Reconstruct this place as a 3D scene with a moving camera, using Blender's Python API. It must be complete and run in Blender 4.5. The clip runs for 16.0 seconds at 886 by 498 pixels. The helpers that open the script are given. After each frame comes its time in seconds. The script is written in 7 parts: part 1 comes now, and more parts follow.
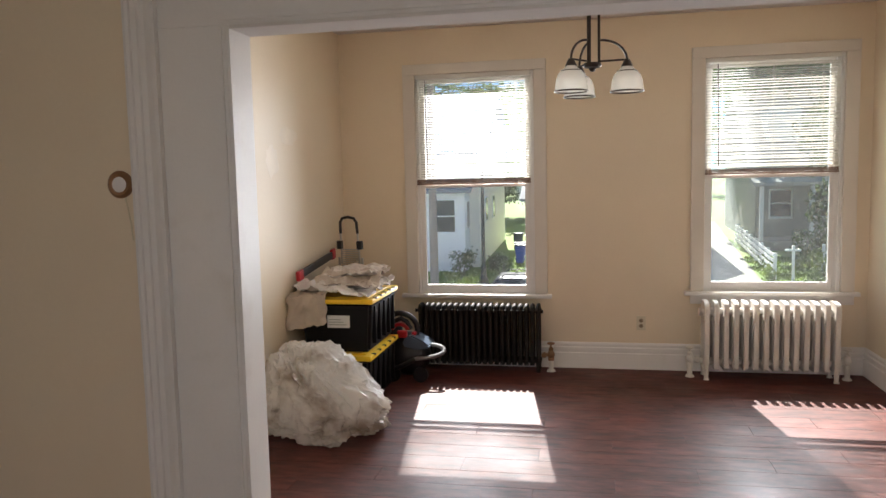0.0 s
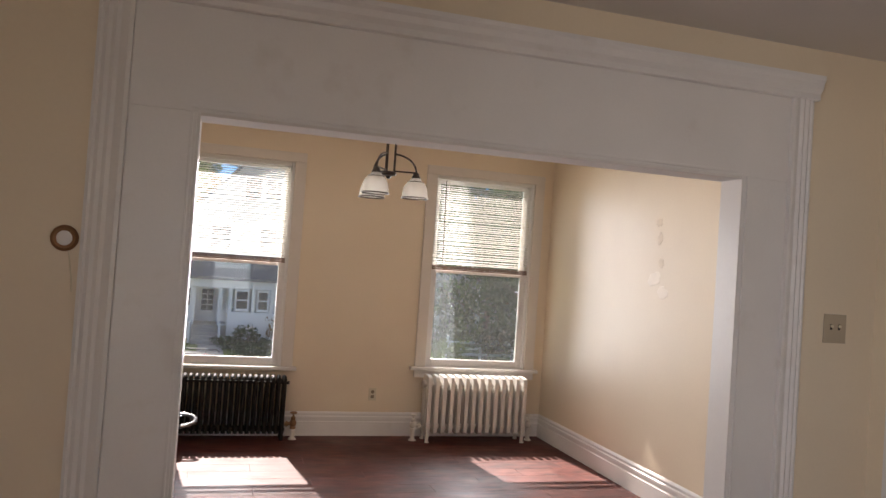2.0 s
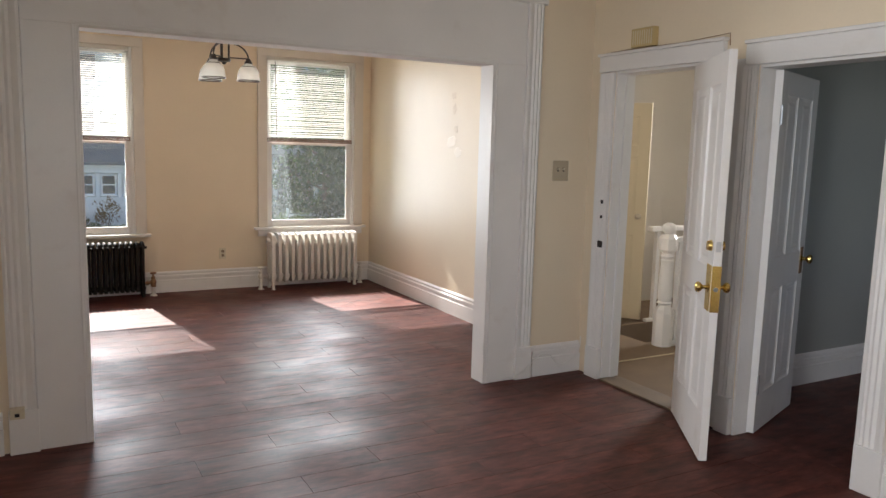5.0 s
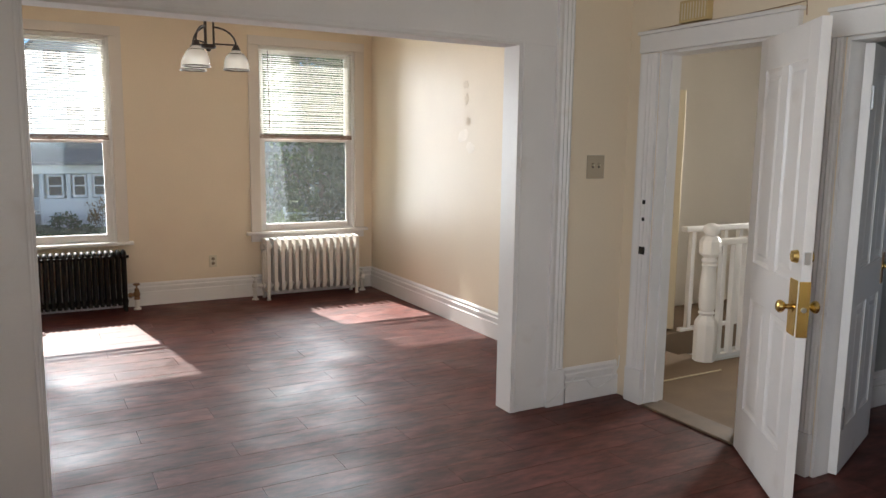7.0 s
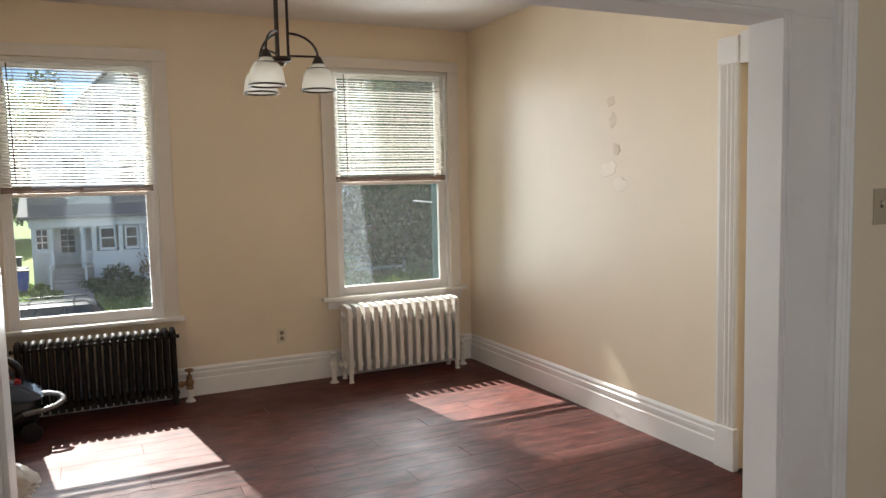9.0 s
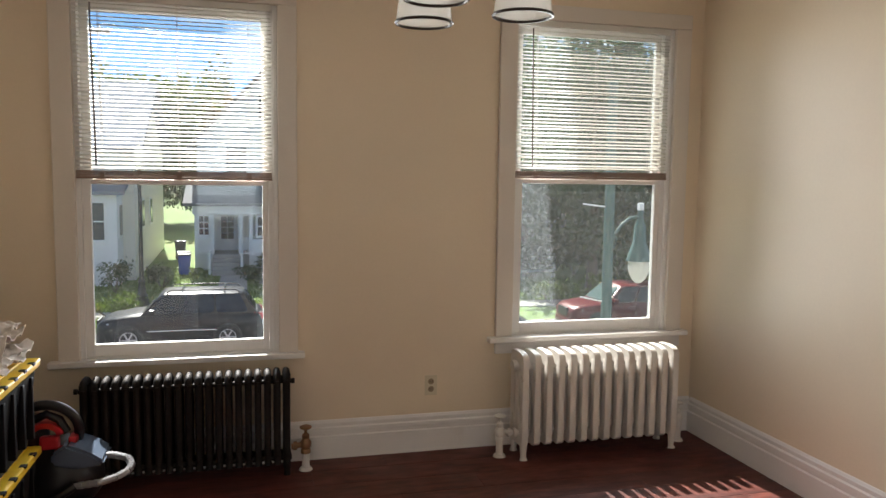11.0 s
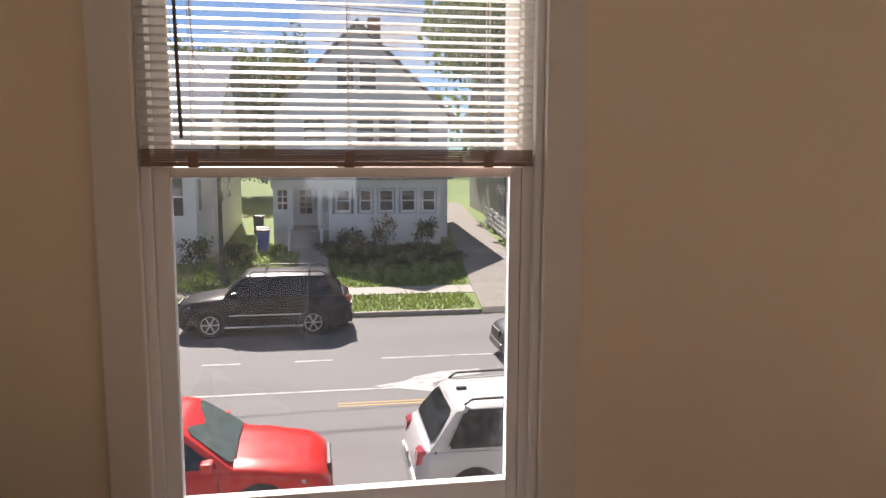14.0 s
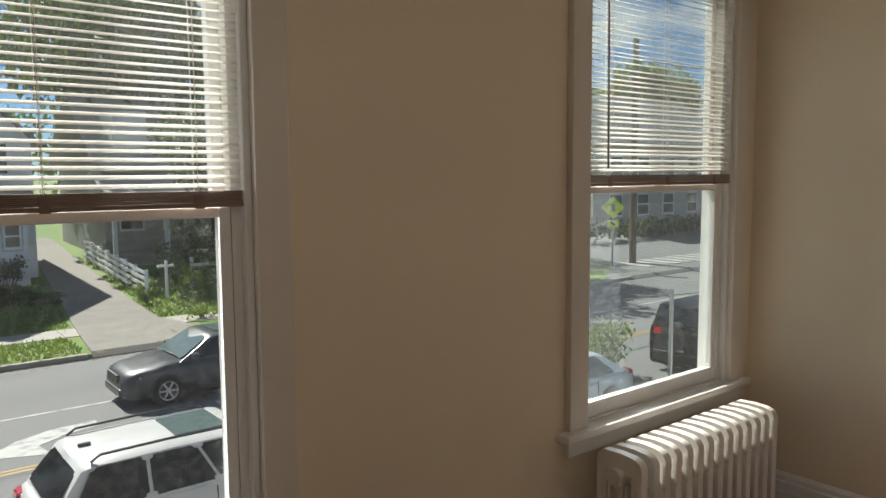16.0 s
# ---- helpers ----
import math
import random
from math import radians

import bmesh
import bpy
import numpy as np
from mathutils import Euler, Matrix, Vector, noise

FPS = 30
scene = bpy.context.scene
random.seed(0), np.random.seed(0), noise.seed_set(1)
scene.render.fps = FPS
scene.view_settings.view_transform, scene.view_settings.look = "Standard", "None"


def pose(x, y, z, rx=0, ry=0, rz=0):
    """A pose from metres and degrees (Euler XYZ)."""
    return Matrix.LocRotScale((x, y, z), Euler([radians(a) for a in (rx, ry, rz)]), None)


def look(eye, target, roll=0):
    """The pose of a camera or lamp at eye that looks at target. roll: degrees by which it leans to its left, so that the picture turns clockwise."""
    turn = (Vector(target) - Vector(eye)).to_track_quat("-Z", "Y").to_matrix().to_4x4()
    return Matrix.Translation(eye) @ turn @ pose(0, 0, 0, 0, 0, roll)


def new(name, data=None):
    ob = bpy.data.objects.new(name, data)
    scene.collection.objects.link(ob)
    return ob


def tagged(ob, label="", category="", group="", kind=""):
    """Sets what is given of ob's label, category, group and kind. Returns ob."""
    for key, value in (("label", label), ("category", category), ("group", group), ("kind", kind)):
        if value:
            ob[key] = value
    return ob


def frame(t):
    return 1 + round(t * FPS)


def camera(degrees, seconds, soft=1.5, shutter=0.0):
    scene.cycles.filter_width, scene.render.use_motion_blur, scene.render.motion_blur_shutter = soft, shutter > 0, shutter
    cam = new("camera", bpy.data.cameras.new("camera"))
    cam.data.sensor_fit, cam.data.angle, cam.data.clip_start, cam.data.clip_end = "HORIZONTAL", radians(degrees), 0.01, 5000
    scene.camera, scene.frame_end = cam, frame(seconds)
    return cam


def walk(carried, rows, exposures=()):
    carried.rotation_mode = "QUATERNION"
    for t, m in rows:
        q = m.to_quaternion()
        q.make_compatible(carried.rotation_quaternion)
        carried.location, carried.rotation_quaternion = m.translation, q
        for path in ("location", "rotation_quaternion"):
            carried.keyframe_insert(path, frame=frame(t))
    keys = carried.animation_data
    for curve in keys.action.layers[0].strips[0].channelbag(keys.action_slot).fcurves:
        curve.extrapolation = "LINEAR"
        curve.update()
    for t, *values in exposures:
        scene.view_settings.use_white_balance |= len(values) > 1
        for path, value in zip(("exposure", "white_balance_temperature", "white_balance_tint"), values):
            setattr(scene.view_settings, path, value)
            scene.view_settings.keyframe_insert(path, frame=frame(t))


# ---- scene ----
cam = camera(61.3, 16.0)

PATH = [
    (0, (2.081, -6.148, 1.587), (1.694, -4.195, 1.396), -1.3),
    (0.5, (1.934, -6.2, 1.616), (1.92, -4.208, 1.442), -0.8),
    (1, (1.677, -6.386, 1.576), (1.968, -4.415, 1.404), 2.1),
    (1.5, (1.371, -6.566, 1.535), (1.862, -4.628, 1.482), 4.8),
    (2, (1.086, -6.781, 1.569), (1.645, -4.861, 1.622), 3.9),
    (2.5, (0.957, -7.076, 1.593), (1.66, -5.203, 1.584), 1.7),
    (3, (0.886, -7.39, 1.609), (1.716, -5.576, 1.466), -1.1),
    (3.5, (0.842, -7.66, 1.574), (1.691, -5.862, 1.357), -0.2),
    (4, (0.791, -7.879, 1.561), (1.668, -6.099, 1.308), 2.3),
    (4.5, (0.728, -7.987, 1.548), (1.671, -6.242, 1.288), 2.0),
    (7, (0.947, -7.335, 1.538), (1.91, -5.605, 1.258), 0.8),
    (7.5, (1.02, -6.953, 1.532), (1.966, -5.211, 1.265), 0.4),
    (8, (1.103, -6.536, 1.551), (1.996, -4.765, 1.295), 0.9),
    (8.5, (1.115, -6.125, 1.531), (1.984, -4.341, 1.284), 0.5),
    (9, (1.144, -5.729, 1.542), (2.005, -3.933, 1.363), -1.3),
    (11.3, (1.524, -3.8, 1.53), (1.984, -1.863, 1.333), 0.8),
    (11.5, (1.535, -3.626, 1.522), (1.978, -1.69, 1.293), 0.7),
    (12, (1.522, -3.215, 1.509), (1.898, -1.274, 1.208), 0.5),
    (12.5, (1.454, -2.804, 1.539), (1.716, -0.848, 1.219), 0.1),
    (13, (1.315, -2.442, 1.547), (1.515, -0.475, 1.245), -0.5),
    (13.5, (1.168, -2.124, 1.56), (1.384, -0.155, 1.284), -0.5),
    (14, (1.072, -1.859, 1.565), (1.394, 0.098, 1.305), 0.2),
    (14.5, (0.94, -1.761, 1.579), (1.503, 0.143, 1.333), -0.5),
    (15, (0.821, -1.74, 1.591), (1.656, 0.062, 1.354), -1.2),
    (15.5, (0.794, -1.769, 1.593), (1.844, -0.081, 1.372), -0.8),
    (16, (0.799, -1.847, 1.601), (2.043, -0.293, 1.407), -0.4),
]
walk(cam, [(t, look(eye, target, roll)) for t, eye, target, roll in PATH],
     exposures=[(0, 1.86, 6350, 12), (0.5, 1.72, 6350, 9), (1.5, 1.75, 6500, 13), (2.5, 1.65, 6750, 20), (3.5, 1.88, 6350, 8), (4.5, 1.95, 6350, 11), (7.5, 1.9, 6200, 9), (8.5, 1.75, 6150, 5), (9.0, 1.7, 6300, 8), (11.5, 1.5, 6400, 12), (12.5, 1.45, 6800, 28), (14.0, 0.98, 6850, 23), (14.5, 0.80, 6750, 21), (15.0, 0.6, 6550, 14), (15.5, 0.63, 6450, 8), (16.0, 0.76, 6450, 7)])

# ---- world, sun, window light, added fill ----
SUN_DIR = Vector((-0.142, 1.0, 0.96)).normalized()   # towards the sun
world = bpy.data.worlds.new("sky")
scene.world = world
world.use_nodes = True
wn, wl = world.node_tree.nodes, world.node_tree.links
wn.clear()
w_out = wn.new("ShaderNodeOutputWorld")
w_bg = wn.new("ShaderNodeBackground")
w_sky = wn.new("ShaderNodeTexSky")
w_sky.sky_type = 'NISHITA'
w_sky.sun_disc = False
w_sky.air_density, w_sky.dust_density, w_sky.ozone_density = 0.7, 0.15, 3.0
w_sky.sun_elevation = math.asin(SUN_DIR.z)
w_sky.sun_rotation = math.atan2(SUN_DIR.x, SUN_DIR.y)
w_co = wn.new("ShaderNodeTexCoord")
w_map = wn.new("ShaderNodeMapping")
w_map.inputs["Scale"].default_value = (3.0, 3.0, 9.0)
w_noise = wn.new("ShaderNodeTexNoise")
w_noise.inputs["Scale"].default_value = 1.6
w_noise.inputs["Detail"].default_value = 6.0
w_ramp = wn.new("ShaderNodeValToRGB")
w_ramp.color_ramp.elements[0].position = 0.49
w_ramp.color_ramp.elements[1].position = 0.64
w_mix = wn.new("ShaderNodeMix")
w_mix.data_type = 'RGBA'
w_mix.inputs["B"].default_value = (6.2, 6.3, 6.5, 1)
wl.new(w_co.outputs["Generated"], w_map.inputs["Vector"])
wl.new(w_map.outputs["Vector"], w_noise.inputs["Vector"])
wl.new(w_noise.outputs["Fac"], w_ramp.inputs["Fac"])
wl.new(w_ramp.outputs["Color"], w_mix.inputs["Factor"])
w_tint = wn.new("ShaderNodeMix")
w_tint.data_type = 'RGBA'
w_tint.blend_type = 'MULTIPLY'
w_tint.inputs["Factor"].default_value = 1.0
w_tint.inputs["B"].default_value = (0.52, 0.72, 0.86, 1)      # deep clear autumn sky
wl.new(w_sky.outputs["Color"], w_tint.inputs["A"])
wl.new(w_tint.outputs["Result"], w_mix.inputs["A"])
wl.new(w_mix.outputs["Result"], w_bg.inputs["Color"])
wl.new(w_bg.outputs["Background"], w_out.inputs["Surface"])
w_bg.inputs["Strength"].default_value = 0.06

sun = new("sun", bpy.data.lights.new("sun", 'SUN'))
sun.data.energy = 5.0
sun.data.angle = radians(0.53)
sun.data.color = (1.0, 0.95, 0.87)
sun.matrix_world = look(SUN_DIR * 60, (0, 0, 0))


def area_lamp(name, x, y, z, target, w, h, watts, color):
    """Area lamp: skylight through a front window, or added fill in another room."""
    ob = new(name, bpy.data.lights.new(name, 'AREA'))
    ob.data.shape = 'RECTANGLE'
    ob.data.size, ob.data.size_y, ob.data.energy, ob.data.color = w, h, watts, color
    ob.data.spread = radians(115)
    ob.matrix_world = look((x, y, z), target)
    return ob


area_lamp("skylight_window_1", 1.133, -0.035, 1.50, (1.6, -3.0, 1.45), 0.88, 1.70, 10, (0.95, 0.98, 1.0))
area_lamp("skylight_window_2", 3.44, -0.035, 1.53, (2.6, -3.0, 1.45), 0.88, 1.70, 10, (0.95, 0.98, 1.0))
# added fill lamps: their sources are unseen and only assumed
area_lamp("fill_back_room", -0.25, -7.4, 1.6, (3.0, -7.0, 1.2), 1.0, 1.5, 9.5, (0.93, 0.97, 1.0))
area_lamp("fill_rear", 1.1, -9.47, 1.6, (1.1, -4.0, 1.4), 1.0, 1.5, 1.4, (0.93, 0.97, 1.0))
area_lamp("fill_stairwell", 7.9, -3.3, 1.9, (5.2, -4.6, 1.2), 0.8, 1.3, 14, (1.0, 0.96, 0.90))
area_lamp("fill_side_room", 6.2, -7.65, 1.6, (5.4, -5.0, 1.0), 0.9, 1.4, 0.6, (1.0, 0.98, 0.94))

# ---- materials ----
def mat(name, color, rough=0.6, metal=0.0, scale=8.0, var=0.12, fine=120.0, bump=0.0, spec=0.5,
        stretch=(1, 1, 1), stain=None, stain_scale=1.2, stain_cut=(0.55, 0.75), obj_var=0.0, coat=0.0):
    """Paint-like surface: two scales of value noise, optional stains, fine relief."""
    m = bpy.data.materials.new(name)
    m.use_nodes = True
    n, l = m.node_tree.nodes, m.node_tree.links
    b = n["Principled BSDF"]
    co = n.new("ShaderNodeTexCoord")
    mp = n.new("ShaderNodeMapping")
    mp.inputs["Scale"].default_value = stretch
    l.new(co.outputs["Object"], mp.inputs["Vector"])
    big = n.new("ShaderNodeTexNoise")
    big.inputs["Scale"].default_value, big.inputs["Detail"].default_value = scale, 5.0
    small = n.new("ShaderNodeTexNoise")
    small.inputs["Scale"].default_value, small.inputs["Detail"].default_value = fine, 3.0
    l.new(mp.outputs["Vector"], big.inputs["Vector"])
    l.new(mp.outputs["Vector"], small.inputs["Vector"])
    add = n.new("ShaderNodeMath")
    add.operation = 'MULTIPLY_ADD'
    l.new(small.outputs["Fac"], add.inputs[0])
    add.inputs[1].default_value = 0.35
    l.new(big.outputs["Fac"], add.inputs[2])
    rng = n.new("ShaderNodeMapRange")
    rng.inputs["From Min"].default_value, rng.inputs["From Max"].default_value = 0.35, 1.0
    rng.inputs["To Min"].default_value, rng.inputs["To Max"].default_value = 1 - var, 1 + var
    l.new(add.outputs[0], rng.inputs["Value"])
    val = rng.outputs["Result"]
    if obj_var:
        oi = n.new("ShaderNodeObjectInfo")
        r2 = n.new("ShaderNodeMapRange")
        r2.inputs["To Min"].default_value, r2.inputs["To Max"].default_value = 1 - obj_var, 1 + obj_var
        l.new(oi.outputs["Random"], r2.inputs["Value"])
        mul = n.new("ShaderNodeMath")
        mul.operation = 'MULTIPLY'
        l.new(val, mul.inputs[0])
        l.new(r2.outputs["Result"], mul.inputs[1])
        val = mul.outputs[0]
    vm = n.new("ShaderNodeVectorMath")
    vm.operation = 'SCALE'
    vm.inputs[0].default_value = color
    l.new(val, vm.inputs["Scale"])
    col = vm.outputs["Vector"]
    if stain:
        sn = n.new("ShaderNodeTexNoise")
        sn.inputs["Scale"].default_value, sn.inputs["Detail"].default_value = stain_scale, 7.0
        l.new(mp.outputs["Vector"], sn.inputs["Vector"])
        sr = n.new("ShaderNodeMapRange")
        sr.inputs["From Min"].default_value, sr.inputs["From Max"].default_value = stain_cut
        l.new(sn.outputs["Fac"], sr.inputs["Value"])
        mx = n.new("ShaderNodeMix")
        mx.data_type = 'RGBA'
        l.new(sr.outputs["Result"], mx.inputs["Factor"])
        l.new(col, mx.inputs["A"])
        mx.inputs["B"].default_value = (*stain, 1)
        col = mx.outputs["Result"]
    l.new(col, b.inputs["Base Color"])
    b.inputs["Metallic"].default_value = metal
    rr = n.new("ShaderNodeMapRange")
    rr.inputs["To Min"].default_value, rr.inputs["To Max"].default_value = max(rough - 0.08, 0.02), min(rough + 0.08, 1)
    l.new(big.outputs["Fac"], rr.inputs["Value"])
    l.new(rr.outputs["Result"], b.inputs["Roughness"])
    b.inputs["Specular IOR Level"].default_value = spec
    b.inputs["Coat Weight"].default_value = coat
    b.inputs["Coat Roughness"].default_value = 0.06
    if bump:
        bp = n.new("ShaderNodeBump")
        bp.inputs["Strength"].default_value, bp.inputs["Distance"].default_value = 0.6, bump
        l.new(add.outputs[0], bp.inputs["Height"])
        l.new(bp.outputs["Normal"], b.inputs["Normal"])
    return m


def glass(name, tint=(1, 1, 1), dirt=0.04):
    """Thin clear pane: mostly clear, mirror-like by Fresnel, a little dust."""
    m = bpy.data.materials.new(name)
    m.use_nodes = True
    n, l = m.node_tree.nodes, m.node_tree.links
    n.clear()
    out = n.new("ShaderNodeOutputMaterial")
    tr = n.new("ShaderNodeBsdfTransparent")
    tr.inputs["Color"].default_value = (*tint, 1)
    gl = n.new("ShaderNodeBsdfGlossy")
    gl.inputs["Roughness"].default_value = 0.01
    lw = n.new("ShaderNodeLayerWeight")
    lw.inputs["Blend"].default_value = 0.5
    pw = n.new("ShaderNodeMath")
    pw.operation = 'POWER'
    l.new(lw.outputs["Facing"], pw.inputs[0])
    pw.inputs[1].default_value = 4.5
    fr = n.new("ShaderNodeMath")
    fr.operation = 'MULTIPLY_ADD'
    l.new(pw.outputs[0], fr.inputs[0])
    fr.inputs[1].default_value, fr.inputs[2].default_value = 0.85, 0.03
    mx = n.new("ShaderNodeMixShader")
    l.new(fr.outputs[0], mx.inputs[0])
    l.new(tr.outputs[0], mx.inputs[1])
    l.new(gl.outputs[0], mx.inputs[2])
    df = n.new("ShaderNodeBsdfTranslucent")
    df.inputs["Color"].default_value = (0.7, 0.72, 0.72, 1)
    co = n.new("ShaderNodeTexCoord")
    ns = n.new("ShaderNodeTexNoise")
    ns.inputs["Scale"].default_value, ns.inputs["Detail"].default_value = 45.0, 8.0
    l.new(co.outputs["Object"], ns.inputs["Vector"])
    mr = n.new("ShaderNodeMapRange")
    mr.inputs["From Min"].default_value, mr.inputs["From Max"].default_value = 0.45, 0.8
    mr.inputs["To Min"].default_value, mr.inputs["To Max"].default_value = dirt * 0.3, dirt
    l.new(ns.outputs["Fac"], mr.inputs["Value"])
    m2 = n.new("ShaderNodeMixShader")
    l.new(mr.outputs["Result"], m2.inputs[0])
    l.new(mx.outputs[0], m2.inputs[1])
    l.new(df.outputs[0], m2.inputs[2])
    l.new(m2.outputs[0], out.inputs["Surface"])
    return m


def translucent(name, color, mixf=0.4, rough=0.5, within=None):
    """Thin white plastic or frosted glass that lets light through; within: colour of blotches of what it holds."""
    m = bpy.data.materials.new(name)
    m.use_nodes = True
    n, l = m.node_tree.nodes, m.node_tree.links
    b = n["Principled BSDF"]
    b.inputs["Base Color"].default_value = (*color, 1)
    b.inputs["Roughness"].default_value = rough
    co = n.new("ShaderNodeTexCoord")
    ns = n.new("ShaderNodeTexNoise")
    ns.inputs["Scale"].default_value = 30.0
    l.new(co.outputs["Object"], ns.inputs["Vector"])
    bp = n.new("ShaderNodeBump")
    bp.inputs["Distance"].default_value = 0.002
    l.new(ns.outputs["Fac"], bp.inputs["Height"])
    l.new(bp.outputs["Normal"], b.inputs["Normal"])
    t = n.new("ShaderNodeBsdfTranslucent")
    t.inputs["Color"].default_value = (*color, 1)
    if within:
        bl_n = n.new("ShaderNodeTexNoise")
        bl_n.inputs["Scale"].default_value, bl_n.inputs["Detail"].default_value = 4.5, 6.0
        l.new(co.outputs["Object"], bl_n.inputs["Vector"])
        bl_r = n.new("ShaderNodeMapRange")
        bl_r.inputs["From Min"].default_value, bl_r.inputs["From Max"].default_value = 0.50, 0.68
        l.new(bl_n.outputs["Fac"], bl_r.inputs["Value"])
        bl_m = n.new("ShaderNodeMix")
        bl_m.data_type = 'RGBA'
        l.new(bl_r.outputs["Result"], bl_m.inputs["Factor"])
        bl_m.inputs["A"].default_value, bl_m.inputs["B"].default_value = (*color, 1), (*within, 1)
        l.new(bl_m.outputs["Result"], b.inputs["Base Color"])
        l.new(bl_m.outputs["Result"], t.inputs["Color"])
    mx = n.new("ShaderNodeMixShader")
    mx.inputs[0].default_value = mixf
    l.new(b.outputs[0], mx.inputs[1])
    l.new(t.outputs[0], mx.inputs[2])
    l.new(mx.outputs[0], n["Material Output"].inputs["Surface"])
    return m


def wood_floor():
    """Reddish brown laminate with broken streaks along the plank, worn semi-gloss."""
    m = bpy.data.materials.new("laminate")
    m.use_nodes = True
    n, l = m.node_tree.nodes, m.node_tree.links
    b = n["Principled BSDF"]
    co = n.new("ShaderNodeTexCoord")
    oi = n.new("ShaderNodeObjectInfo")
    geo = n.new("ShaderNodeNewGeometry")
    off = n.new("ShaderNodeVectorMath")
    off.operation = 'MULTIPLY_ADD'
    l.new(oi.outputs["Random"], off.inputs[0])
    off.inputs[1].default_value = (7.0, 31.0, 3.0)
    l.new(geo.outputs["Position"], off.inputs[2])
    mp = n.new("ShaderNodeMapping")
    mp.inputs["Scale"].default_value = (4.2, 12.0, 1.0)
    l.new(off.outputs["Vector"], mp.inputs["Vector"])
    ns = n.new("ShaderNodeTexNoise")
    ns.inputs["Scale"].default_value, ns.inputs["Detail"].default_value, ns.inputs["Roughness"].default_value = 1.4, 8.0, 0.65
    l.new(mp.outputs["Vector"], ns.inputs["Vector"])
    rp = n.new("ShaderNodeValToRGB")
    e = rp.color_ramp.elements
    e[0].position, e[0].color = 0.32, (0.036, 0.010, 0.008, 1)
    e[1].position, e[1].color = 0.74, (0.17, 0.052, 0.038, 1)
    mid = e.new(0.52)
    mid.color = (0.095, 0.026, 0.019, 1)
    l.new(ns.outputs["Fac"], rp.inputs["Fac"])
    r2 = n.new("ShaderNodeMapRange")
    r2.inputs["To Min"].default_value, r2.inputs["To Max"].default_value = 0.85, 1.15
    l.new(oi.outputs["Random"], r2.inputs["Value"])
    vm = n.new("ShaderNodeVectorMath")
    vm.operation = 'SCALE'
    l.new(rp.outputs["Color"], vm.inputs[0])
    l.new(r2.outputs["Result"], vm.inputs["Scale"])
    l.new(vm.outputs["Vector"], b.inputs["Base Color"])
    wear = n.new("ShaderNodeTexNoise")
    wear.inputs["Scale"].default_value, wear.inputs["Detail"].default_value = 2.2, 7.0
    l.new(geo.outputs["Position"], wear.inputs["Vector"])
    rr = n.new("ShaderNodeMapRange")
    rr.inputs["From Min"].default_value, rr.inputs["From Max"].default_value = 0.3, 0.7
    rr.inputs["To Min"].default_value, rr.inputs["To Max"].default_value = 0.42, 0.64
    l.new(wear.outputs["Fac"], rr.inputs["Value"])
    l.new(rr.outputs["Result"], b.inputs["Roughness"])
    bp = n.new("ShaderNodeBump")
    bp.inputs["Strength"].default_value, bp.inputs["Distance"].default_value = 0.6, 0.0020
    l.new(ns.outputs["Fac"], bp.inputs["Height"])
    l.new(bp.outputs["Normal"], b.inputs["Normal"])
    b.inputs["Specular IOR Level"].default_value = 0.32
    return m


M_WALL = mat("cream_wall_paint", (0.80, 0.68, 0.51), 0.47, scale=1.3, var=0.05, fine=60, bump=0.0015,
             stain=(0.74, 0.61, 0.46), stain_scale=0.9, stain_cut=(0.55, 0.8))
M_WHITE = mat("white_gloss_paint", (0.80, 0.77, 0.74), 0.35, scale=3, var=0.05, fine=90, bump=0.0012,
              stain=(0.70, 0.65, 0.60), stain_scale=5, stain_cut=(0.62, 0.85))
M_CASING = mat("aged_cream_white_paint", (0.72, 0.66, 0.58), 0.45, scale=3, var=0.05, fine=90, bump=0.0012)
M_CEIL = mat("ceiling_paint", (0.72, 0.68, 0.64), 0.8, scale=1.5, var=0.04, fine=80, bump=0.001)
M_MATTE = mat("flat_white_paint", (0.76, 0.72, 0.68), 0.9, scale=3, var=0.05, spec=0.05)
M_HALL = mat("hall_wall_paint", (0.74, 0.68, 0.60), 0.6, scale=1.2, var=0.06, fine=60, bump=0.001)
# low grey: the dimness of the unlit room is put into this colour
M_DIM = mat("dimmed_grey_wall_paint", (0.36, 0.36, 0.33), 0.5, scale=1.2, var=0.08, fine=60, bump=0.001)
M_DOORCREAM = mat("cream_door_paint", (0.72, 0.62, 0.44), 0.4, scale=3, var=0.05)
M_CARPET = mat("beige_carpet", (0.17, 0.115, 0.07), 0.95, scale=5, var=0.18, fine=400, bump=0.004)
M_FLOOR = wood_floor()
M_SUB = mat("dark_floor_joint", (0.02, 0.008, 0.006), 0.8)
M_RADD = mat("dark_brown_radiator_paint", (0.014, 0.010, 0.008), 0.62, scale=12, var=0.3, bump=0.001, spec=0.22)
M_RADW = mat("white_radiator_paint", (0.74, 0.70, 0.64), 0.45, scale=9, var=0.07, bump=0.0015,
             stain=(0.45, 0.36, 0.28), stain_scale=9, stain_cut=(0.66, 0.8))
M_BRASS = mat("brass", (0.72, 0.52, 0.18), 0.25, metal=1.0, var=0.15)
M_BRONZE = mat("dark_bronze", (0.035, 0.024, 0.018), 0.4, metal=0.6, var=0.2)
M_STEEL = mat("steel", (0.55, 0.55, 0.55), 0.3, metal=1.0, var=0.1)
M_BLIND = translucent("blind_slat_vinyl", (0.80, 0.78, 0.72), 0.22)
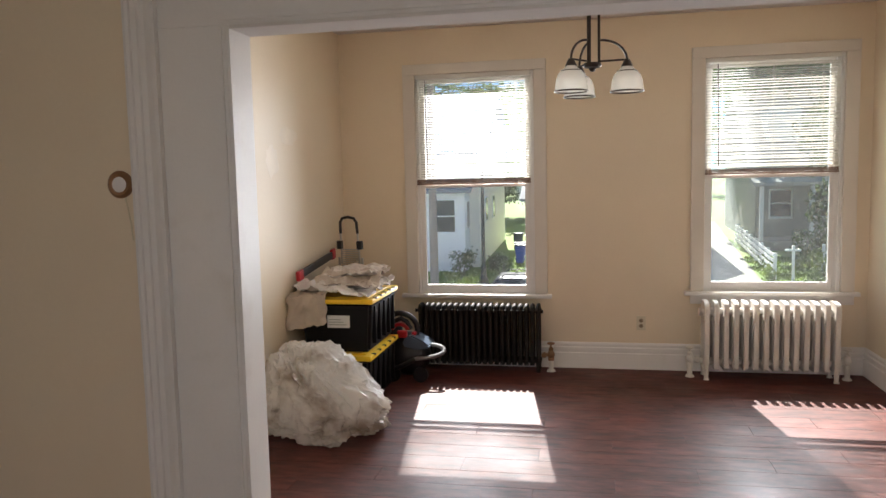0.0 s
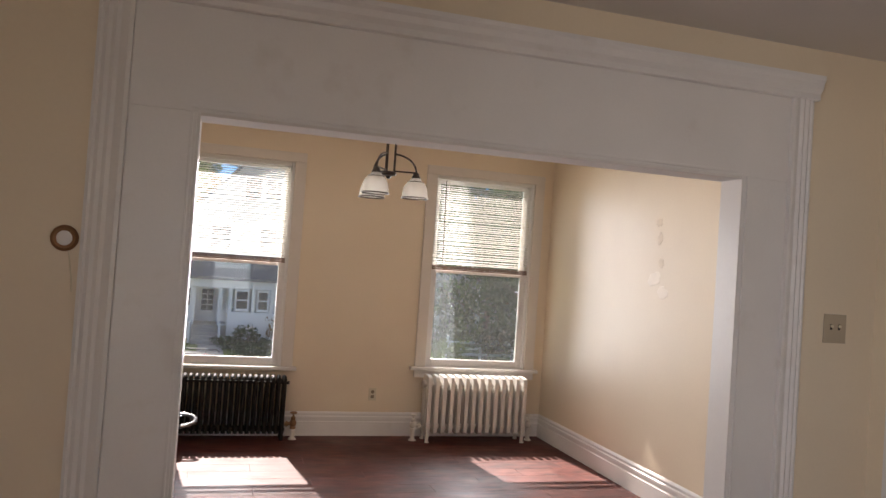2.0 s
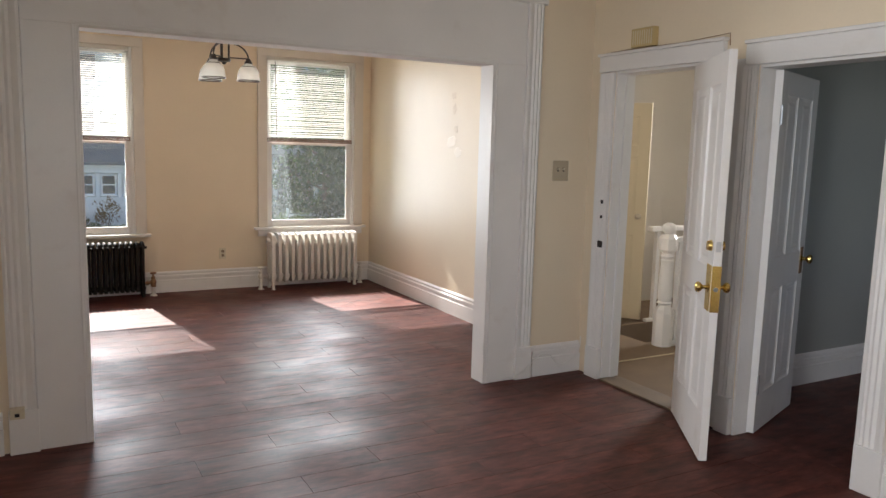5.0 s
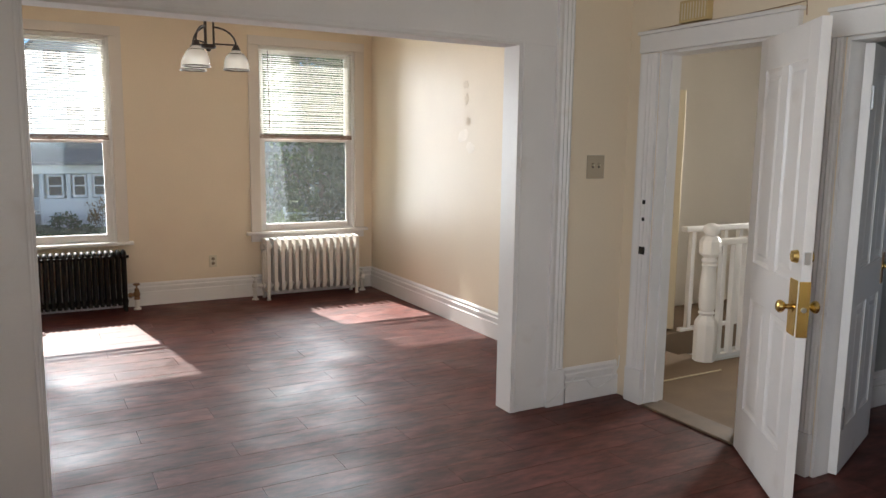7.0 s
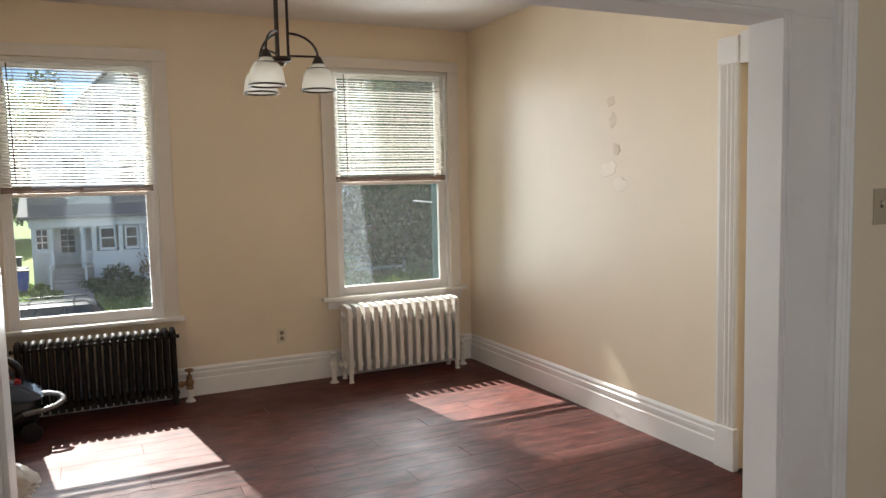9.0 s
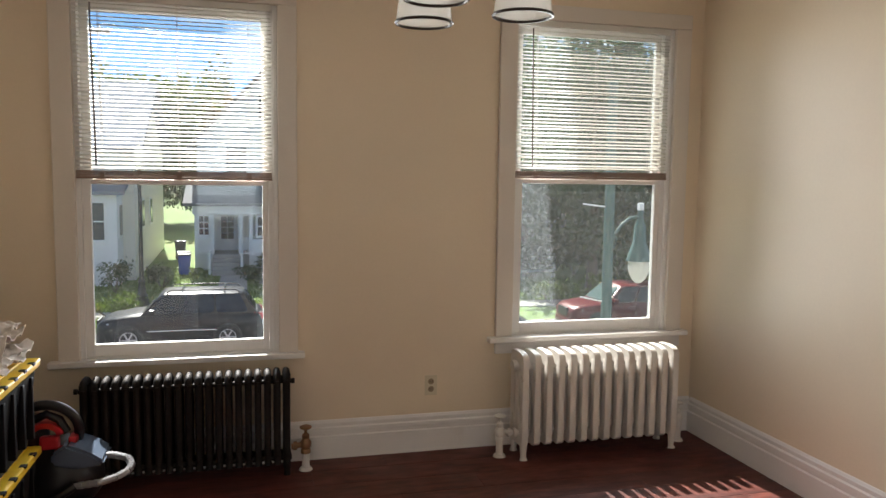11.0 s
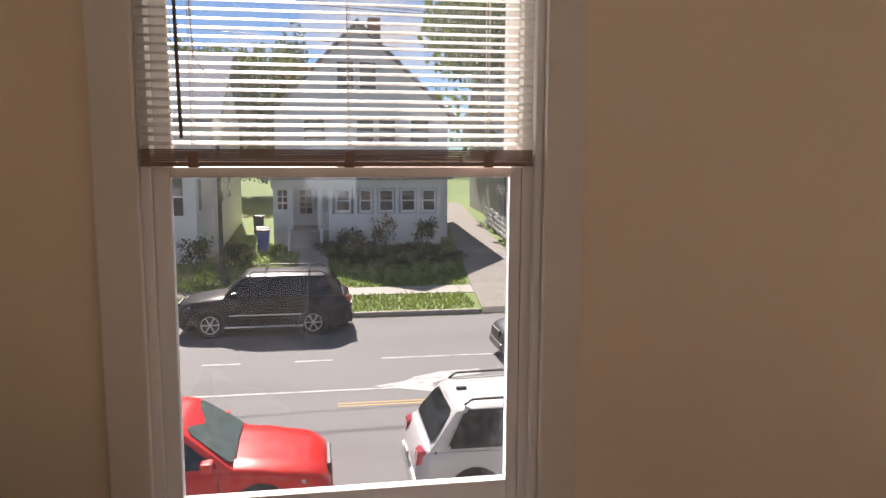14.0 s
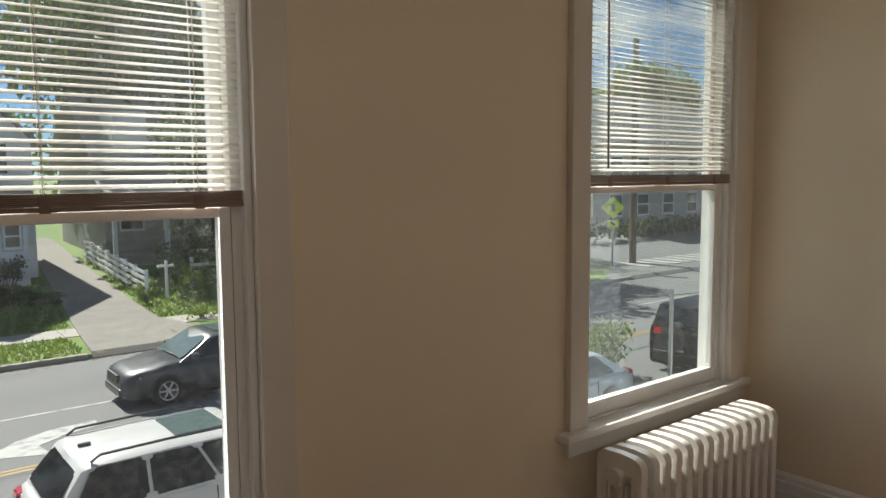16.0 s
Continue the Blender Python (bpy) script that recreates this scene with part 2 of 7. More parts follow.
# brown holds the backlit shade of the rail and gathered slats
M_BLINDRAIL = mat("backlit_brown_blind_rail", (0.22, 0.14, 0.10), 0.5, var=0.1)
M_CORD = mat("blind_cord", (0.75, 0.72, 0.66), 0.8)
M_WAND = mat("smoked_wand_plastic", (0.12, 0.10, 0.09), 0.25)
M_FROST = translucent("frosted_shade_glass", (0.85, 0.82, 0.75), 0.45, 0.3)
M_PANE = glass("window_glass", (0.97, 0.985, 0.98), 0.018)
M_PANEG = glass("hazy_window_glass", (0.93, 0.97, 0.95), 0.042)
M_STORM = glass("storm_window_glass", (0.97, 0.985, 0.99), 0.022)
M_VINYL = mat("white_vinyl_sash", (0.80, 0.78, 0.75), 0.4, scale=4, var=0.04)
M_IVORY = mat("ivory_plastic", (0.68, 0.60, 0.44), 0.4, var=0.05)
M_DARK = mat("dark_slot", (0.015, 0.012, 0.01), 0.6)


# ---- building helpers ----
def box(bm, x0, y0, z0, x1, y1, z1, bevel=0.0, m=None):
    """Adds a box to bm, with bevelled edges if asked, turned by m."""
    r = bmesh.ops.create_cube(bm, size=1.0)
    vs = r["verts"]
    for v in vs:
        v.co = Vector(((x0 + x1) / 2 + v.co.x * (x1 - x0), (y0 + y1) / 2 + v.co.y * (y1 - y0), (z0 + z1) / 2 + v.co.z * (z1 - z0)))
    if m is not None:
        bmesh.ops.transform(bm, matrix=m, verts=vs)
    if bevel > 0:
        es = list({e for v in vs for e in v.link_edges})
        bmesh.ops.bevel(bm, geom=es, offset=bevel, segments=2, affect='EDGES', profile=0.6)
    return bm


def cyl(bm, a, b, r0, r1=None, seg=16, caps=True):
    """A round bar from a to b."""
    a, b = Vector(a), Vector(b)
    d = b - a
    m = Matrix.Translation((a + b) / 2) @ d.to_track_quat("Z", "Y").to_matrix().to_4x4()
    bmesh.ops.create_cone(bm, cap_ends=caps, segments=seg, radius1=r0, radius2=r0 if r1 is None else r1, depth=d.length, matrix=m)
    return bm


def lathe(bm, profile, seg=24, m=None, caps=True):
    """Turns (radius, height) pairs about z."""
    rings = []
    for r, z in profile:
        ring = []
        for i in range(seg):
            a = 2 * math.pi * i / seg
            p = Vector((r * math.cos(a), r * math.sin(a), z))
            ring.append(bm.verts.new(m @ p if m is not None else p))
        rings.append(ring)
    for p, q in zip(rings, rings[1:]):
        for i in range(seg):
            bm.faces.new((p[i], p[(i + 1) % seg], q[(i + 1) % seg], q[i]))
    for ring, flip in ((rings[0], True), (rings[-1], False)):
        if caps and (ring[0].co - ring[seg // 2].co).length > 1e-4:
            bm.faces.new(ring[::-1] if flip else ring)
    return bm


def tube(bm, pts, r, seg=8, closed=False):
    """A round tube along points."""
    pts = [Vector(p) for p in pts]
    rings = []
    for i, p in enumerate(pts):
        d = (pts[(i + 1) % len(pts)] - pts[i - 1]) if closed or 0 < i < len(pts) - 1 else (pts[1] - pts[0] if i == 0 else pts[-1] - pts[-2])
        q = d.to_track_quat("Z", "Y")
        rings.append([bm.verts.new(p + q @ Vector((r * math.cos(2 * math.pi * k / seg), r * math.sin(2 * math.pi * k / seg), 0))) for k in range(seg)])
    pairs = list(zip(rings, rings[1:])) + ([(rings[-1], rings[0])] if closed else [])
    for a, b in pairs:
        for k in range(seg):
            bm.faces.new((a[k], a[(k + 1) % seg], b[(k + 1) % seg], b[k]))
    if not closed:
        bm.faces.new(rings[0][::-1])
        bm.faces.new(rings[-1])
    return bm


def extrude_profile(bm, prof, a, b, m):
    """A moulding: (u, v) outline run from a to b along local x; m places it."""
    ends = [[bm.verts.new(m @ Vector((x, u, v))) for u, v in prof] for x in (a, b)]
    k = len(prof)
    for i in range(k):
        bm.faces.new((ends[0][i], ends[0][(i + 1) % k], ends[1][(i + 1) % k], ends[1][i]))
    bm.faces.new(ends[0][::-1])
    bm.faces.new(ends[1])
    return bm


def mesh_of(name, bm, material, smooth=False):
    bmesh.ops.recalc_face_normals(bm, faces=bm.faces)
    me = bpy.data.meshes.new(name)
    bm.to_mesh(me)
    bm.free()
    for mm in (material if isinstance(material, (list, tuple)) else [material]):
        me.materials.append(mm)
    if smooth:
        for p in me.polygons:
            p.use_smooth = True
        me.set_sharp_from_angle(angle=radians(40))
    return me


def part(name, bm, material, parent, label="", smooth=False, m=None):
    """One mesh object under a thing or a part."""
    ob = new(name, mesh_of(name, bm, material, smooth))
    ob.parent = parent
    if m is not None:
        ob.matrix_basis = m
    if label:
        tagged(ob, label=label)
    return ob


def thing(name, label, category, m=None, group="", kind=""):
    ob = new(name)
    ob.empty_display_size = 0.1
    if m is not None:
        ob.matrix_basis = m
    return tagged(ob, label, category, group, kind)


def solid(name, bm, material, label, category, kind="structure", smooth=False):
    return tagged(new(name, mesh_of(name, bm, material, smooth)), label, category, kind=kind)


B = bmesh.new

# ---- plan ----
X0, X1 = 0.0, 4.15           # front room, side walls
YO, YI = -3.90, -3.775       # wall with the wide opening, both faces
ZC, ZB = 2.80, 2.72          # ceilings, front and back room
OX0, OX1, OZ = 0.955, 3.32, 2.08
BX0, BX1, BY = -0.15, 4.11, -9.4
W1 = dict(x0=0.655, x1=1.635, z0=0.61, z1=2.43)
W2 = dict(x0=2.955, x1=3.95, z0=0.645, z1=2.45)
D1 = (-4.15, -4.89, 2.065)    # entry doorway in the side wall
D2 = (-5.255, -5.97, 2.02)    # second doorway
WT = 0.14                    # side wall thickness

# front wall with two windows
bm = B()
FT = 0.11
for a, b, c, d in ((X0 - 0.2, W1["x0"], 0, ZC), (W1["x1"], W2["x0"], 0, ZC), (W2["x1"], X1 + 0.2, 0, ZC),
                   (W1["x0"], W1["x1"], 0, W1["z0"] - 0.03), (W1["x0"], W1["x1"], W1["z1"], ZC),
                   (W2["x0"], W2["x1"], 0, W2["z0"] - 0.03), (W2["x0"], W2["x1"], W2["z1"], ZC)):
    box(bm, a, 0.0, c, b, FT, d)
wall_front = solid("wall_front", bm, M_WALL, "cream painted plaster wall with two window openings", "wall")
# left wall
solid("wall_left", box(B(), X0 - 0.2, YI, 0, X0, 0.0, ZC), M_WALL, "cream painted plaster wall with faded patches", "wall")
# right wall of the front room, with a blocked doorway next to the opening
bm = B()
box(bm, X1, -2.95, 0, X1 + 0.2, 0.0, ZC)
box(bm, X1, YI, 2.10, X1 + 0.2, -2.95, ZC)
box(bm, X1 + 0.10, YI, 0, X1 + 0.2, -2.95, 2.10)
solid("wall_right", bm, M_WALL, "cream glossy painted plaster wall with uneven sheen", "wall")
# opening wall
bm = B()
box(bm, BX0 - 0.2, YO, 0, OX0, YI, ZC)
box(bm, OX1, YO, 0, BX1 + WT, YI, ZC)
box(bm, OX0, YO, OZ, OX1, YI, ZC)
solid("wall_opening", bm, M_WALL, "cream plaster wall with a wide cased opening", "wall")
# door wall of the back room
bm = B()
for y0, y1, z0, z1 in ((YO, D1[0], 0, ZB), (D1[0], D1[1], D1[2], ZB), (D1[1], D2[0], 0, ZB), (D2[0], D2[1], D2[2], ZB), (D2[1], BY, 0, ZB)):
    box(bm, BX1, y1, z0, BX1 + WT, y0, z1)
solid("wall_doors", bm, M_WALL, "cream plaster wall with two white cased doorways", "wall")
# rest of the back room, with assumed openings round two fill lamps behind the camera
bm = B()
box(bm, BX0 - 0.2, -6.85, 0, BX0, YO, ZB)
box(bm, BX0 - 0.2, BY, 0, BX0, -7.95, ZB)
box(bm, BX0 - 0.2, -7.95, 0, BX0, -6.85, 0.8)
box(bm, BX0 - 0.2, -7.95, 2.4, BX0, -6.85, ZB)
solid("wall_back_left", bm, M_WALL, "cream painted plaster wall", "wall")
bm = B()
for a, b, c, d in ((BX0 - 0.2, 0.55, 0, ZB), (1.65, BX1 + WT, 0, ZB), (0.55, 1.65, 0, 0.8), (0.55, 1.65, 2.4, ZB)):
    box(bm, a, BY - 0.15, c, b, BY, d)
solid("wall_back", bm, M_WALL, "cream painted plaster wall", "wall")
solid("ceiling_front", box(B(), X0 - 0.2, YI, ZC, X1 + 0.2, FT, ZC + 0.15), M_CEIL, "off-white painted ceiling", "ceiling")
solid("ceiling_back", box(B(), BX0 - 0.2, BY - 0.15, ZB, BX1 + WT, YO, ZB + 0.23), M_CEIL, "off-white painted ceiling", "ceiling")
# hall and second room behind the door wall
HX, HY0, HY1 = 6.75, -4.72, -2.2
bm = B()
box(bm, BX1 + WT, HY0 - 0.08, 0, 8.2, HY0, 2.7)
solid("wall_hall_side", bm, M_DIM, "painted partition wall, its grey darkened for dimness", "wall")
bm = B()
box(bm, BX1 + WT, HY1, -2.8, 8.2, HY1 + 0.1, 2.7)
box(bm, 8.2, HY0 - 0.08, -2.8, 8.3, HY1 + 0.1, 2.7)
box(bm, BX1 + 0.2, YI, 0, BX1 + 0.3, HY1, 2.7)
solid("wall_hall", bm, M_HALL, "pale plaster hallway walls", "wall")
solid("ceiling_hall", box(B(), BX1 + WT, -8.0, 2.7, 8.3, HY1 + 0.1, 2.8), M_CEIL, "off-white painted ceiling", "ceiling")
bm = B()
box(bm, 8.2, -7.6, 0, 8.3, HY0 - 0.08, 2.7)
# assumed opening round the added side-room fill lamp
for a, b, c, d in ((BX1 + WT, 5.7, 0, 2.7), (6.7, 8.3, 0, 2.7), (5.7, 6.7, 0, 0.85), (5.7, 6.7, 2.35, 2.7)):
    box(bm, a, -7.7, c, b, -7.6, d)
solid("wall_side_room", bm, M_DIM, "painted wall, its grey darkened to look unlit", "wall")

# ---- trim ----
BASE_PROF = [(0, 0), (-0.022, 0), (-0.022, 0.125), (-0.012, 0.130), (-0.014, 0.150), (-0.020, 0.154), (-0.020, 0.172),
             (-0.010, 0.178), (-0.012, 0.198), (-0.004, 0.212), (0, 0.215)]


def baseboard(a, b, face, axis):
    """Moulded board along a wall: axis 'x' runs along x on the plane y=face; 'x+' has its room on the +y side; 'y' runs along y on x=face, room at lower x; 'y+' at higher x."""
    if axis == 'x':
        m = Matrix.Translation((0, face, 0))
    elif axis == 'x+':
        m = Matrix.Translation((0, face, 0)) @ Matrix.Diagonal((1, -1, 1, 1))
    elif axis == 'y':
        m = Matrix.Translation((face, 0, 0)) @ Matrix(((0, 1, 0, 0), (1, 0, 0, 0), (0, 0, 1, 0), (0, 0, 0, 1)))
    else:
        m = Matrix.Translation((face, 0, 0)) @ Matrix(((0, -1, 0, 0), (1, 0, 0, 0), (0, 0, 1, 0), (0, 0, 0, 1)))
    ob = solid("baseboard", extrude_profile(B(), BASE_PROF, a, b, m), M_WHITE, "white painted moulded baseboard with worn edges", "baseboard")
    return ob


baseboard(X0, X1, 0.0, 'x')
baseboard(-2.84, -0.022, X1, 'y')
baseboard(YI, -0.022, X0, 'y+')
baseboard(3.70, BX1, YO, 'x')
baseboard(BX0, 0.57, YO, 'x')
baseboard(BY, D2[1] - 0.14, BX1, 'y')
baseboard(4.30, 8.2, HY0 - 0.08, 'x')

CASE_PROF = [(0, 0), (0, 0.020), (0.012, 0.024), (0.020, 0.018), (0.034, 0.026), (0.048, 0.018), (0.062, 0.026), (0.076, 0.018),
             (0.090, 0.024), (0.104, 0.030), (0.118, 0.030), (0.120, 0)]


def fluted(bm, m, length, width=0.12):
    """Fluted casing board: runs along local z from 0 to length, face towards local -y, width along x."""
    s = width / 0.12
    lo = [bm.verts.new(m @ Vector((u * s, -v, 0))) for u, v in CASE_PROF]
    hi = [bm.verts.new(m @ Vector((u * s, -v, length))) for u, v in CASE_PROF]
    k = len(lo)
    for i in range(k):
        bm.faces.new((lo[i], lo[(i + 1) % k], hi[(i + 1) % k], hi[i]))
    bm.faces.new(lo[::-1])
    bm.faces.new(hi)
    return bm


# wide opening: flat white boards, outer fluted casing, head board with cap, jamb lining
op = thing("opening_casing", "white painted wide casing round the room opening", "door casing", kind="structure")
CT = 0.022
for name, x0, x1 in (("flat_board", OX0 - 0.235, OX0 - 0.0), ("flat_board", OX1, OX1 + 0.235)):
    part(name, box(B(), x0, YO - 0.012, 0, x1, YO, OZ, 0.003), M_WHITE, op)
part("head_board", box(B(), OX0 - 0.235, YO - 0.012, OZ, OX1 + 0.235, YO, 2.47, 0.003), M_WHITE, op)
bm = B()
fluted(bm, Matrix.Translation((OX0 - 0.355, YO, 0.22)), 2.25)
part("fluted_casing", bm, M_WHITE, op)
bm = B()
fluted(bm, Matrix.Translation((OX1 + 0.355, YO, 0.22)) @ Matrix.Diagonal((-1, 1, 1, 1)), 2.25)
part("fluted_casing", bm, M_WHITE, op)
for x in (OX0 - 0.36, OX1 + 0.23):
    part("plinth_block", box(B(), x, YO - 0.036, 0, x + 0.13, YO, 0.22, 0.004), M_WHITE, op)
bm = B()
extrude_profile(bm, [(0, 2.47), (-0.022, 2.47), (-0.03, 2.475), (-0.03, 2.50), (-0.045, 2.52), (-0.05, 2.545), (-0.06, 2.56), (-0.06, 2.58), (0, 2.58)], OX0 - 0.38, OX1 + 0.38, Matrix.Translation((0, YO, 0)))
part("head_cap", bm, M_WHITE, op)
part("jamb_lining", box(B(), OX0, YO - 0.012, 0, OX0 + 0.012, YI + 0.012, OZ, 0.002), M_WHITE, op)
part("jamb_lining", box(B(), OX1 - 0.012, YO - 0.012, 0, OX1, YI + 0.012, OZ, 0.002), M_WHITE, op)
part("head_lining", box(B(), OX0 + 0.012, YO - 0.012, OZ - 0.012, OX1 - 0.012, YI + 0.012, OZ, 0.002), M_MATTE, op)
bm = B()
for x0, x1, z0, z1 in ((OX0 - 0.12, OX0, 0, OZ), (OX1, OX1 + 0.12, 0, OZ), (OX0 - 0.12, OX1 + 0.12, OZ, OZ + 0.13)):
    box(bm, x0, YI, z0, x1, YI + 0.015, z1, 0.003)
part("inner_casing", bm, M_WHITE, op)
part("bead", box(B(), OX1 + 0.012, YO - 0.020, 0, OX1 + 0.022, YO - 0.012, OZ, 0.002), M_WHITE, op)
part("bead", box(B(), OX0 - 0.022, YO - 0.020, 0, OX0 - 0.012, YO - 0.012, OZ, 0.002), M_WHITE, op)
part("bead", box(B(), OX0 - 0.022, YO - 0.020, OZ + 0.012, OX1 + 0.022, YO - 0.012, OZ + 0.024, 0.002), M_WHITE, op)

# blocked doorway on the right wall
bd = thing("blocked_door_casing", "white painted casing of a filled-in doorway", "door casing", kind="structure")
RY = Matrix(((0, 1, 0, 0), (1, 0, 0, 0), (0, 0, 1, 0), (0, 0, 0, 1)))      # local x to y, local -y to -x
part("fluted_casing", fluted(B(), Matrix.Translation((X1, -2.955, 0.215)) @ RY, 1.885), M_WHITE, bd)
part("plinth_block", box(B(), X1 - 0.040, -2.97, 0, X1, -2.84, 0.225, 0.004), M_WHITE, bd)
part("head_block", box(B(), X1 - 0.035, -2.965, 2.10, X1, -2.83, 2.235, 0.006), M_WHITE, bd)
part("head_board", box(B(), X1 - 0.028, YI + 0.02, 2.095, X1, -2.97, 2.25, 0.006), M_WHITE, bd)
part("filled_panel", box(B(), X1 + 0.06, YI + 0.02, 0.0, X1 + 0.098, -2.96, 2.095, 0.003), M_WALL, bd, "cream painted fill panel")
part("inner_stop", box(B(), X1 + 0.03, -3.40, 0.0, X1 + 0.058, -3.30, 2.09, 0.003), M_WHITE, bd)


# ---- windows ----
def window(idx, W, apron, blind_z):
    w = thing(f"window_{idx}", "white double-hung sash window with clear glass", "window", kind="structure")
    x0, x1, z0, z1 = W["x0"], W["x1"], W["z0"], W["z1"]
    part("side_casing", box(B(), x0 - 0.10, -0.030, z0, x0, 0.0, z1, 0.005), M_CASING, w)
    part("side_casing", box(B(), x1, -0.030, z0, x1 + 0.10, 0.0, z1, 0.005), M_CASING, w)
    part("head_casing", box(B(), x0 - 0.10, -0.032, z1, x1 + 0.10, 0.0, z1 + 0.085, 0.005), M_CASING, w)
    part("window_sill", box(B(), x0 - 0.145, -0.062, z0 - 0.030, x1 + 0.135, 0.012, z0, 0.006), M_WHITE, w)
    if apron:
        part("apron", box(B(), x0 - 0.10, -0.024, z0 - 0.10, x1 + 0.10, 0.0, z0 - 0.030, 0.004), M_WHITE, w)
    else:
        part("apron", box(B(), x0 - 0.10, -0.012, z0 - 0.052, x1 + 0.10, 0.0, z0 - 0.030, 0.002), M_WALL, w)
    # frame lining, outer sill, stops
    bm = B()
    box(bm, x0, 0.0, z0 - 0.03, x0 + 0.022, FT, z1)
    box(bm, x1 - 0.048, 0.020, z0 - 0.03, x1, FT, z1)
    box(bm, x1 - 0.022, -0.006, z0, x1, 0.020, z1, 0.004)
    box(bm, x0 + 0.022, 0.0, z1 - 0.022, x1 - 0.022, FT, z1)
    box(bm, x0 + 0.022, 0.012, z0 - 0.03, x1 - 0.022, FT + 0.03, z0 + 0.008)
    part("window_frame", bm, M_VINYL, w)
    zm = 1.525 if idx == 1 else 1.556     # meeting rail
    gl, gr = x0 + 0.062, x1 - 0.080

    def sash(name, y, za, zb, rail_lo, rail_hi):
        bm = B()
        box(bm, x0 + 0.022, y, za, gl, y + 0.034, zb, 0.003)
        box(bm, gr, y, za, x1 - 0.049, y + 0.034, zb, 0.003)
        box(bm, gl, y, za, gr, y + 0.034, za + rail_lo, 0.003)
        box(bm, gl, y, zb - rail_hi, gr, y + 0.034, zb, 0.003)
        s = part(name, bm, M_VINYL, w)
        p = part("pane", box(B(), gl, y + 0.015, za + rail_lo, gr, y + 0.019, zb - rail_hi), M_PANE if idx == 1 else M_PANEG, s)
        p.visible_shadow = False
        return s
    s1 = sash("lower_sash", 0.022, z0 + 0.008, zm, 0.062, 0.026)
    sash("upper_sash", 0.060, zm - 0.02, z1 - 0.022, 0.04, 0.045)
    # outer storm window: dusty upper pane that laps below the meeting rail
    p = part("storm_pane", box(B(), gl - 0.01, 0.101, zm - 0.078, gr + 0.01, 0.104, z1 - 0.03), M_STORM, w)
    p.visible_shadow = False
    part("sash_lock", box(B(), (x0 + x1) / 2 - 0.03, 0.028, zm, (x0 + x1) / 2 + 0.03, 0.05, zm + 0.012, 0.003), M_VINYL, s1)
    # blind
    bl = thing("window_blind", "half-raised off-white horizontal slat blind, bottom rail and stack darkened as backlit", "blind")
    bx0, bx1 = x0 + 0.004, x1 - 0.029
    part("headrail", box(B(), bx0, -0.020, z1 - 0.035, bx1, 0.014, z1 - 0.002, 0.003), M_BLIND, bl)
    # bottom stack of gathered slats and rail, in the backlit brown
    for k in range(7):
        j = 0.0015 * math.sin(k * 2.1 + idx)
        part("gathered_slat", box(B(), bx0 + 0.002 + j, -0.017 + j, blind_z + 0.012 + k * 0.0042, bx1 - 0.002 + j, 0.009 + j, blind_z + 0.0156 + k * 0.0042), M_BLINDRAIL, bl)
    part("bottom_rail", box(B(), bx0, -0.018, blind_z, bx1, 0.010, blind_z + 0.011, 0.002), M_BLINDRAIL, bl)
    step = 0.0205
    z = blind_z + 0.055
    sm = None
    rnd = random.Random(idx)
    while z < z1 - 0.04:
        if sm is None:
            bm = B()
            rows = []
            for k in range(5):
                u = -0.0125 + 0.025 * k / 4
                c = 0.0022 * (1 - (u / 0.0125) ** 2)
                rows.append([bm.verts.new((x, u, c + d)) for d in (0, 0.0006) for x in (bx0 + 0.003, bx1 - 0.003)])
            for a, b in zip(rows, rows[1:]):
                bm.faces.new((a[0], a[1], b[1], b[0]))
                bm.faces.new((a[2], b[2], b[3], a[3]))
                bm.faces.new((a[0], b[0], b[2], a[2]))
                bm.faces.new((a[1], a[3], b[3], b[1]))
            for a in (rows[0], rows[-1]):
                bm.faces.new((a[0], a[2], a[3], a[1]))
            sm = mesh_of("slat", bm, M_BLIND, True)
        s = new("slat", sm)
        s.parent = bl
        s.matrix_basis = pose(rnd.uniform(-0.0008, 0.0008), -0.003, z, SLAT_TILT + rnd.uniform(-1.0, 1.0), 0, 0) @ pose(0, 0, 0, 0, rnd.uniform(-0.08, 0.08), 0)
        z += step
    for f in (0.125, 0.51, 0.875):
        xx = bx0 + f * (bx1 - bx0)
        bm = B()
        for dy in (-0.0165, 0.0105):
            cyl(bm, (xx, dy, blind_z + 0.004), (xx, dy, z1 - 0.03), 0.0009, seg=5)
        cyl(bm, (xx + 0.006, -0.003, blind_z + 0.004), (xx + 0.006, -0.003, z1 - 0.03), 0.0008, seg=5)
        part("ladder_cord", bm, M_CORD, bl)
        part("cord_clip", box(B(), xx - 0.010, -0.021, blind_z - 0.003, xx + 0.014, -0.018, blind_z + 0.034, 0.001), M_BLINDRAIL, bl)
    xw = bx0 + 0.085
    part("tilt_wand", cyl(B(), (xw, -0.028, z1 - 0.05), (xw + 0.012, -0.027, blind_z + 0.065), 0.0042, seg=8), M_WAND, bl)
    bm = B()
    tube(bm, [(xw + 0.03, -0.022, z1 - 0.05), (xw + 0.035, -0.022, 2.0), (xw + 0.045, -0.022, blind_z + 0.25), (xw + 0.075, -0.022, blind_z + 0.21)], 0.0012, 5)
    part("pull_cord", bm, M_CORD, bl)
    return w


SLAT_TILT = 23.0
window(1, W1, False, 1.527)
window(2, W2, True, 1.560)


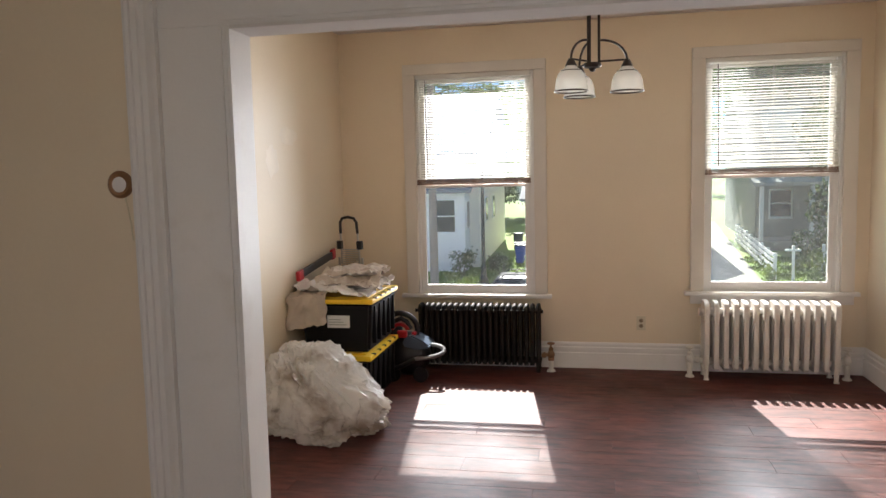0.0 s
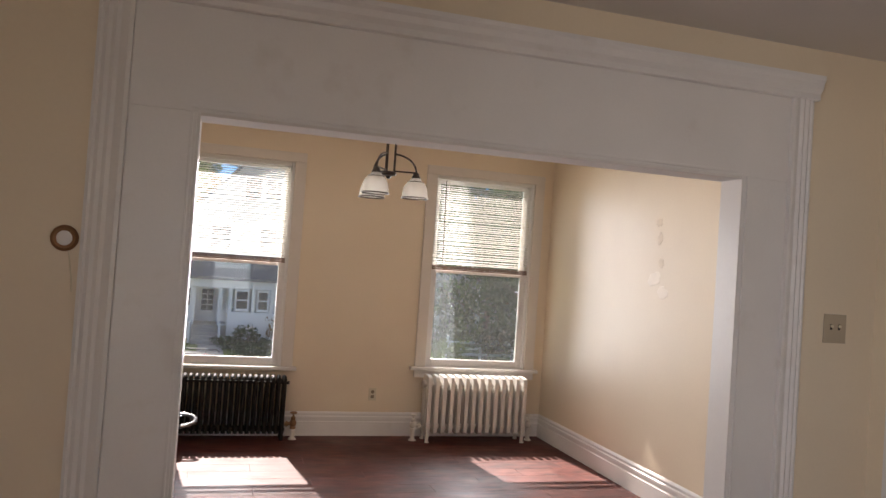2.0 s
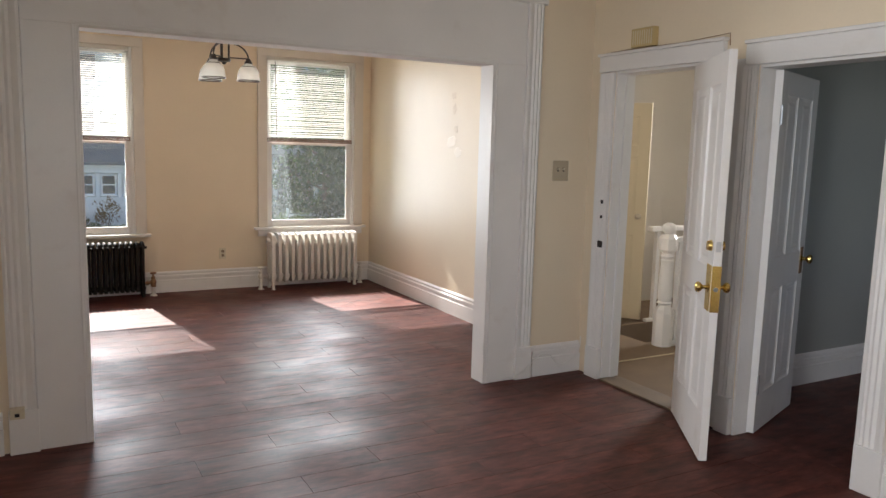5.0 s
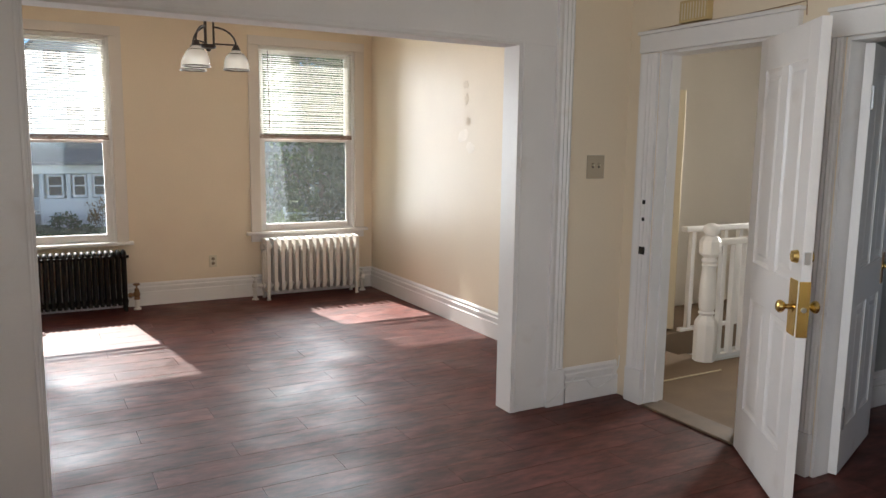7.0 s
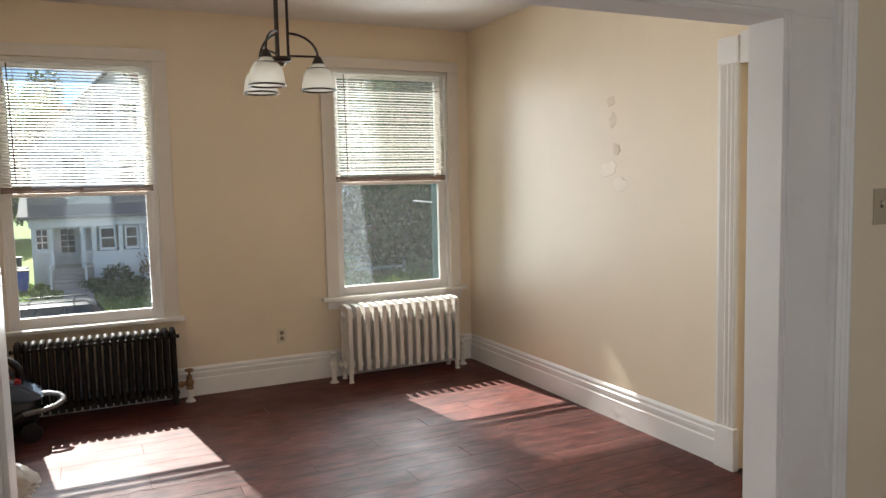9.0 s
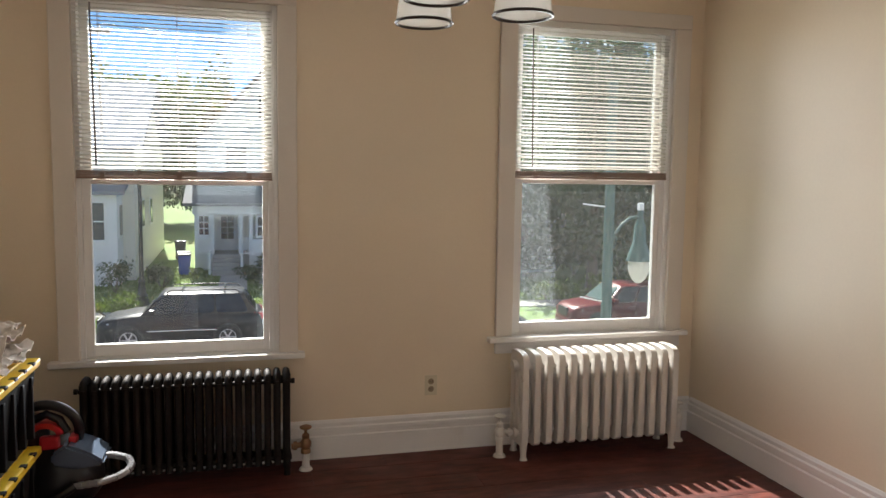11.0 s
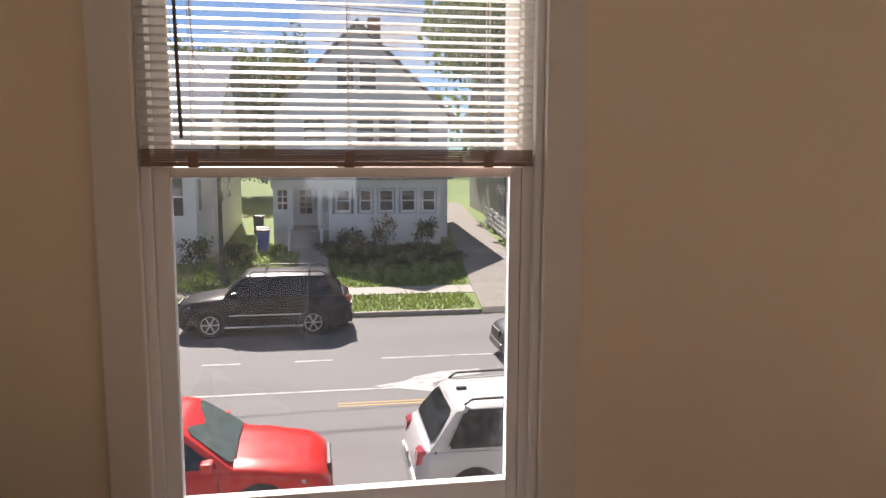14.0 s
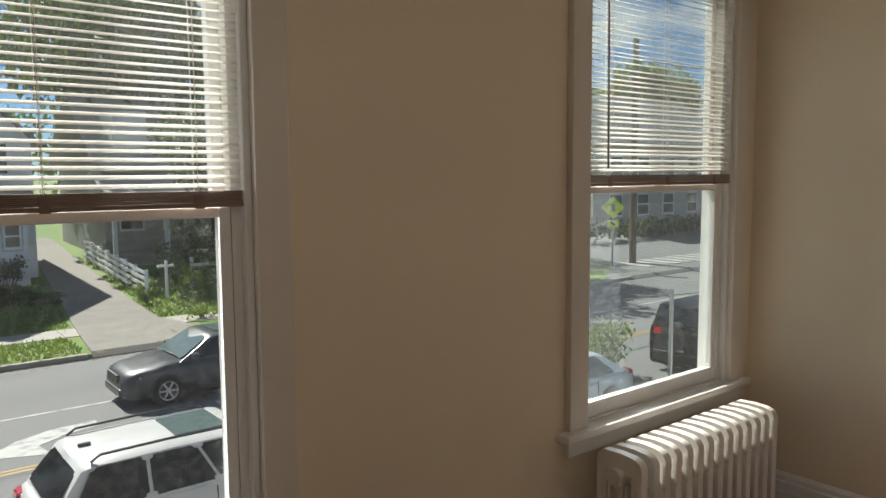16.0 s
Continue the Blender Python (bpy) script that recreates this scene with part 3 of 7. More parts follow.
# ---- radiators ----
def radiator_dark(x0, x1, n, h, y0, y1):
    r = thing("radiator_dark", "dark brown painted cast-iron tube radiator", "radiator")
    pitch = (x1 - x0) / n
    yc = (y0 + y1) / 2
    sm = None
    for i in range(n):
        end = i in (0, n - 1)
        bm = B()
        for y in (y0 + 0.018, yc, y1 - 0.018):
            cyl(bm, (0, y, 0.0 if end and y != yc else 0.060), (0, y, h - 0.02), 0.0178, seg=10)
        # rounded top and bottom headers
        for z in (0.072, h - 0.032):
            tube(bm, [(0, y0 + 0.004, z - 0.012), (0, y0 + 0.012, z + 0.010), (0, y0 + 0.035, z + 0.020), (0, y1 - 0.035, z + 0.020), (0, y1 - 0.012, z + 0.010), (0, y1 - 0.004, z - 0.012)], 0.0185, 10)
        for y in (y0 + 0.03, y1 - 0.03):
            cyl(bm, (-pitch / 2, y, h - 0.05), (pitch / 2, y, h - 0.05), 0.012, seg=8)
            cyl(bm, (-pitch / 2, y, 0.09), (pitch / 2, y, 0.09), 0.016, seg=8)
        if end:
            s = part("section", bm, M_RADD, r, smooth=True)
        else:
            if sm is None:
                sm = mesh_of("section", bm, M_RADD, True)
            else:
                bm.free()
            s = new("section", sm)
            s.parent = r
        s.matrix_basis = Matrix.Translation((x0 + (i + 0.5) * pitch, 0, 0))
    for x in (x0 - 0.012, x1 + 0.008):
        part("plug", cyl(B(), (x - 0.008, y0 + 0.03, h - 0.05), (x + 0.008, y0 + 0.03, h - 0.05), 0.014, seg=8), M_RADD, r)
    return r


def radiator_white(x0, x1, n, h, y0, y1):
    r = thing("radiator_white", "white painted cast-iron column radiator with chipped paint", "radiator")
    pitch = (x1 - x0) / n
    sm = None
    d = y1 - y0
    for i in range(n):
        end = i in (0, n - 1)
        bm = B()
        t = 0.0195
        # front, back and middle columns
        for a, b in ((y0, y0 + 0.050), (y0 + d / 2 - 0.022, y0 + d / 2 + 0.022), (y1 - 0.050, y1)):
            box(bm, -t, a, 0.095, t, b, h - 0.045, 0.010)
        # arched top: crown falls to the back
        prof = [(y0, h - 0.075), (y0 + 0.003, h - 0.035), (y0 + 0.018, h - 0.014), (y0 + 0.045, h - 0.004), (y0 + d / 2, h), (y1 - 0.03, h - 0.004), (y1 - 0.008, h - 0.02), (y1, h - 0.075)]
        extrude_profile(bm, prof, -t + 0.002, t - 0.002, Matrix.Identity(4))
        prof = [(y0, 0.14), (y0 + 0.004, 0.095), (y0 + 0.025, 0.078), (y1 - 0.025, 0.078), (y1 - 0.004, 0.095), (y1, 0.14)]
        extrude_profile(bm, prof, -t + 0.002, t - 0.002, Matrix.Identity(4))
        for z in (h - 0.085, 0.13):
            cyl(bm, (-pitch / 2, y0 + d / 2, z), (pitch / 2, y0 + d / 2, z), 0.030, seg=12)
        if end:
            for a, b, s in ((y0 + 0.002, y0 + 0.048, -1), (y1 - 0.048, y1 - 0.002, 1)):
                mid = (a + b) / 2
                cyl(bm, (0, mid, 0.012), (0, mid, 0.10), 0.015, 0.023, seg=10)
                cyl(bm, (0, mid + s * 0.006, 0.0), (0, mid + s * 0.004, 0.014), 0.022, 0.018, seg=10)
            for z0 in (0.16, 0.36):
                for y in (y0 + 0.062, y0 + d / 2 + 0.036):
                    box(bm, -t - 0.001, y, z0, t + 0.001, y + 0.012, z0 + 0.13, 0.004)
            s = part("section", bm, M_RADW, r, smooth=True)
        else:
            if sm is None:
                sm = mesh_of("section", bm, M_RADW, True)
            else:
                bm.free()
            s = new("section", sm)
            s.parent = r
        s.matrix_basis = Matrix.Translation((x0 + (i + 0.5) * pitch, 0, 0))
    part("round_boss", cyl(B(), (x0 - 0.012, y0 + d / 2, h - 0.085), (x0 + 0.004, y0 + d / 2, h - 0.085), 0.032, 0.036, seg=16), M_RADW, r)
    return r


def valve(x, y, paint, metal, side):
    v = thing("radiator_valve", "old brass steam valve with round hand wheel" if metal is M_BRASS_OLD else "painted steam valve standing on a floor pipe", "valve")
    part("pipe", cyl(B(), (x, y, 0), (x, y, 0.10), 0.020, seg=12), M_RADW, v)
    part("floor_collar", cyl(B(), (x, y, 0), (x, y, 0.012), 0.036, 0.030, seg=16), M_RADW, v)
    bm = lathe(B(), [(0.001, 0.09), (0.026, 0.092), (0.026, 0.11), (0.022, 0.115), (0.030, 0.13), (0.030, 0.15), (0.018, 0.17), (0.020, 0.175), (0.020, 0.19), (0.008, 0.20), (0.008, 0.225), (0.001, 0.226)], 14, Matrix.Translation((x, y, 0)))
    cyl(bm, (x, y, 0.14), (x + side * 0.075, y, 0.13), 0.016, seg=10)
    cyl(bm, (x + side * 0.045, y, 0.133), (x + side * 0.065, y, 0.133), 0.024, seg=6)
    part("valve_body", bm, metal, v, smooth=True)
    part("hand_wheel", lathe(B(), [(0.001, 0.222), (0.024, 0.222), (0.032, 0.228), (0.032, 0.234), (0.020, 0.240), (0.001, 0.240)], 16, Matrix.Translation((x, y, 0))), paint, v, smooth=True)
    return v


M_BRASS_OLD = mat("tarnished_brass", (0.30, 0.17, 0.09), 0.45, metal=0.7, var=0.3)
radiator_dark(0.675, 1.69, 21, 0.545, -0.215, -0.075)
radiator_white(2.91, 3.90, 14, 0.600, -0.300, -0.095)
valve(1.765, -0.15, M_BRASS_OLD, M_BRASS_OLD, -1)
valve(2.835, -0.19, M_RADW, M_RADW, 1)
valve(3.97, -0.17, M_RADW, M_RADW, -1)

# ---- doors and hall ----
def leaf(parent, w, h, material, rows, t=0.040):
    """Panelled door leaf: x 0..w from the hinge, y +-t/2, z 0..h; rows of (z0, z1) panels, two across."""
    st, mid = 0.105, 0.085
    part("core", box(B(), 0.01, -0.010, 0.01, w - 0.01, 0.010, h - 0.01), material, parent)
    xs = ((0, st), (w / 2 - mid / 2, w / 2 + mid / 2), (w - st, w))
    for a, b in (xs[0], xs[2]):
        part("stile", box(B(), a, -t / 2, 0, b, t / 2, h, 0.002), material, parent)
    zs = [0.0] + [z for r in rows for z in r] + [h]
    for i in range(0, len(zs), 2):
        part("rail", box(B(), st, -t / 2, zs[i], w - st, t / 2, zs[i + 1], 0.002), material, parent)
    for z0, z1 in rows:
        part("muntin", box(B(), xs[1][0], -t / 2, z0, xs[1][1], t / 2, z1, 0.002), material, parent)
        for a, b in ((st, xs[1][0]), (xs[1][1], w - st)):
            bm = B()
            for s in (-1, 1):
                o = [(a, z0), (b, z0), (b, z1), (a, z1)]
                rings = []
                for ins, d in ((0.0, t / 2 - 0.003), (0.014, 0.011), (0.034, 0.010), (0.052, t / 2 - 0.005)):
                    rings.append([bm.verts.new((x + (ins if x == a else -ins), s * d, z + (ins if z == z0 else -ins))) for x, z in o])
                for p, q in zip(rings, rings[1:]):
                    for k in range(4):
                        bm.faces.new((p[k], p[(k + 1) % 4], q[(k + 1) % 4], q[k]))
                bm.faces.new(rings[-1])
            part("panel", bm, material, parent)


def knob(parent, x, z, t, material, plate=None, both=True):
    prof = [(0.001, 0.0), (0.024, 0.001), (0.024, 0.006), (0.011, 0.010), (0.010, 0.028), (0.020, 0.036), (0.027, 0.046), (0.026, 0.056), (0.018, 0.063), (0.001, 0.065)]
    for s in ((-1, 1) if both else (-1,)):
        m = Matrix.Translation((x, s * t / 2, z)) @ Matrix.Rotation(radians(90 if s < 0 else -90), 4, 'X')
        part("door_knob", lathe(B(), prof, 20, m), material, parent, smooth=True)
        if plate:
            part("lock_plate", box(B(), x - 0.040, s * (t / 2 + 0.002) - 0.002, z - plate, x + 0.045, s * (t / 2 + 0.002) + 0.002, z + plate, 0.0015), material, parent)


entry = thing("door_1", "white painted panelled entry door standing open with brass locks", "door", kind="structure",
              m=Matrix.Translation((4.078, -4.862, 0.012)) @ Matrix.Rotation(math.atan2(-0.597, -0.42), 4, 'Z'))
EH, EW = 2.03, 0.735
leaf(entry, EW, EH, M_WHITE, ((0.24, 0.80), (0.98, 1.88)))
knob(entry, EW - 0.065, 0.88, 0.040, M_BRASS, 0.115)
part("latch_wrap", box(B(), EW - 0.003, -0.022, 0.765, EW + 0.003, 0.022, 0.995, 0.001), M_BRASS, entry, "polished brass edge plate")
part("latch_bolt", cyl(B(), (EW, 0, 0.88), (EW + 0.008, 0, 0.88), 0.011, seg=12), M_STEEL, entry)
for s in (-1, 1):
    part("deadbolt_cylinder", cyl(B(), (EW - 0.06, s * 0.018, 1.09), (EW - 0.06, s * 0.040, 1.09), 0.028, 0.023, seg=20), M_BRASS, entry, smooth=True)
part("deadbolt_plate", box(B(), EW - 0.001, -0.012, 1.065, EW + 0.002, 0.012, 1.115, 0.0005), M_STEEL, entry)
for z in (0.25, 1.0, 1.80):
    part("hinge", cyl(B(), (0.0, 0.024, z - 0.05), (0.0, 0.024, z + 0.05), 0.007, seg=8), M_STEEL, entry)

d2 = thing("door_2", "white painted panelled door opened into a dark room", "door", kind="structure",
           m=Matrix.Translation((4.205, -5.300, 0.012)) @ Matrix.Rotation(radians(20.5), 4, 'Z'))
leaf(d2, 0.68, 1.985, M_WHITE, ((0.22, 0.80), (0.98, 1.86)))
knob(d2, 0.62, 0.93, 0.040, M_BRASS)
part("escutcheon", box(B(), 0.595, -0.024, 0.84, 0.645, -0.020, 1.0, 0.001), M_BRASS_OLD, d2)
for z in (0.28, 1.75):
    part("hinge", cyl(B(), (-0.006, -0.026, z - 0.05), (-0.006, -0.026, z + 0.05), 0.007, seg=8), M_STEEL, d2)
    part("hinge_leaf", box(B(), 0.0, -0.0225, z - 0.05, 0.03, -0.020, z + 0.05), M_STEEL, d2)

c1 = thing("doorway_casing", "white painted fluted casing round the entry doorway", "door casing", kind="structure")
RYM = RY @ Matrix.Diagonal((-1, 1, 1, 1))
part("fluted_casing", fluted(B(), Matrix.Translation((BX1, D1[0] + 0.008, 0.21)) @ RY, 1.85, 0.125), M_WHITE, c1)
part("plinth_block", box(B(), BX1 - 0.036, D1[0] + 0.003, 0, BX1, D1[0] + 0.135, 0.21, 0.004), M_WHITE, c1)
part("fluted_casing", fluted(B(), Matrix.Translation((BX1, D1[1] - 0.008, 0.21)) @ RYM, 1.85, 0.125), M_WHITE, c1)
part("plinth_block", box(B(), BX1 - 0.036, D1[1] - 0.135, 0, BX1, D1[1] - 0.003, 0.21, 0.004), M_WHITE, c1)
part("head_board", box(B(), BX1 - 0.034, D1[1] - 0.14, D1[2], BX1, D1[0] + 0.14, 2.165, 0.005), M_WHITE, c1)
part("head_cap", box(B(), BX1 - 0.048, D1[1] - 0.150, 2.165, BX1, D1[0] + 0.150, 2.184, 0.005), M_WHITE, c1)
for a, b in ((D1[0] - 0.016, D1[0]), (D1[1], D1[1] + 0.016)):
    part("jamb_lining", box(B(), BX1 - 0.004, a, 0, BX1 + WT + 0.004, b, D1[2], 0.002), M_WHITE, c1)
part("head_lining", box(B(), BX1 - 0.004, D1[1] + 0.016, D1[2] - 0.016, BX1 + WT + 0.004, D1[0] - 0.016, D1[2], 0.002), M_WHITE, c1)
part("door_stop", box(B(), BX1 + 0.060, D1[0] - 0.030, 0, BX1 + 0.095, D1[0] - 0.016, D1[2] - 0.016, 0.002), M_WHITE, c1)
part("threshold", box(B(), BX1 - 0.03, D1[1] + 0.016, 0.0, BX1 + WT, D1[0] - 0.016, 0.014, 0.005), mat("worn_wood_threshold", (0.16, 0.11, 0.07), 0.6, var=0.3), c1)
for z, hh, w in ((0.93, 0.022, 0.020), (1.115, 0.010, 0.008), (1.215, 0.012, 0.009)):
    part("strike_hole", box(B(), BX1 - 0.032, -4.100 - w, z - hh, BX1 - 0.022, -4.100 + w, z + hh, 0.002), M_DARK, c1)
c2 = thing("doorway_casing", "white painted fluted casing round a side room doorway", "door casing", kind="structure")
part("fluted_casing", fluted(B(), Matrix.Translation((BX1, D2[0] + 0.008, 0.21)) @ RY, 1.81, 0.090), M_WHITE, c2)
part("plinth_block", box(B(), BX1 - 0.036, D2[0] + 0.003, 0, BX1, D2[0] + 0.100, 0.21, 0.004), M_WHITE, c2)
part("fluted_casing", fluted(B(), Matrix.Translation((BX1, D2[1] - 0.008, 0.21)) @ RYM, 1.81, 0.125), M_WHITE, c2)
part("plinth_block", box(B(), BX1 - 0.040, D2[1] - 0.14, 0, BX1, D2[1] - 0.003, 0.22, 0.004), M_WHITE, c2)
part("head_board", box(B(), BX1 - 0.034, D2[1] - 0.14, D2[2], BX1, D2[0] + 0.075, 2.130, 0.005), M_WHITE, c2)
part("head_cap", box(B(), BX1 - 0.048, D2[1] - 0.150, 2.130, BX1, D2[0] + 0.078, 2.150, 0.005), M_WHITE, c2)
for a, b in ((D2[0] - 0.016, D2[0]), (D2[1], D2[1] + 0.016)):
    part("jamb_lining", box(B(), BX1 - 0.004, a, 0, BX1 + WT + 0.004, b, D2[2], 0.002), M_WHITE, c2)
part("head_lining", box(B(), BX1 - 0.004, D2[1] + 0.016, D2[2] - 0.016, BX1 + WT + 0.004, D2[0] - 0.016, D2[2], 0.002), M_WHITE, c2)
part("wall_fill", box(B(), BX1 - 0.006, D2[0] + 0.100, 0, BX1, D1[1] - 0.135, 2.06), M_WHITE, c2)

# hall floor round the stairwell
bm = B()
box(bm, BX1 + WT, HY0, -0.2, 8.2, -3.70, 0.0)
box(bm, BX1 + WT, -3.70, -0.2, 5.12, HY1, 0.0)
box(bm, 5.12, -2.98, -0.2, 8.2, HY1, 0.0)
solid("floor_hall", bm, M_CARPET, "worn beige carpet in the hallway", "carpet")
solid("carpet_seam", box(B(), BX1 + WT, -3.885, 0.0, 5.10, -3.872, 0.005), mat("pale_carpet_seam", (0.55, 0.46, 0.30), 0.7), "pale metal carpet joining strip", "trim")
bm = B()
for k in range(7):
    box(bm, 5.12 + 0.26 * k + 0.36, -3.70, -0.19 * (k + 1) - 0.19, 5.12 + 0.26 * (k + 1) + 0.36, -2.98, -0.19 * (k + 1))
solid("stair_flight", bm, M_CARPET, "carpeted stair flight going down from the hall", "stairs")
solid("floor_stairwell", box(B(), 5.0, -3.70, -2.9, 8.2, -2.98, -2.8), M_CARPET, "carpeted lower landing", "floor")
hd = thing("door_3", "cream painted panelled hallway door left ajar", "door", kind="structure",
           m=Matrix.Translation((5.23, -2.315, 0.012)) @ Matrix.Rotation(math.atan2(-0.81, 0.58), 4, 'Z'))
leaf(hd, 0.72, 1.98, M_DOORCREAM, ((0.22, 0.78), (0.93, 1.50), (1.60, 1.86)), 0.035)
knob(hd, 0.655, 0.96, 0.035, mat("satin_nickel", (0.55, 0.48, 0.38), 0.3, metal=1.0))


def newel(x, y):
    n = thing("newel_post", "white painted turned newel post with octagonal base", "newel post", m=Matrix.Translation((x, y, 0)), group="newel posts")
    part("base", lathe(B(), [(0.080, 0), (0.080, 0.27), (0.072, 0.30), (0.046, 0.335)], 8), M_WHITE, n)
    part("shaft", lathe(B(), [(0.044, 0.335), (0.060, 0.352), (0.050, 0.368), (0.056, 0.385), (0.060, 0.45), (0.056, 0.58), (0.046, 0.68), (0.056, 0.70), (0.044, 0.712), (0.058, 0.735), (0.042, 0.755)], 20), M_WHITE, n, smooth=True)
    part("block", lathe(B(), [(0.042, 0.755), (0.076, 0.785), (0.076, 0.875), (0.056, 0.905), (0.030, 0.915)], 8), M_WHITE, n)
    part("cap", lathe(B(), [(0.030, 0.912), (0.050, 0.930), (0.058, 0.958), (0.050, 0.985), (0.024, 1.000), (0.001, 1.002)], 20), M_WHITE, n, smooth=True)
    return n


newel(5.19, -3.64)
newel(5.70, -3.64)


def rail_run(ax, ay, bx, by, n):
    r = thing("stair_railing", "white painted stair railing with square balusters", "railing")
    a, b = Vector((ax, ay, 0)), Vector((bx, by, 0))
    m = Matrix.Translation(a) @ Matrix.Rotation(math.atan2(by - ay, bx - ax), 4, 'Z')
    ln = (b - a).length
    part("handrail", box(B(), 0, -0.032, 0.84, ln, 0.032, 0.885, 0.010), M_WHITE, r, m=m)
    part("bottom_rail", box(B(), 0, -0.022, 0.0, ln, 0.022, 0.030, 0.004), M_WHITE, r, m=m)
    sm = mesh_of("baluster", box(B(), -0.021, -0.021, 0.03, 0.021, 0.021, 0.84, 0.004), M_WHITE)
    for k in range(n):
        s = new("baluster", sm)
        s.parent = r
        s.matrix_basis = m @ Matrix.Translation((ln * (k + 0.5) / n, 0, 0))


rail_run(5.26, -3.64, 5.63, -3.64, 3)
rail_run(5.77, -3.64, 7.2, -3.64, 10)
rail_run(5.66, -2.95, 7.2, -2.95, 8)


# ---- ceiling lamp ----
M_SHADE = translucent("clear_ribbed_shade_glass", (0.86, 0.83, 0.76), 0.45, 0.2)
sn, sk = M_SHADE.node_tree.nodes, M_SHADE.node_tree.links
sh_tr = sn.new("ShaderNodeBsdfTransparent")
sh_mx = sn.new("ShaderNodeMixShader")
sh_mx.inputs[0].default_value = 0.62
sk.new(sn["Mix Shader"].outputs[0], sh_mx.inputs[1])
sk.new(sh_tr.outputs[0], sh_mx.inputs[2])
sk.new(sh_mx.outputs[0], sn["Material Output"].inputs["Surface"])

ch = thing("chandelier", "dark bronze three-arm chandelier with milky glass shades", "ceiling lamp", m=Matrix.Translation((2.095, -1.9, 0)))
part("canopy", lathe(B(), [(0.001, ZC - 0.035), (0.030, ZC - 0.034), (0.058, ZC - 0.018), (0.064, ZC)], 24), M_BRONZE, ch, smooth=True)
part("down_rod", cyl(B(), (0, 0, 2.50), (0, 0, ZC - 0.03), 0.010, seg=12), M_BRONZE, ch)
part("top_plate", lathe(B(), [(0.001, 2.485), (0.052, 2.485), (0.058, 2.492), (0.056, 2.500), (0.020, 2.512), (0.001, 2.514)], 24), M_BRONZE, ch, smooth=True)
part("hub", lathe(B(), [(0.001, 2.142), (0.012, 2.146), (0.020, 2.160), (0.046, 2.166), (0.052, 2.176), (0.046, 2.190), (0.001, 2.192)], 24), M_BRONZE, ch, smooth=True)
for k in range(3):
    ca, sa = math.cos(radians(-7 + 120 * k)), math.sin(radians(-7 + 120 * k))
    part("post", cyl(B(), (0.036 * ca, 0.036 * sa, 2.185), (0.036 * ca, 0.036 * sa, 2.49), 0.0075, seg=10), M_BRONZE, ch)
    pts = []
    for j in range(9):
        u = radians(90 * j / 8)
        rr = 0.036 + 0.149 * math.sin(u)
        pts.append((rr * ca, rr * sa, 2.195 + 0.115 * math.cos(u)))
    arm = part("arm", tube(B(), pts, 0.0065, 8), M_BRONZE, ch, smooth=True)
    part("brace", cyl(B(), (0.04 * ca, 0.04 * sa, 2.197), (0.185 * ca, 0.185 * sa, 2.197), 0.0055, seg=8), M_BRONZE, ch)
    mm = Matrix.Translation((0.185 * ca, 0.185 * sa, 0))
    part("socket_cap", lathe(B(), [(0.001, 2.200), (0.014, 2.198), (0.022, 2.182), (0.030, 2.166), (0.032, 2.160), (0.020, 2.158)], 20, mm), M_BRONZE, ch, smooth=True)
    sh = part("shade", lathe(B(), [(0.026, 2.164), (0.036, 2.150), (0.050, 2.136), (0.070, 2.118), (0.082, 2.085), (0.088, 2.028), (0.085, 2.028), (0.079, 2.085), (0.067, 2.115), (0.047, 2.132), (0.024, 2.160)], 28, mm, False), M_SHADE, ch, "clear milky bell glass shade with dark rim", smooth=True)
    part("shade_rim", tube(B(), [(0.185 * ca + 0.088 * math.cos(2 * math.pi * j / 28), 0.185 * sa + 0.088 * math.sin(2 * math.pi * j / 28), 2.027) for j in range(28)], 0.0048, 6, True), M_BRONZE, sh)
    part("shade_ring", tube(B(), [(0.185 * ca + 0.053 * math.cos(2 * math.pi * j / 24), 0.185 * sa + 0.053 * math.sin(2 * math.pi * j / 24), 2.135) for j in range(24)], 0.0028, 6, True), M_BRONZE, sh)
    part("bulb", lathe(B(), [(0.012, 2.155), (0.014, 2.135), (0.024, 2.110), (0.022, 2.090), (0.010, 2.080), (0.001, 2.079)], 14, mm), M_FROST, sh, smooth=True)

# ---- electrical ----
M_SOCKET = mat("browned_socket_plastic", (0.30, 0.23, 0.15), 0.5, var=0.1)
def outlet(x, z):
    o = thing("power_outlet", "ivory duplex wall outlet", "outlet")
    part("plate", box(B(), x - 0.036, -0.006, z - 0.058, x + 0.036, 0.0, z + 0.058, 0.002), M_IVORY, o)
    for dz in (-0.022, 0.022):
        part("socket", cyl(B(), (x, -0.008, z + dz), (x, -0.005, z + dz), 0.017, seg=18), M_SOCKET, o)
        for dx in (-0.006, 0.006):
            part("slot", box(B(), x + dx - 0.0013, -0.0086, z + dz - 0.004, x + dx + 0.0013, -0.0078, z + dz + 0.006), M_DARK, o)


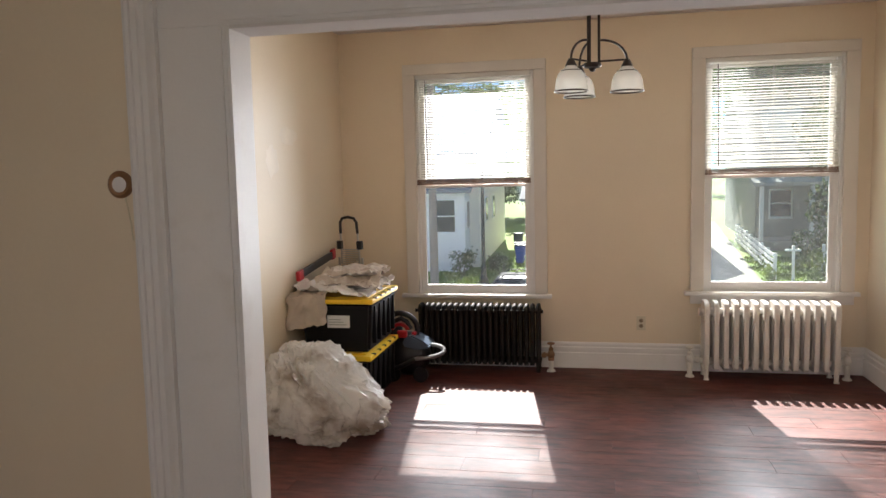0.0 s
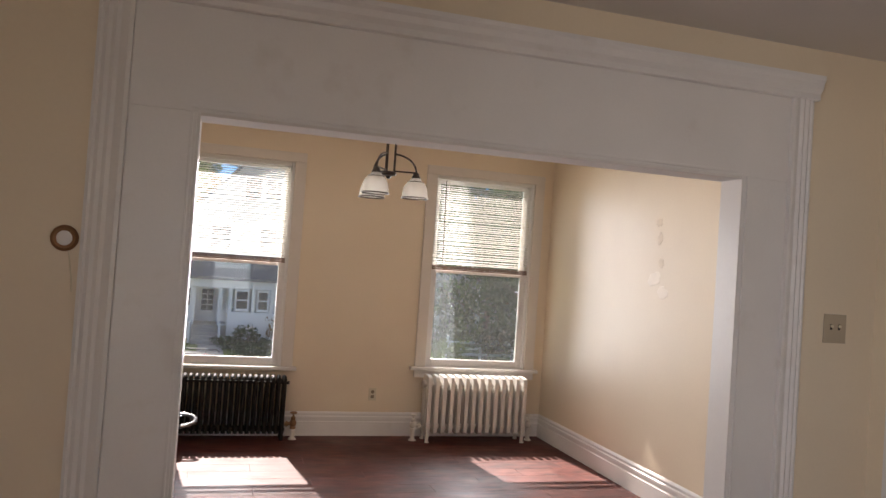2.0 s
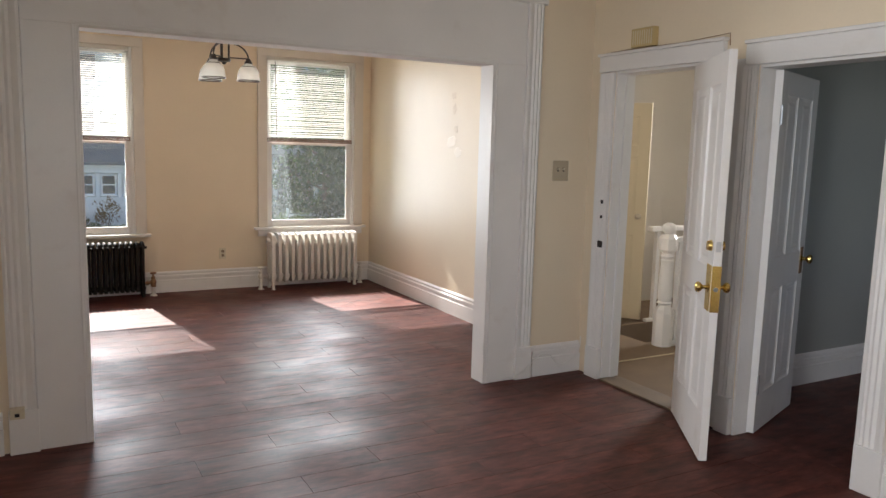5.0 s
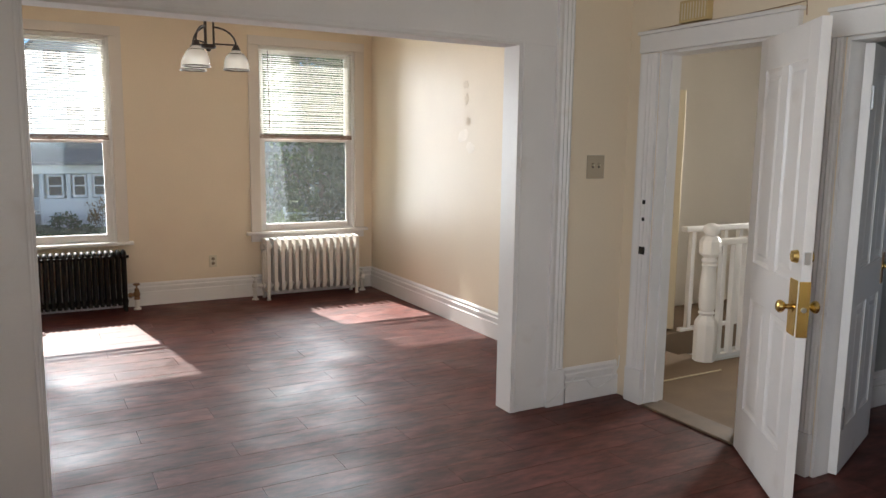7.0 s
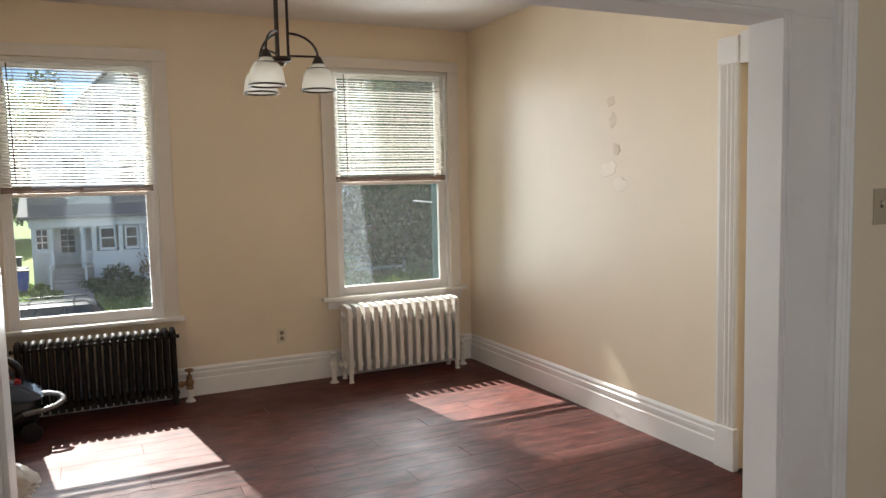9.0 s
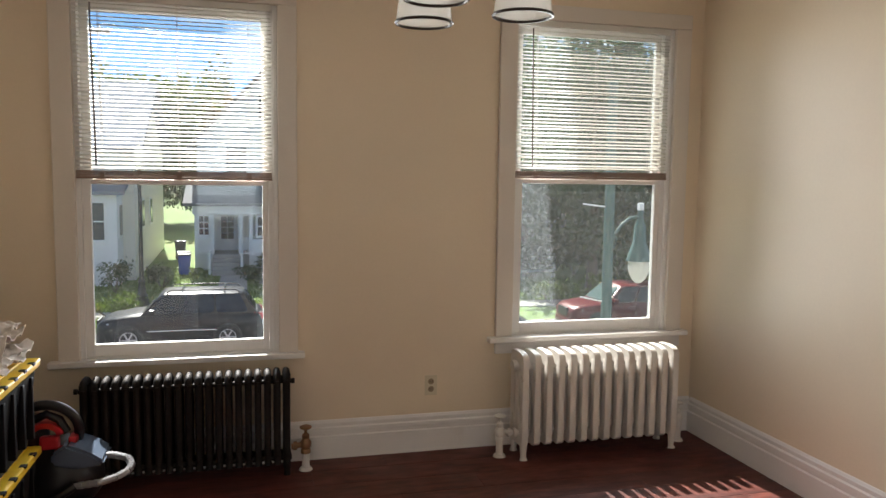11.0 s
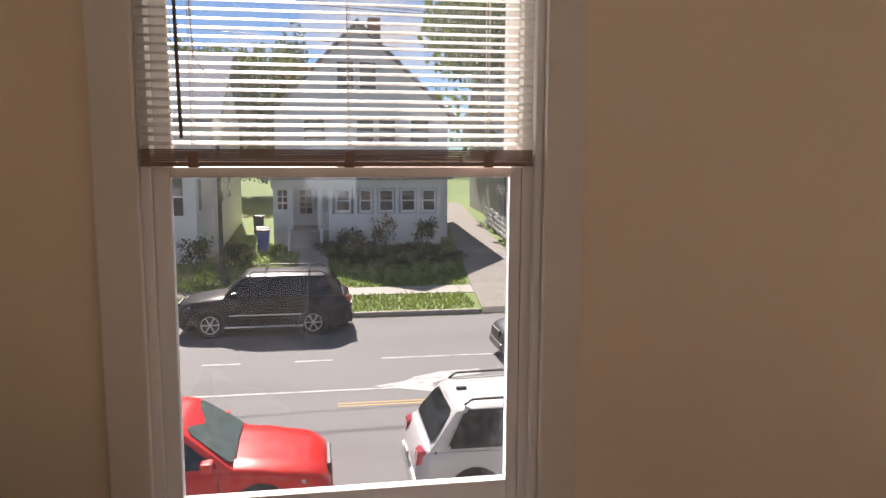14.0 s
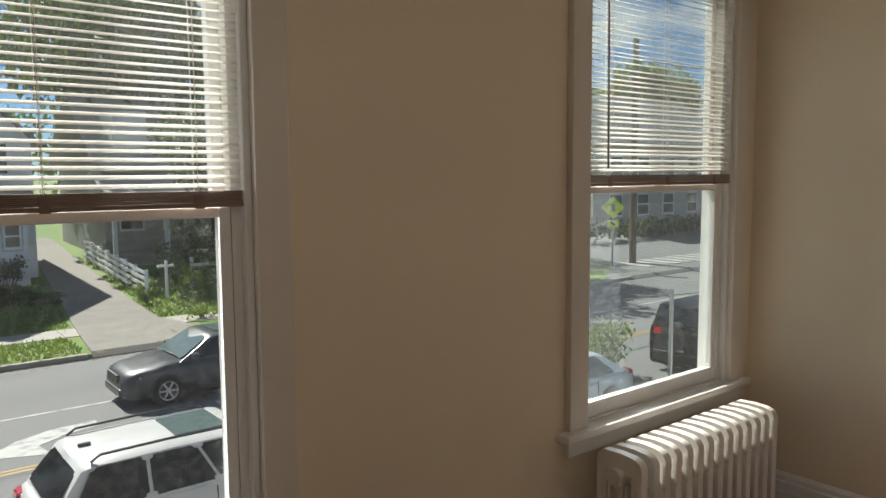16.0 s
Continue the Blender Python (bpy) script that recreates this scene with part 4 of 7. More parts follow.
outlet(2.48, 0.378)
sw = thing("light_switch", "ivory double toggle light switch", "light switch")
part("plate", box(B(), 3.875 - 0.064, YO - 0.007, 1.412 - 0.068, 3.875 + 0.064, YO, 1.412 + 0.068, 0.002), mat("aged_tan_plastic", (0.46, 0.38, 0.27), 0.45, var=0.06), sw)
for dx in (-0.023, 0.023):
    part("slot", box(B(), 3.875 + dx - 0.006, YO - 0.0078, 1.407, 3.875 + dx + 0.006, YO - 0.0068, 1.433), M_DARK, sw)
    part("toggle", box(B(), 3.875 + dx - 0.004, YO - 0.018, 1.418, 3.875 + dx + 0.004, YO - 0.006, 1.430, 0.001), M_IVORY, sw)
bl = thing("bell_button", "round bronze bell push with white centre on the wall", "bell push")
mb = Matrix.Translation((0.548, YO, 1.587)) @ Matrix.Rotation(radians(90), 4, 'X')
part("ring", lathe(B(), [(0.018, 0.0), (0.045, 0.0), (0.046, 0.008), (0.036, 0.016), (0.024, 0.012), (0.020, 0.010)], 28, mb), M_BRASS_OLD, bl, smooth=True)
part("button", lathe(B(), [(0.026, 0.0), (0.026, 0.013), (0.016, 0.019), (0.001, 0.020)], 20, mb), M_VINYL, bl, "white bell push button", smooth=True)
part("wire", tube(B(), [(0.563, YO - 0.004, 1.545), (0.570, YO - 0.003, 1.50), (0.578, YO - 0.003, 1.45), (0.582, YO - 0.003, 1.40)], 0.0025, 6), M_IVORY, bl)
cb = thing("door_chime", "yellowed plastic door chime box with slots", "door chime")
part("housing", box(B(), BX1 - 0.045, -4.500, 2.194, BX1, -4.308, 2.309, 0.006), mat("yellowed_plastic", (0.56, 0.42, 0.20), 0.45, var=0.08), cb)
for k in range(9):
    part("slot", box(B(), BX1 - 0.047, -4.488 + k * 0.0195, 2.209, BX1 - 0.0445, -4.482 + k * 0.0195, 2.294), M_IVORY, cb)
jk = thing("phone_jack", "ivory phone jack box on the baseboard", "phone jack")
part("box", box(B(), 0.60, YO - 0.055, 0.185, 0.665, YO - 0.022, 0.240, 0.004), M_IVORY, jk)
part("socket_hole", box(B(), 0.622, YO - 0.057, 0.198, 0.642, YO - 0.0545, 0.215), M_DARK, jk)
cord = thing("loose_cable", "thin white cable trailing along the baseboard", "cable")
part("cable", tube(B(), [(3.300, YO - 0.02, 0.28), (3.298, YO - 0.03, 0.15), (3.325, YO - 0.045, 0.06), (3.40, YO - 0.05, 0.025), (3.52, YO - 0.055, 0.03), (3.60, YO - 0.055, 0.06),
                         (3.68, YO - 0.052, 0.12), (3.76, YO - 0.04, 0.165), (3.83, YO - 0.04, 0.155), (3.88, YO - 0.045, 0.09), (3.94, YO - 0.045, 0.07), (4.02, YO - 0.045, 0.10), (4.075, YO - 0.06, 0.19), (4.08, YO - 0.06, 0.26)], 0.0035, 6), M_VINYL, cord, smooth=True)
wr = thing("bell_wire", "brown bell wire stapled along the door casing", "wire")
part("wire", tube(B(), [(BX1 - 0.01, -4.05, 2.189), (BX1 - 0.012, -4.25, 2.193), (BX1 - 0.012, -4.70, 2.189), (BX1 - 0.012, -4.98, 2.200), (BX1 - 0.008, -5.046, 2.205), (BX1 - 0.008, -5.050, 2.14)], 0.0025, 6), M_BRASS_OLD, wr)

# ---- clutter in the corner ----
M_TOTE = mat("black_tote_plastic", (0.010, 0.010, 0.011), 0.5, var=0.2, spec=0.15)
M_LID = mat("yellow_tote_lid", (0.85, 0.55, 0.02), 0.4, var=0.06)
M_PAPER = mat("white_paper_label", (0.78, 0.77, 0.75), 0.7)
M_CLOTH = mat("grey_beige_drop_cloth", (0.52, 0.44, 0.36), 0.9, scale=14, var=0.15, fine=500, bump=0.002)
M_CLOTHW = mat("off_white_sheet", (0.66, 0.60, 0.54), 0.85, scale=10, var=0.12, fine=400, bump=0.002)
M_RED = mat("red_plastic", (0.50, 0.02, 0.03), 0.35)
M_BLACK = mat("black_plastic", (0.012, 0.012, 0.014), 0.35, var=0.2)


def tote(x0, x1, y0, y1, z, h):
    t = thing("storage_tote", "black plastic storage tote with yellow snap lid", "storage tote", m=Matrix.Translation((0, 0, z)), group="stacked totes")
    bm = B()
    lo, hi = 0.045, 0.012
    r = box(bm, x0, y0, 0, x1, y1, h - 0.03)
    for v in bm.verts:
        k = lo if v.co.z < 0.01 else hi
        v.co.x += k if v.co.x < (x0 + x1) / 2 else -k
        v.co.y += k if v.co.y < (y0 + y1) / 2 else -k
    bmesh.ops.bevel(bm, geom=list(bm.edges), offset=0.02, segments=3, affect='EDGES')
    part("body", bm, M_TOTE, t)
    for k in range(5):
        yy = y0 + (k + 0.7) * (y1 - y0) / 5.6
        part("rib", box(B(), x1 - 0.034, yy, 0.06, x1 - 0.006, yy + 0.022, h - 0.06, 0.004), M_TOTE, t)
    part("lid", box(B(), x0 - 0.002, y0 - 0.002, h - 0.035, x1 + 0.002, y1 + 0.002, h, 0.009), M_LID, t, "bright yellow lid")
    part("lid_raised_top", box(B(), x0 + 0.05, y0 + 0.05, h - 0.006, x1 - 0.05, y1 - 0.05, h + 0.006, 0.005), M_LID, t)
    for k in range(5):
        yy = y0 + 0.08 + k * (y1 - y0 - 0.2) / 4
        part("lid_notch", box(B(), x1 - 0.022, yy, h - 0.010, x1 + 0.005, yy + 0.035, h + 0.0015, 0.003), M_TOTE, t)
    lb = part("label", box(B(), x0 + 0.22, y0 + 0.011, h - 0.20, x0 + 0.38, y0 + 0.020, h - 0.115), M_PAPER, t, "white paper label with grey lines")
    lb.matrix_basis = Matrix.Translation((0, -0.004, 0))
    for k in range(3):
        part("label_line", box(B(), x0 + 0.235, y0 + 0.0055, h - 0.180 + k * 0.018, x0 + 0.36 - 0.02 * k, y0 + 0.0075, h - 0.175 + k * 0.018), M_DIM, lb)
    return t


tote(0.08, 0.61, -1.34, -0.60, 0.0, 0.38)
tote(0.07, 0.62, -1.30, -0.61, 0.387, 0.38)


def crumple(nx, ny, fx, amp, seed, thick=0.006):
    """Folded cloth sheet: grid through fx(u, v), wrinkled by noise."""
    bm = B()
    off = Vector((seed * 3.1, seed * 1.7, 0))
    grid = []
    for i in range(nx + 1):
        rowv = []
        for j in range(ny + 1):
            p = Vector(fx(i / nx, j / ny))
            q = p * 7 + off
            w = noise.noise(q) + 0.5 * abs(noise.noise(q * 2.3)) + 0.3 * noise.noise(q * 5)
            w2 = noise.noise(q * 1.6 + Vector((9, 4, 2)))
            rowv.append(bm.verts.new(p + Vector((w2 * amp * 0.6, w * amp * 0.5, abs(w) * amp))))
        grid.append(rowv)
    for i in range(nx):
        for j in range(ny):
            bm.faces.new((grid[i][j], grid[i + 1][j], grid[i + 1][j + 1], grid[i][j + 1]))
    r = bmesh.ops.extrude_face_region(bm, geom=list(bm.faces))
    for v in [g for g in r["geom"] if isinstance(g, bmesh.types.BMVert)]:
        v.co.z -= thick
    return bm


cl = thing("drop_cloth", "rumpled grey-beige canvas drop cloths piled on a tote", "cloth")
TZ = 0.775


def drape(u, v):
    """Lies on the lid, falls over the near and wall-side edge."""
    x, y = 0.02 + 0.52 * u, -0.66 - 0.80 * v
    z = TZ + 0.02
    if y < -1.30:
        d = -1.30 - y
        z -= d * 1.35
        y = -1.315 - 0.12 * d - 0.02 * math.sin(u * 17)
        x -= 0.06 * d
    return (x, y, z - (0.10 * max(0, 0.30 - u) if y < -1.30 else 0))


part("bottom_fold", crumple(40, 50, lambda u, v: drape(0.55 * u, v), 0.05, 1), M_CLOTH, cl, smooth=True)
part("middle_fold", crumple(44, 44, lambda u, v: (0.04 + 0.56 * u, -0.63 - 0.66 * v, TZ + 0.035 + 0.02 * math.sin(3 * u + 2 * v)), 0.06, 2), M_CLOTHW, cl, smooth=True)
part("top_fold", crumple(44, 44, lambda u, v: (0.10 + 0.48 * u + 0.03 * v, -0.66 - 0.50 * v, TZ + 0.085 + 0.03 * math.sin(4 * v + u)), 0.06, 3), M_CLOTH, cl, smooth=True)
part("loose_sheet", crumple(36, 36, lambda u, v: (0.16 + 0.40 * u, -0.64 - 0.36 * v, TZ + 0.125 + 0.02 * math.sin(5 * v + 2 * u)), 0.05, 5), M_CLOTHW, cl, smooth=True)

bag = B()
bmesh.ops.create_icosphere(bag, subdivisions=6, radius=1.0)
for v in bag.verts:
    n0 = v.co.normalized()
    q = Vector((n0.x * 2.0, n0.y * 2.0, n0.z * 0.9))
    fold = 1 - abs(noise.noise(q * 1.5 + Vector((4, 1, 7))))
    fine = 1 - abs(noise.noise(q * 3.6 + Vector((1, 8, 3)) + 0.6 * noise.noise_vector(n0 * 2.5)))
    warp = n0 + 0.25 * noise.noise_vector(n0 * 3.0)
    tiny = 1 - abs(noise.noise(Vector((warp.x * 9.0, warp.y * 9.0, warp.z * 5.0)) + Vector((5, 2, 9))))
    crease = 1 - abs(noise.noise(Vector((warp.x * 16.0, warp.y * 16.0, warp.z * 9.0))))
    r = 0.76 + 0.22 * noise.noise(n0 * 1.5 + Vector((2, 5, 1))) + 0.12 * fold ** 2 + 0.09 * fine ** 4 + 0.030 * tiny ** 5 + 0.010 * crease ** 6
    up = max(0.0, n0.z)
    p = Vector((n0.x * 0.42 * r, n0.y * 0.36 * r, n0.z * 0.36 * r))
    p.x = p.x * (1.12 - 0.50 * up) - 0.19 * up ** 1.5
    p.z = max(p.z * (1.08 if n0.z > 0 else 0.85), -0.215) + 0.215
    if p.z < 0.10:
        p.x *= 1.06 + 0.05 * noise.noise(n0 * 5)
        p.y *= 1.06 + 0.05 * noise.noise(n0 * 5)
    v.co = p
tb = thing("plastic_sack", "crumpled translucent white plastic sack of rubbish on the floor", "plastic bag", m=Matrix.Translation((0.44, -1.80, 0.0)))
part("sack", bag, translucent("thin_white_polythene", (0.86, 0.83, 0.79), 0.5, 0.22, (0.42, 0.34, 0.27)), tb, smooth=True)
tuft = B()
for k in range(5):
    a = k * 1.3
    crv = [(-0.20 + 0.05 * math.cos(a) * j / 5, 0.05 * math.sin(a) * j / 5, 0.44 + 0.022 * j) for j in range(6)]
    tube(tuft, crv, 0.035 - 0.003 * k, 9)
for v in tuft.verts:
    v.co += 0.03 * Vector(noise.noise_vector(v.co * 14))
part("gathered_neck", tuft, bpy.data.materials["thin_white_polythene"], tb, smooth=True)

bk = thing("paint_bucket", "small white bucket with wire handle and dark rags", "bucket", m=Matrix.Translation((0.27, -1.455, 0.0)))
part("pail", lathe(B(), [(0.001, 0.0), (0.075, 0.002), (0.098, 0.40), (0.103, 0.405), (0.103, 0.415), (0.094, 0.415), (0.072, 0.02), (0.001, 0.018)], 28), M_VINYL, bk, smooth=True)
part("handle", tube(B(), [(0.103 * math.cos(math.pi * j / 12), 0.02, 0.405 + 0.085 * math.sin(math.pi * j / 12)) for j in range(13)], 0.003, 6), M_STEEL, bk)
part("rag", crumple(18, 18, lambda u, v: (0.08 * (2 * u - 1) * 0.9, 0.08 * (2 * v - 1) * 0.9, 0.40), 0.04, 8), mat("dark_blue_rag", (0.06, 0.10, 0.13), 0.9), bk, smooth=True)

lv = thing("spirit_level", "black and red hand saw case leaning on the wall", "tool", m=Matrix.Translation((0.055, -0.80, 0.955)) @ Matrix.Rotation(radians(6), 4, 'X'))
part("blade_case", box(B(), -0.010, -0.33, -0.025, 0.010, 0.30, 0.030, 0.004), M_BLACK, lv)
part("end_cap", box(B(), -0.014, -0.42, -0.035, 0.014, -0.33, 0.035, 0.008), M_RED, lv)
part("end_cap", box(B(), -0.014, 0.30, -0.035, 0.014, 0.37, 0.045, 0.008), M_RED, lv)

ct = thing("folding_cart", "folding black and chrome luggage cart leaning in the corner", "luggage cart", m=Matrix.Translation((0.165, -0.24, 0)) @ Matrix.Rotation(radians(-14), 4, 'Z') @ Matrix.Rotation(radians(4), 4, 'X'))
for s in (-1, 1):
    part("side_tube", tube(B(), [(s * 0.11, 0, 0.05), (s * 0.11, 0, 0.95)], 0.010, 8), M_STEEL, ct, smooth=True)
    part("side_tube", tube(B(), [(s * 0.085, 0, 0.90), (s * 0.080, 0, 1.16)], 0.008, 8), M_STEEL, ct, smooth=True)
    part("clamp", box(B(), s * 0.095 - 0.022, -0.020, 1.02, s * 0.095 + 0.022, 0.020, 1.09, 0.008), M_BLACK, ct)
    part("wheel", cyl(B(), (s * 0.135, 0.02, 0.055), (s * 0.160, 0.02, 0.055), 0.055, seg=20), M_BLACK, ct, smooth=True)
part("handle", tube(B(), [(-0.080, 0, 1.15), (-0.078, 0, 1.24), (-0.055, 0, 1.275), (0.0, 0, 1.285), (0.055, 0, 1.275), (0.078, 0, 1.24), (0.080, 0, 1.15)], 0.012, 8), M_BLACK, ct, smooth=True)
for k in range(9):
    part("back_slat", cyl(B(), (-0.085, 0, 0.88 + k * 0.017), (0.085, 0, 0.88 + k * 0.017), 0.005, seg=6), M_STEEL, ct)
part("foot_plate", box(B(), -0.12, -0.20, 0.004, 0.12, 0.0, 0.016, 0.003), M_BLACK, ct)

vc = thing("vacuum_cleaner", "black and red canister vacuum cleaner with curled hose", "vacuum cleaner")
bm = B()
bmesh.ops.create_uvsphere(bm, u_segments=28, v_segments=16, radius=1.0)
for v in bm.verts:
    v.co = Vector((0.655 + 0.175 * v.co.x, -0.43 + 0.16 * v.co.y, 0.17 + (0.20 if v.co.z > 0 else 0.15) * v.co.z))
part("body", bm, M_BLACK, vc, smooth=True)
bm = B()
arch = []
for j in range(13):
    a = radians(15 + 150 * j / 12)
    for rr in (0.070, 0.046):
        arch.append((0.605 + rr * math.cos(a) * 1.15, 0.385 + rr * math.sin(a)))
front = [bm.verts.new((x, -0.535, z)) for x, z in arch]
back = [bm.verts.new((x, -0.470, z)) for x, z in arch]
for k in range(0, 24, 2):
    bm.faces.new((front[k], front[k + 2], front[k + 3], front[k + 1]))
    bm.faces.new((back[k], back[k + 1], back[k + 3], back[k + 2]))
    bm.faces.new((front[k], back[k], back[k + 2], front[k + 2]))
    bm.faces.new((front[k + 1], front[k + 3], back[k + 3], back[k + 1]))
for k in (0, 24):
    bm.faces.new((front[k], front[k + 1], back[k + 1], back[k]))
part("red_handle", bm, M_RED, vc, "arched red carrying handle", smooth=True)
part("red_panel", box(B(), 0.585, -0.545, 0.335, 0.665, -0.500, 0.395, 0.014), M_RED, vc, "red side panel")
bm = B()
prof = [(0.64, 0.33), (0.70, 0.37), (0.79, 0.33), (0.855, 0.285), (0.85, 0.265), (0.74, 0.255), (0.64, 0.28)]
extrude_profile(bm, [(-y, z) for y, z in prof], -0.11, 0.11, Matrix.Translation((0, -0.48, 0)) @ Matrix.Rotation(radians(90), 4, 'Z'))
bmesh.ops.bevel(bm, geom=list(bm.edges), offset=0.012, segments=2, affect='EDGES')
part("hood", bm, mat("smoky_blue_plastic", (0.10, 0.13, 0.18), 0.15, var=0.1), vc, "smoky blue-grey dust hood")
part("red_trim", box(B(), 0.70, -0.53, 0.355, 0.735, -0.45, 0.385, 0.008), M_RED, vc)
part("carry_grip", tube(B(), [(0.52, -0.50, 0.40), (0.55, -0.50, 0.46), (0.61, -0.50, 0.485), (0.66, -0.50, 0.46), (0.69, -0.50, 0.40)], 0.020, 8), M_BLACK, vc, smooth=True)
part("dust_cup", lathe(B(), [(0.001, 0.30), (0.075, 0.30), (0.080, 0.34), (0.078, 0.40), (0.060, 0.43), (0.001, 0.435)], 20, Matrix.Translation((0.52, -0.42, 0))), M_BLACK, vc, smooth=True)
bm = B()
pts = []
for j in range(41):
    a = radians(-60 + 300 * j / 40)
    pts.append((0.60 + 0.135 * math.cos(a), -0.47 - 0.02 * math.sin(a), 0.40 + 0.125 * math.sin(a)))
tube(bm, pts, 0.022, 10)
part("hose", bm, M_BLACK, vc, smooth=True)
bm = B()
pts = [(0.74, -0.61, 0.19), (0.84, -0.63, 0.205), (0.91, -0.62, 0.22), (0.955, -0.59, 0.235), (0.965, -0.55, 0.25), (0.94, -0.51, 0.265), (0.885, -0.49, 0.275), (0.84, -0.48, 0.275)]
fine_pts = []
for a, b in zip(pts, pts[1:]):
    for k in range(6):
        fine_pts.append(Vector(a).lerp(Vector(b), k / 6))
for i, p in enumerate(fine_pts[:-1]):
    tube(bm, [p, fine_pts[i + 1]], 0.017 if i % 2 else 0.0145, 8)
part("hose_end", bm, mat("grey_ribbed_hose", (0.30, 0.31, 0.33), 0.3, metal=0.3), vc, "ribbed silver-grey hose end")
part("hose_tail", tube(B(), [(0.55, -0.60, 0.10), (0.65, -0.64, 0.14), (0.74, -0.61, 0.19)], 0.019, 8), M_BLACK, vc, smooth=True)
part("wheel", cyl(B(), (0.78, -0.60, 0.06), (0.78, -0.57, 0.06), 0.06, seg=20), M_BLACK, vc, smooth=True)
part("wheel", cyl(B(), (0.56, -0.60, 0.06), (0.56, -0.57, 0.06), 0.06, seg=20), M_BLACK, vc, smooth=True)


# ---- patched plaster on the side walls ----
def plaster_patch(x, sgn, y, z, ry, rz, seed, material):
    rnd = random.Random(seed)
    bm = B()
    ring = []
    for k in range(18):
        a = 2 * math.pi * k / 18
        f = rnd.uniform(0.72, 1.12)
        ring.append((y + math.cos(a) * ry * f, z + math.sin(a) * rz * f))
    lo = [bm.verts.new((x, u, v)) for u, v in ring]
    hi = [bm.verts.new((x + sgn * 0.0015, y + (u - y) * 0.93, z + (v - z) * 0.93)) for u, v in ring]
    bm.faces.new(hi)
    for k in range(18):
        bm.faces.new((lo[k], lo[(k + 1) % 18], hi[(k + 1) % 18], hi[k]))
    bmesh.ops.recalc_face_normals(bm, faces=bm.faces)
    solid("plaster_patch", bm, material, "rough unpainted filler patch on the cream wall", "wall patch")


M_PATCH = mat("dull_wall_filler", (0.735, 0.62, 0.47), 0.85, scale=14, var=0.12, bump=0.002)
M_PATCHL = mat("pale_wall_filler", (0.81, 0.70, 0.55), 0.42, scale=9, var=0.08, bump=0.002)
for y, z, ry, rz, sd, mm in ((-1.93, 2.02, 0.045, 0.035, 1, M_PATCH), (-1.95, 1.90, 0.035, 0.05, 2, M_PATCH), (-1.98, 1.72, 0.04, 0.04, 3, M_PATCH),
                             (-1.90, 1.60, 0.09, 0.06, 4, M_PATCHL), (-2.02, 1.50, 0.07, 0.05, 5, M_PATCHL)):
    plaster_patch(X1, -1, y, z, ry, rz, sd, mm)
for y, z, ry, rz, sd in ((-1.15, 1.90, 0.16, 0.07, 6), (-1.45, 1.72, 0.12, 0.12, 7)):
    plaster_patch(X0, 1, y, z, ry, rz, sd, M_PATCHL)

# ---- street outside ----
M_GRASS = mat("lawn_grass", (0.13, 0.21, 0.042), 0.9, scale=0.8, var=0.35, fine=30, bump=0.03, stain=(0.20, 0.22, 0.06), stain_scale=0.5, stain_cut=(0.5, 0.7))
M_ASPH = mat("worn_asphalt", (0.165, 0.165, 0.165), 0.85, scale=0.7, var=0.14, fine=60, bump=0.004, stain=(0.12, 0.12, 0.12), stain_scale=0.35, stain_cut=(0.5, 0.75), stretch=(0.35, 1, 1))
M_DRIVE = mat("worn_concrete_driveway", (0.23, 0.215, 0.19), 0.9, scale=1.5, var=0.2, fine=60, bump=0.004)
M_CONC = mat("concrete_pavement", (0.36, 0.34, 0.31), 0.85, scale=1.2, var=0.15, fine=40, bump=0.003)
M_LINE = mat("worn_road_paint", (0.40, 0.40, 0.39), 0.7, scale=3, var=0.2, stain=(0.20, 0.20, 0.20), stain_scale=4, stain_cut=(0.5, 0.7))
M_YLINE = mat("yellow_road_paint", (0.42, 0.27, 0.07), 0.7, scale=3, var=0.15)
M_SIDING = mat("white_siding", (0.80, 0.80, 0.80), 0.6, scale=1, var=0.06)
M_SIDING2 = mat("pale_cream_siding", (0.76, 0.73, 0.64), 0.6, scale=1, var=0.06)
M_SHINGLE = mat("grey_roof_shingle", (0.17, 0.17, 0.175), 0.9, scale=3, var=0.25, fine=40, bump=0.01)
M_HWIN = mat("dark_house_window", (0.025, 0.03, 0.035), 0.12, var=0.3)
M_BARK = mat("bark", (0.12, 0.09, 0.065), 0.95, scale=6, var=0.35, fine=40, bump=0.02, stretch=(1, 1, 0.25))
M_POLE = mat("weathered_pole_wood", (0.26, 0.23, 0.20), 0.9, scale=6, var=0.25, stretch=(1, 1, 0.1))
# green lowered so the post carries the tree's shade in its colour
M_TEAL = mat("shaded_green_lamp_post_paint", (0.05, 0.11, 0.10), 0.5, var=0.2)
M_IRON = mat("black_lamp_post_paint", (0.02, 0.022, 0.022), 0.5, var=0.2)


def leaf_mat(name, c):
    m = mat(name, c, 0.6, scale=0.6, var=0.5, fine=3.0)
    n, l = m.node_tree.nodes, m.node_tree.links
    b = n["Principled BSDF"]
    t = n.new("ShaderNodeBsdfTranslucent")
    t.inputs["Color"].default_value = (c[0] * 1.6, c[1] * 1.6, c[2], 1)
    mx = n.new("ShaderNodeMixShader")
    mx.inputs[0].default_value = 0.3
    l.new(b.outputs[0], mx.inputs[1])
    l.new(t.outputs[0], mx.inputs[2])
    l.new(mx.outputs[0], n["Material Output"].inputs["Surface"])
    return m


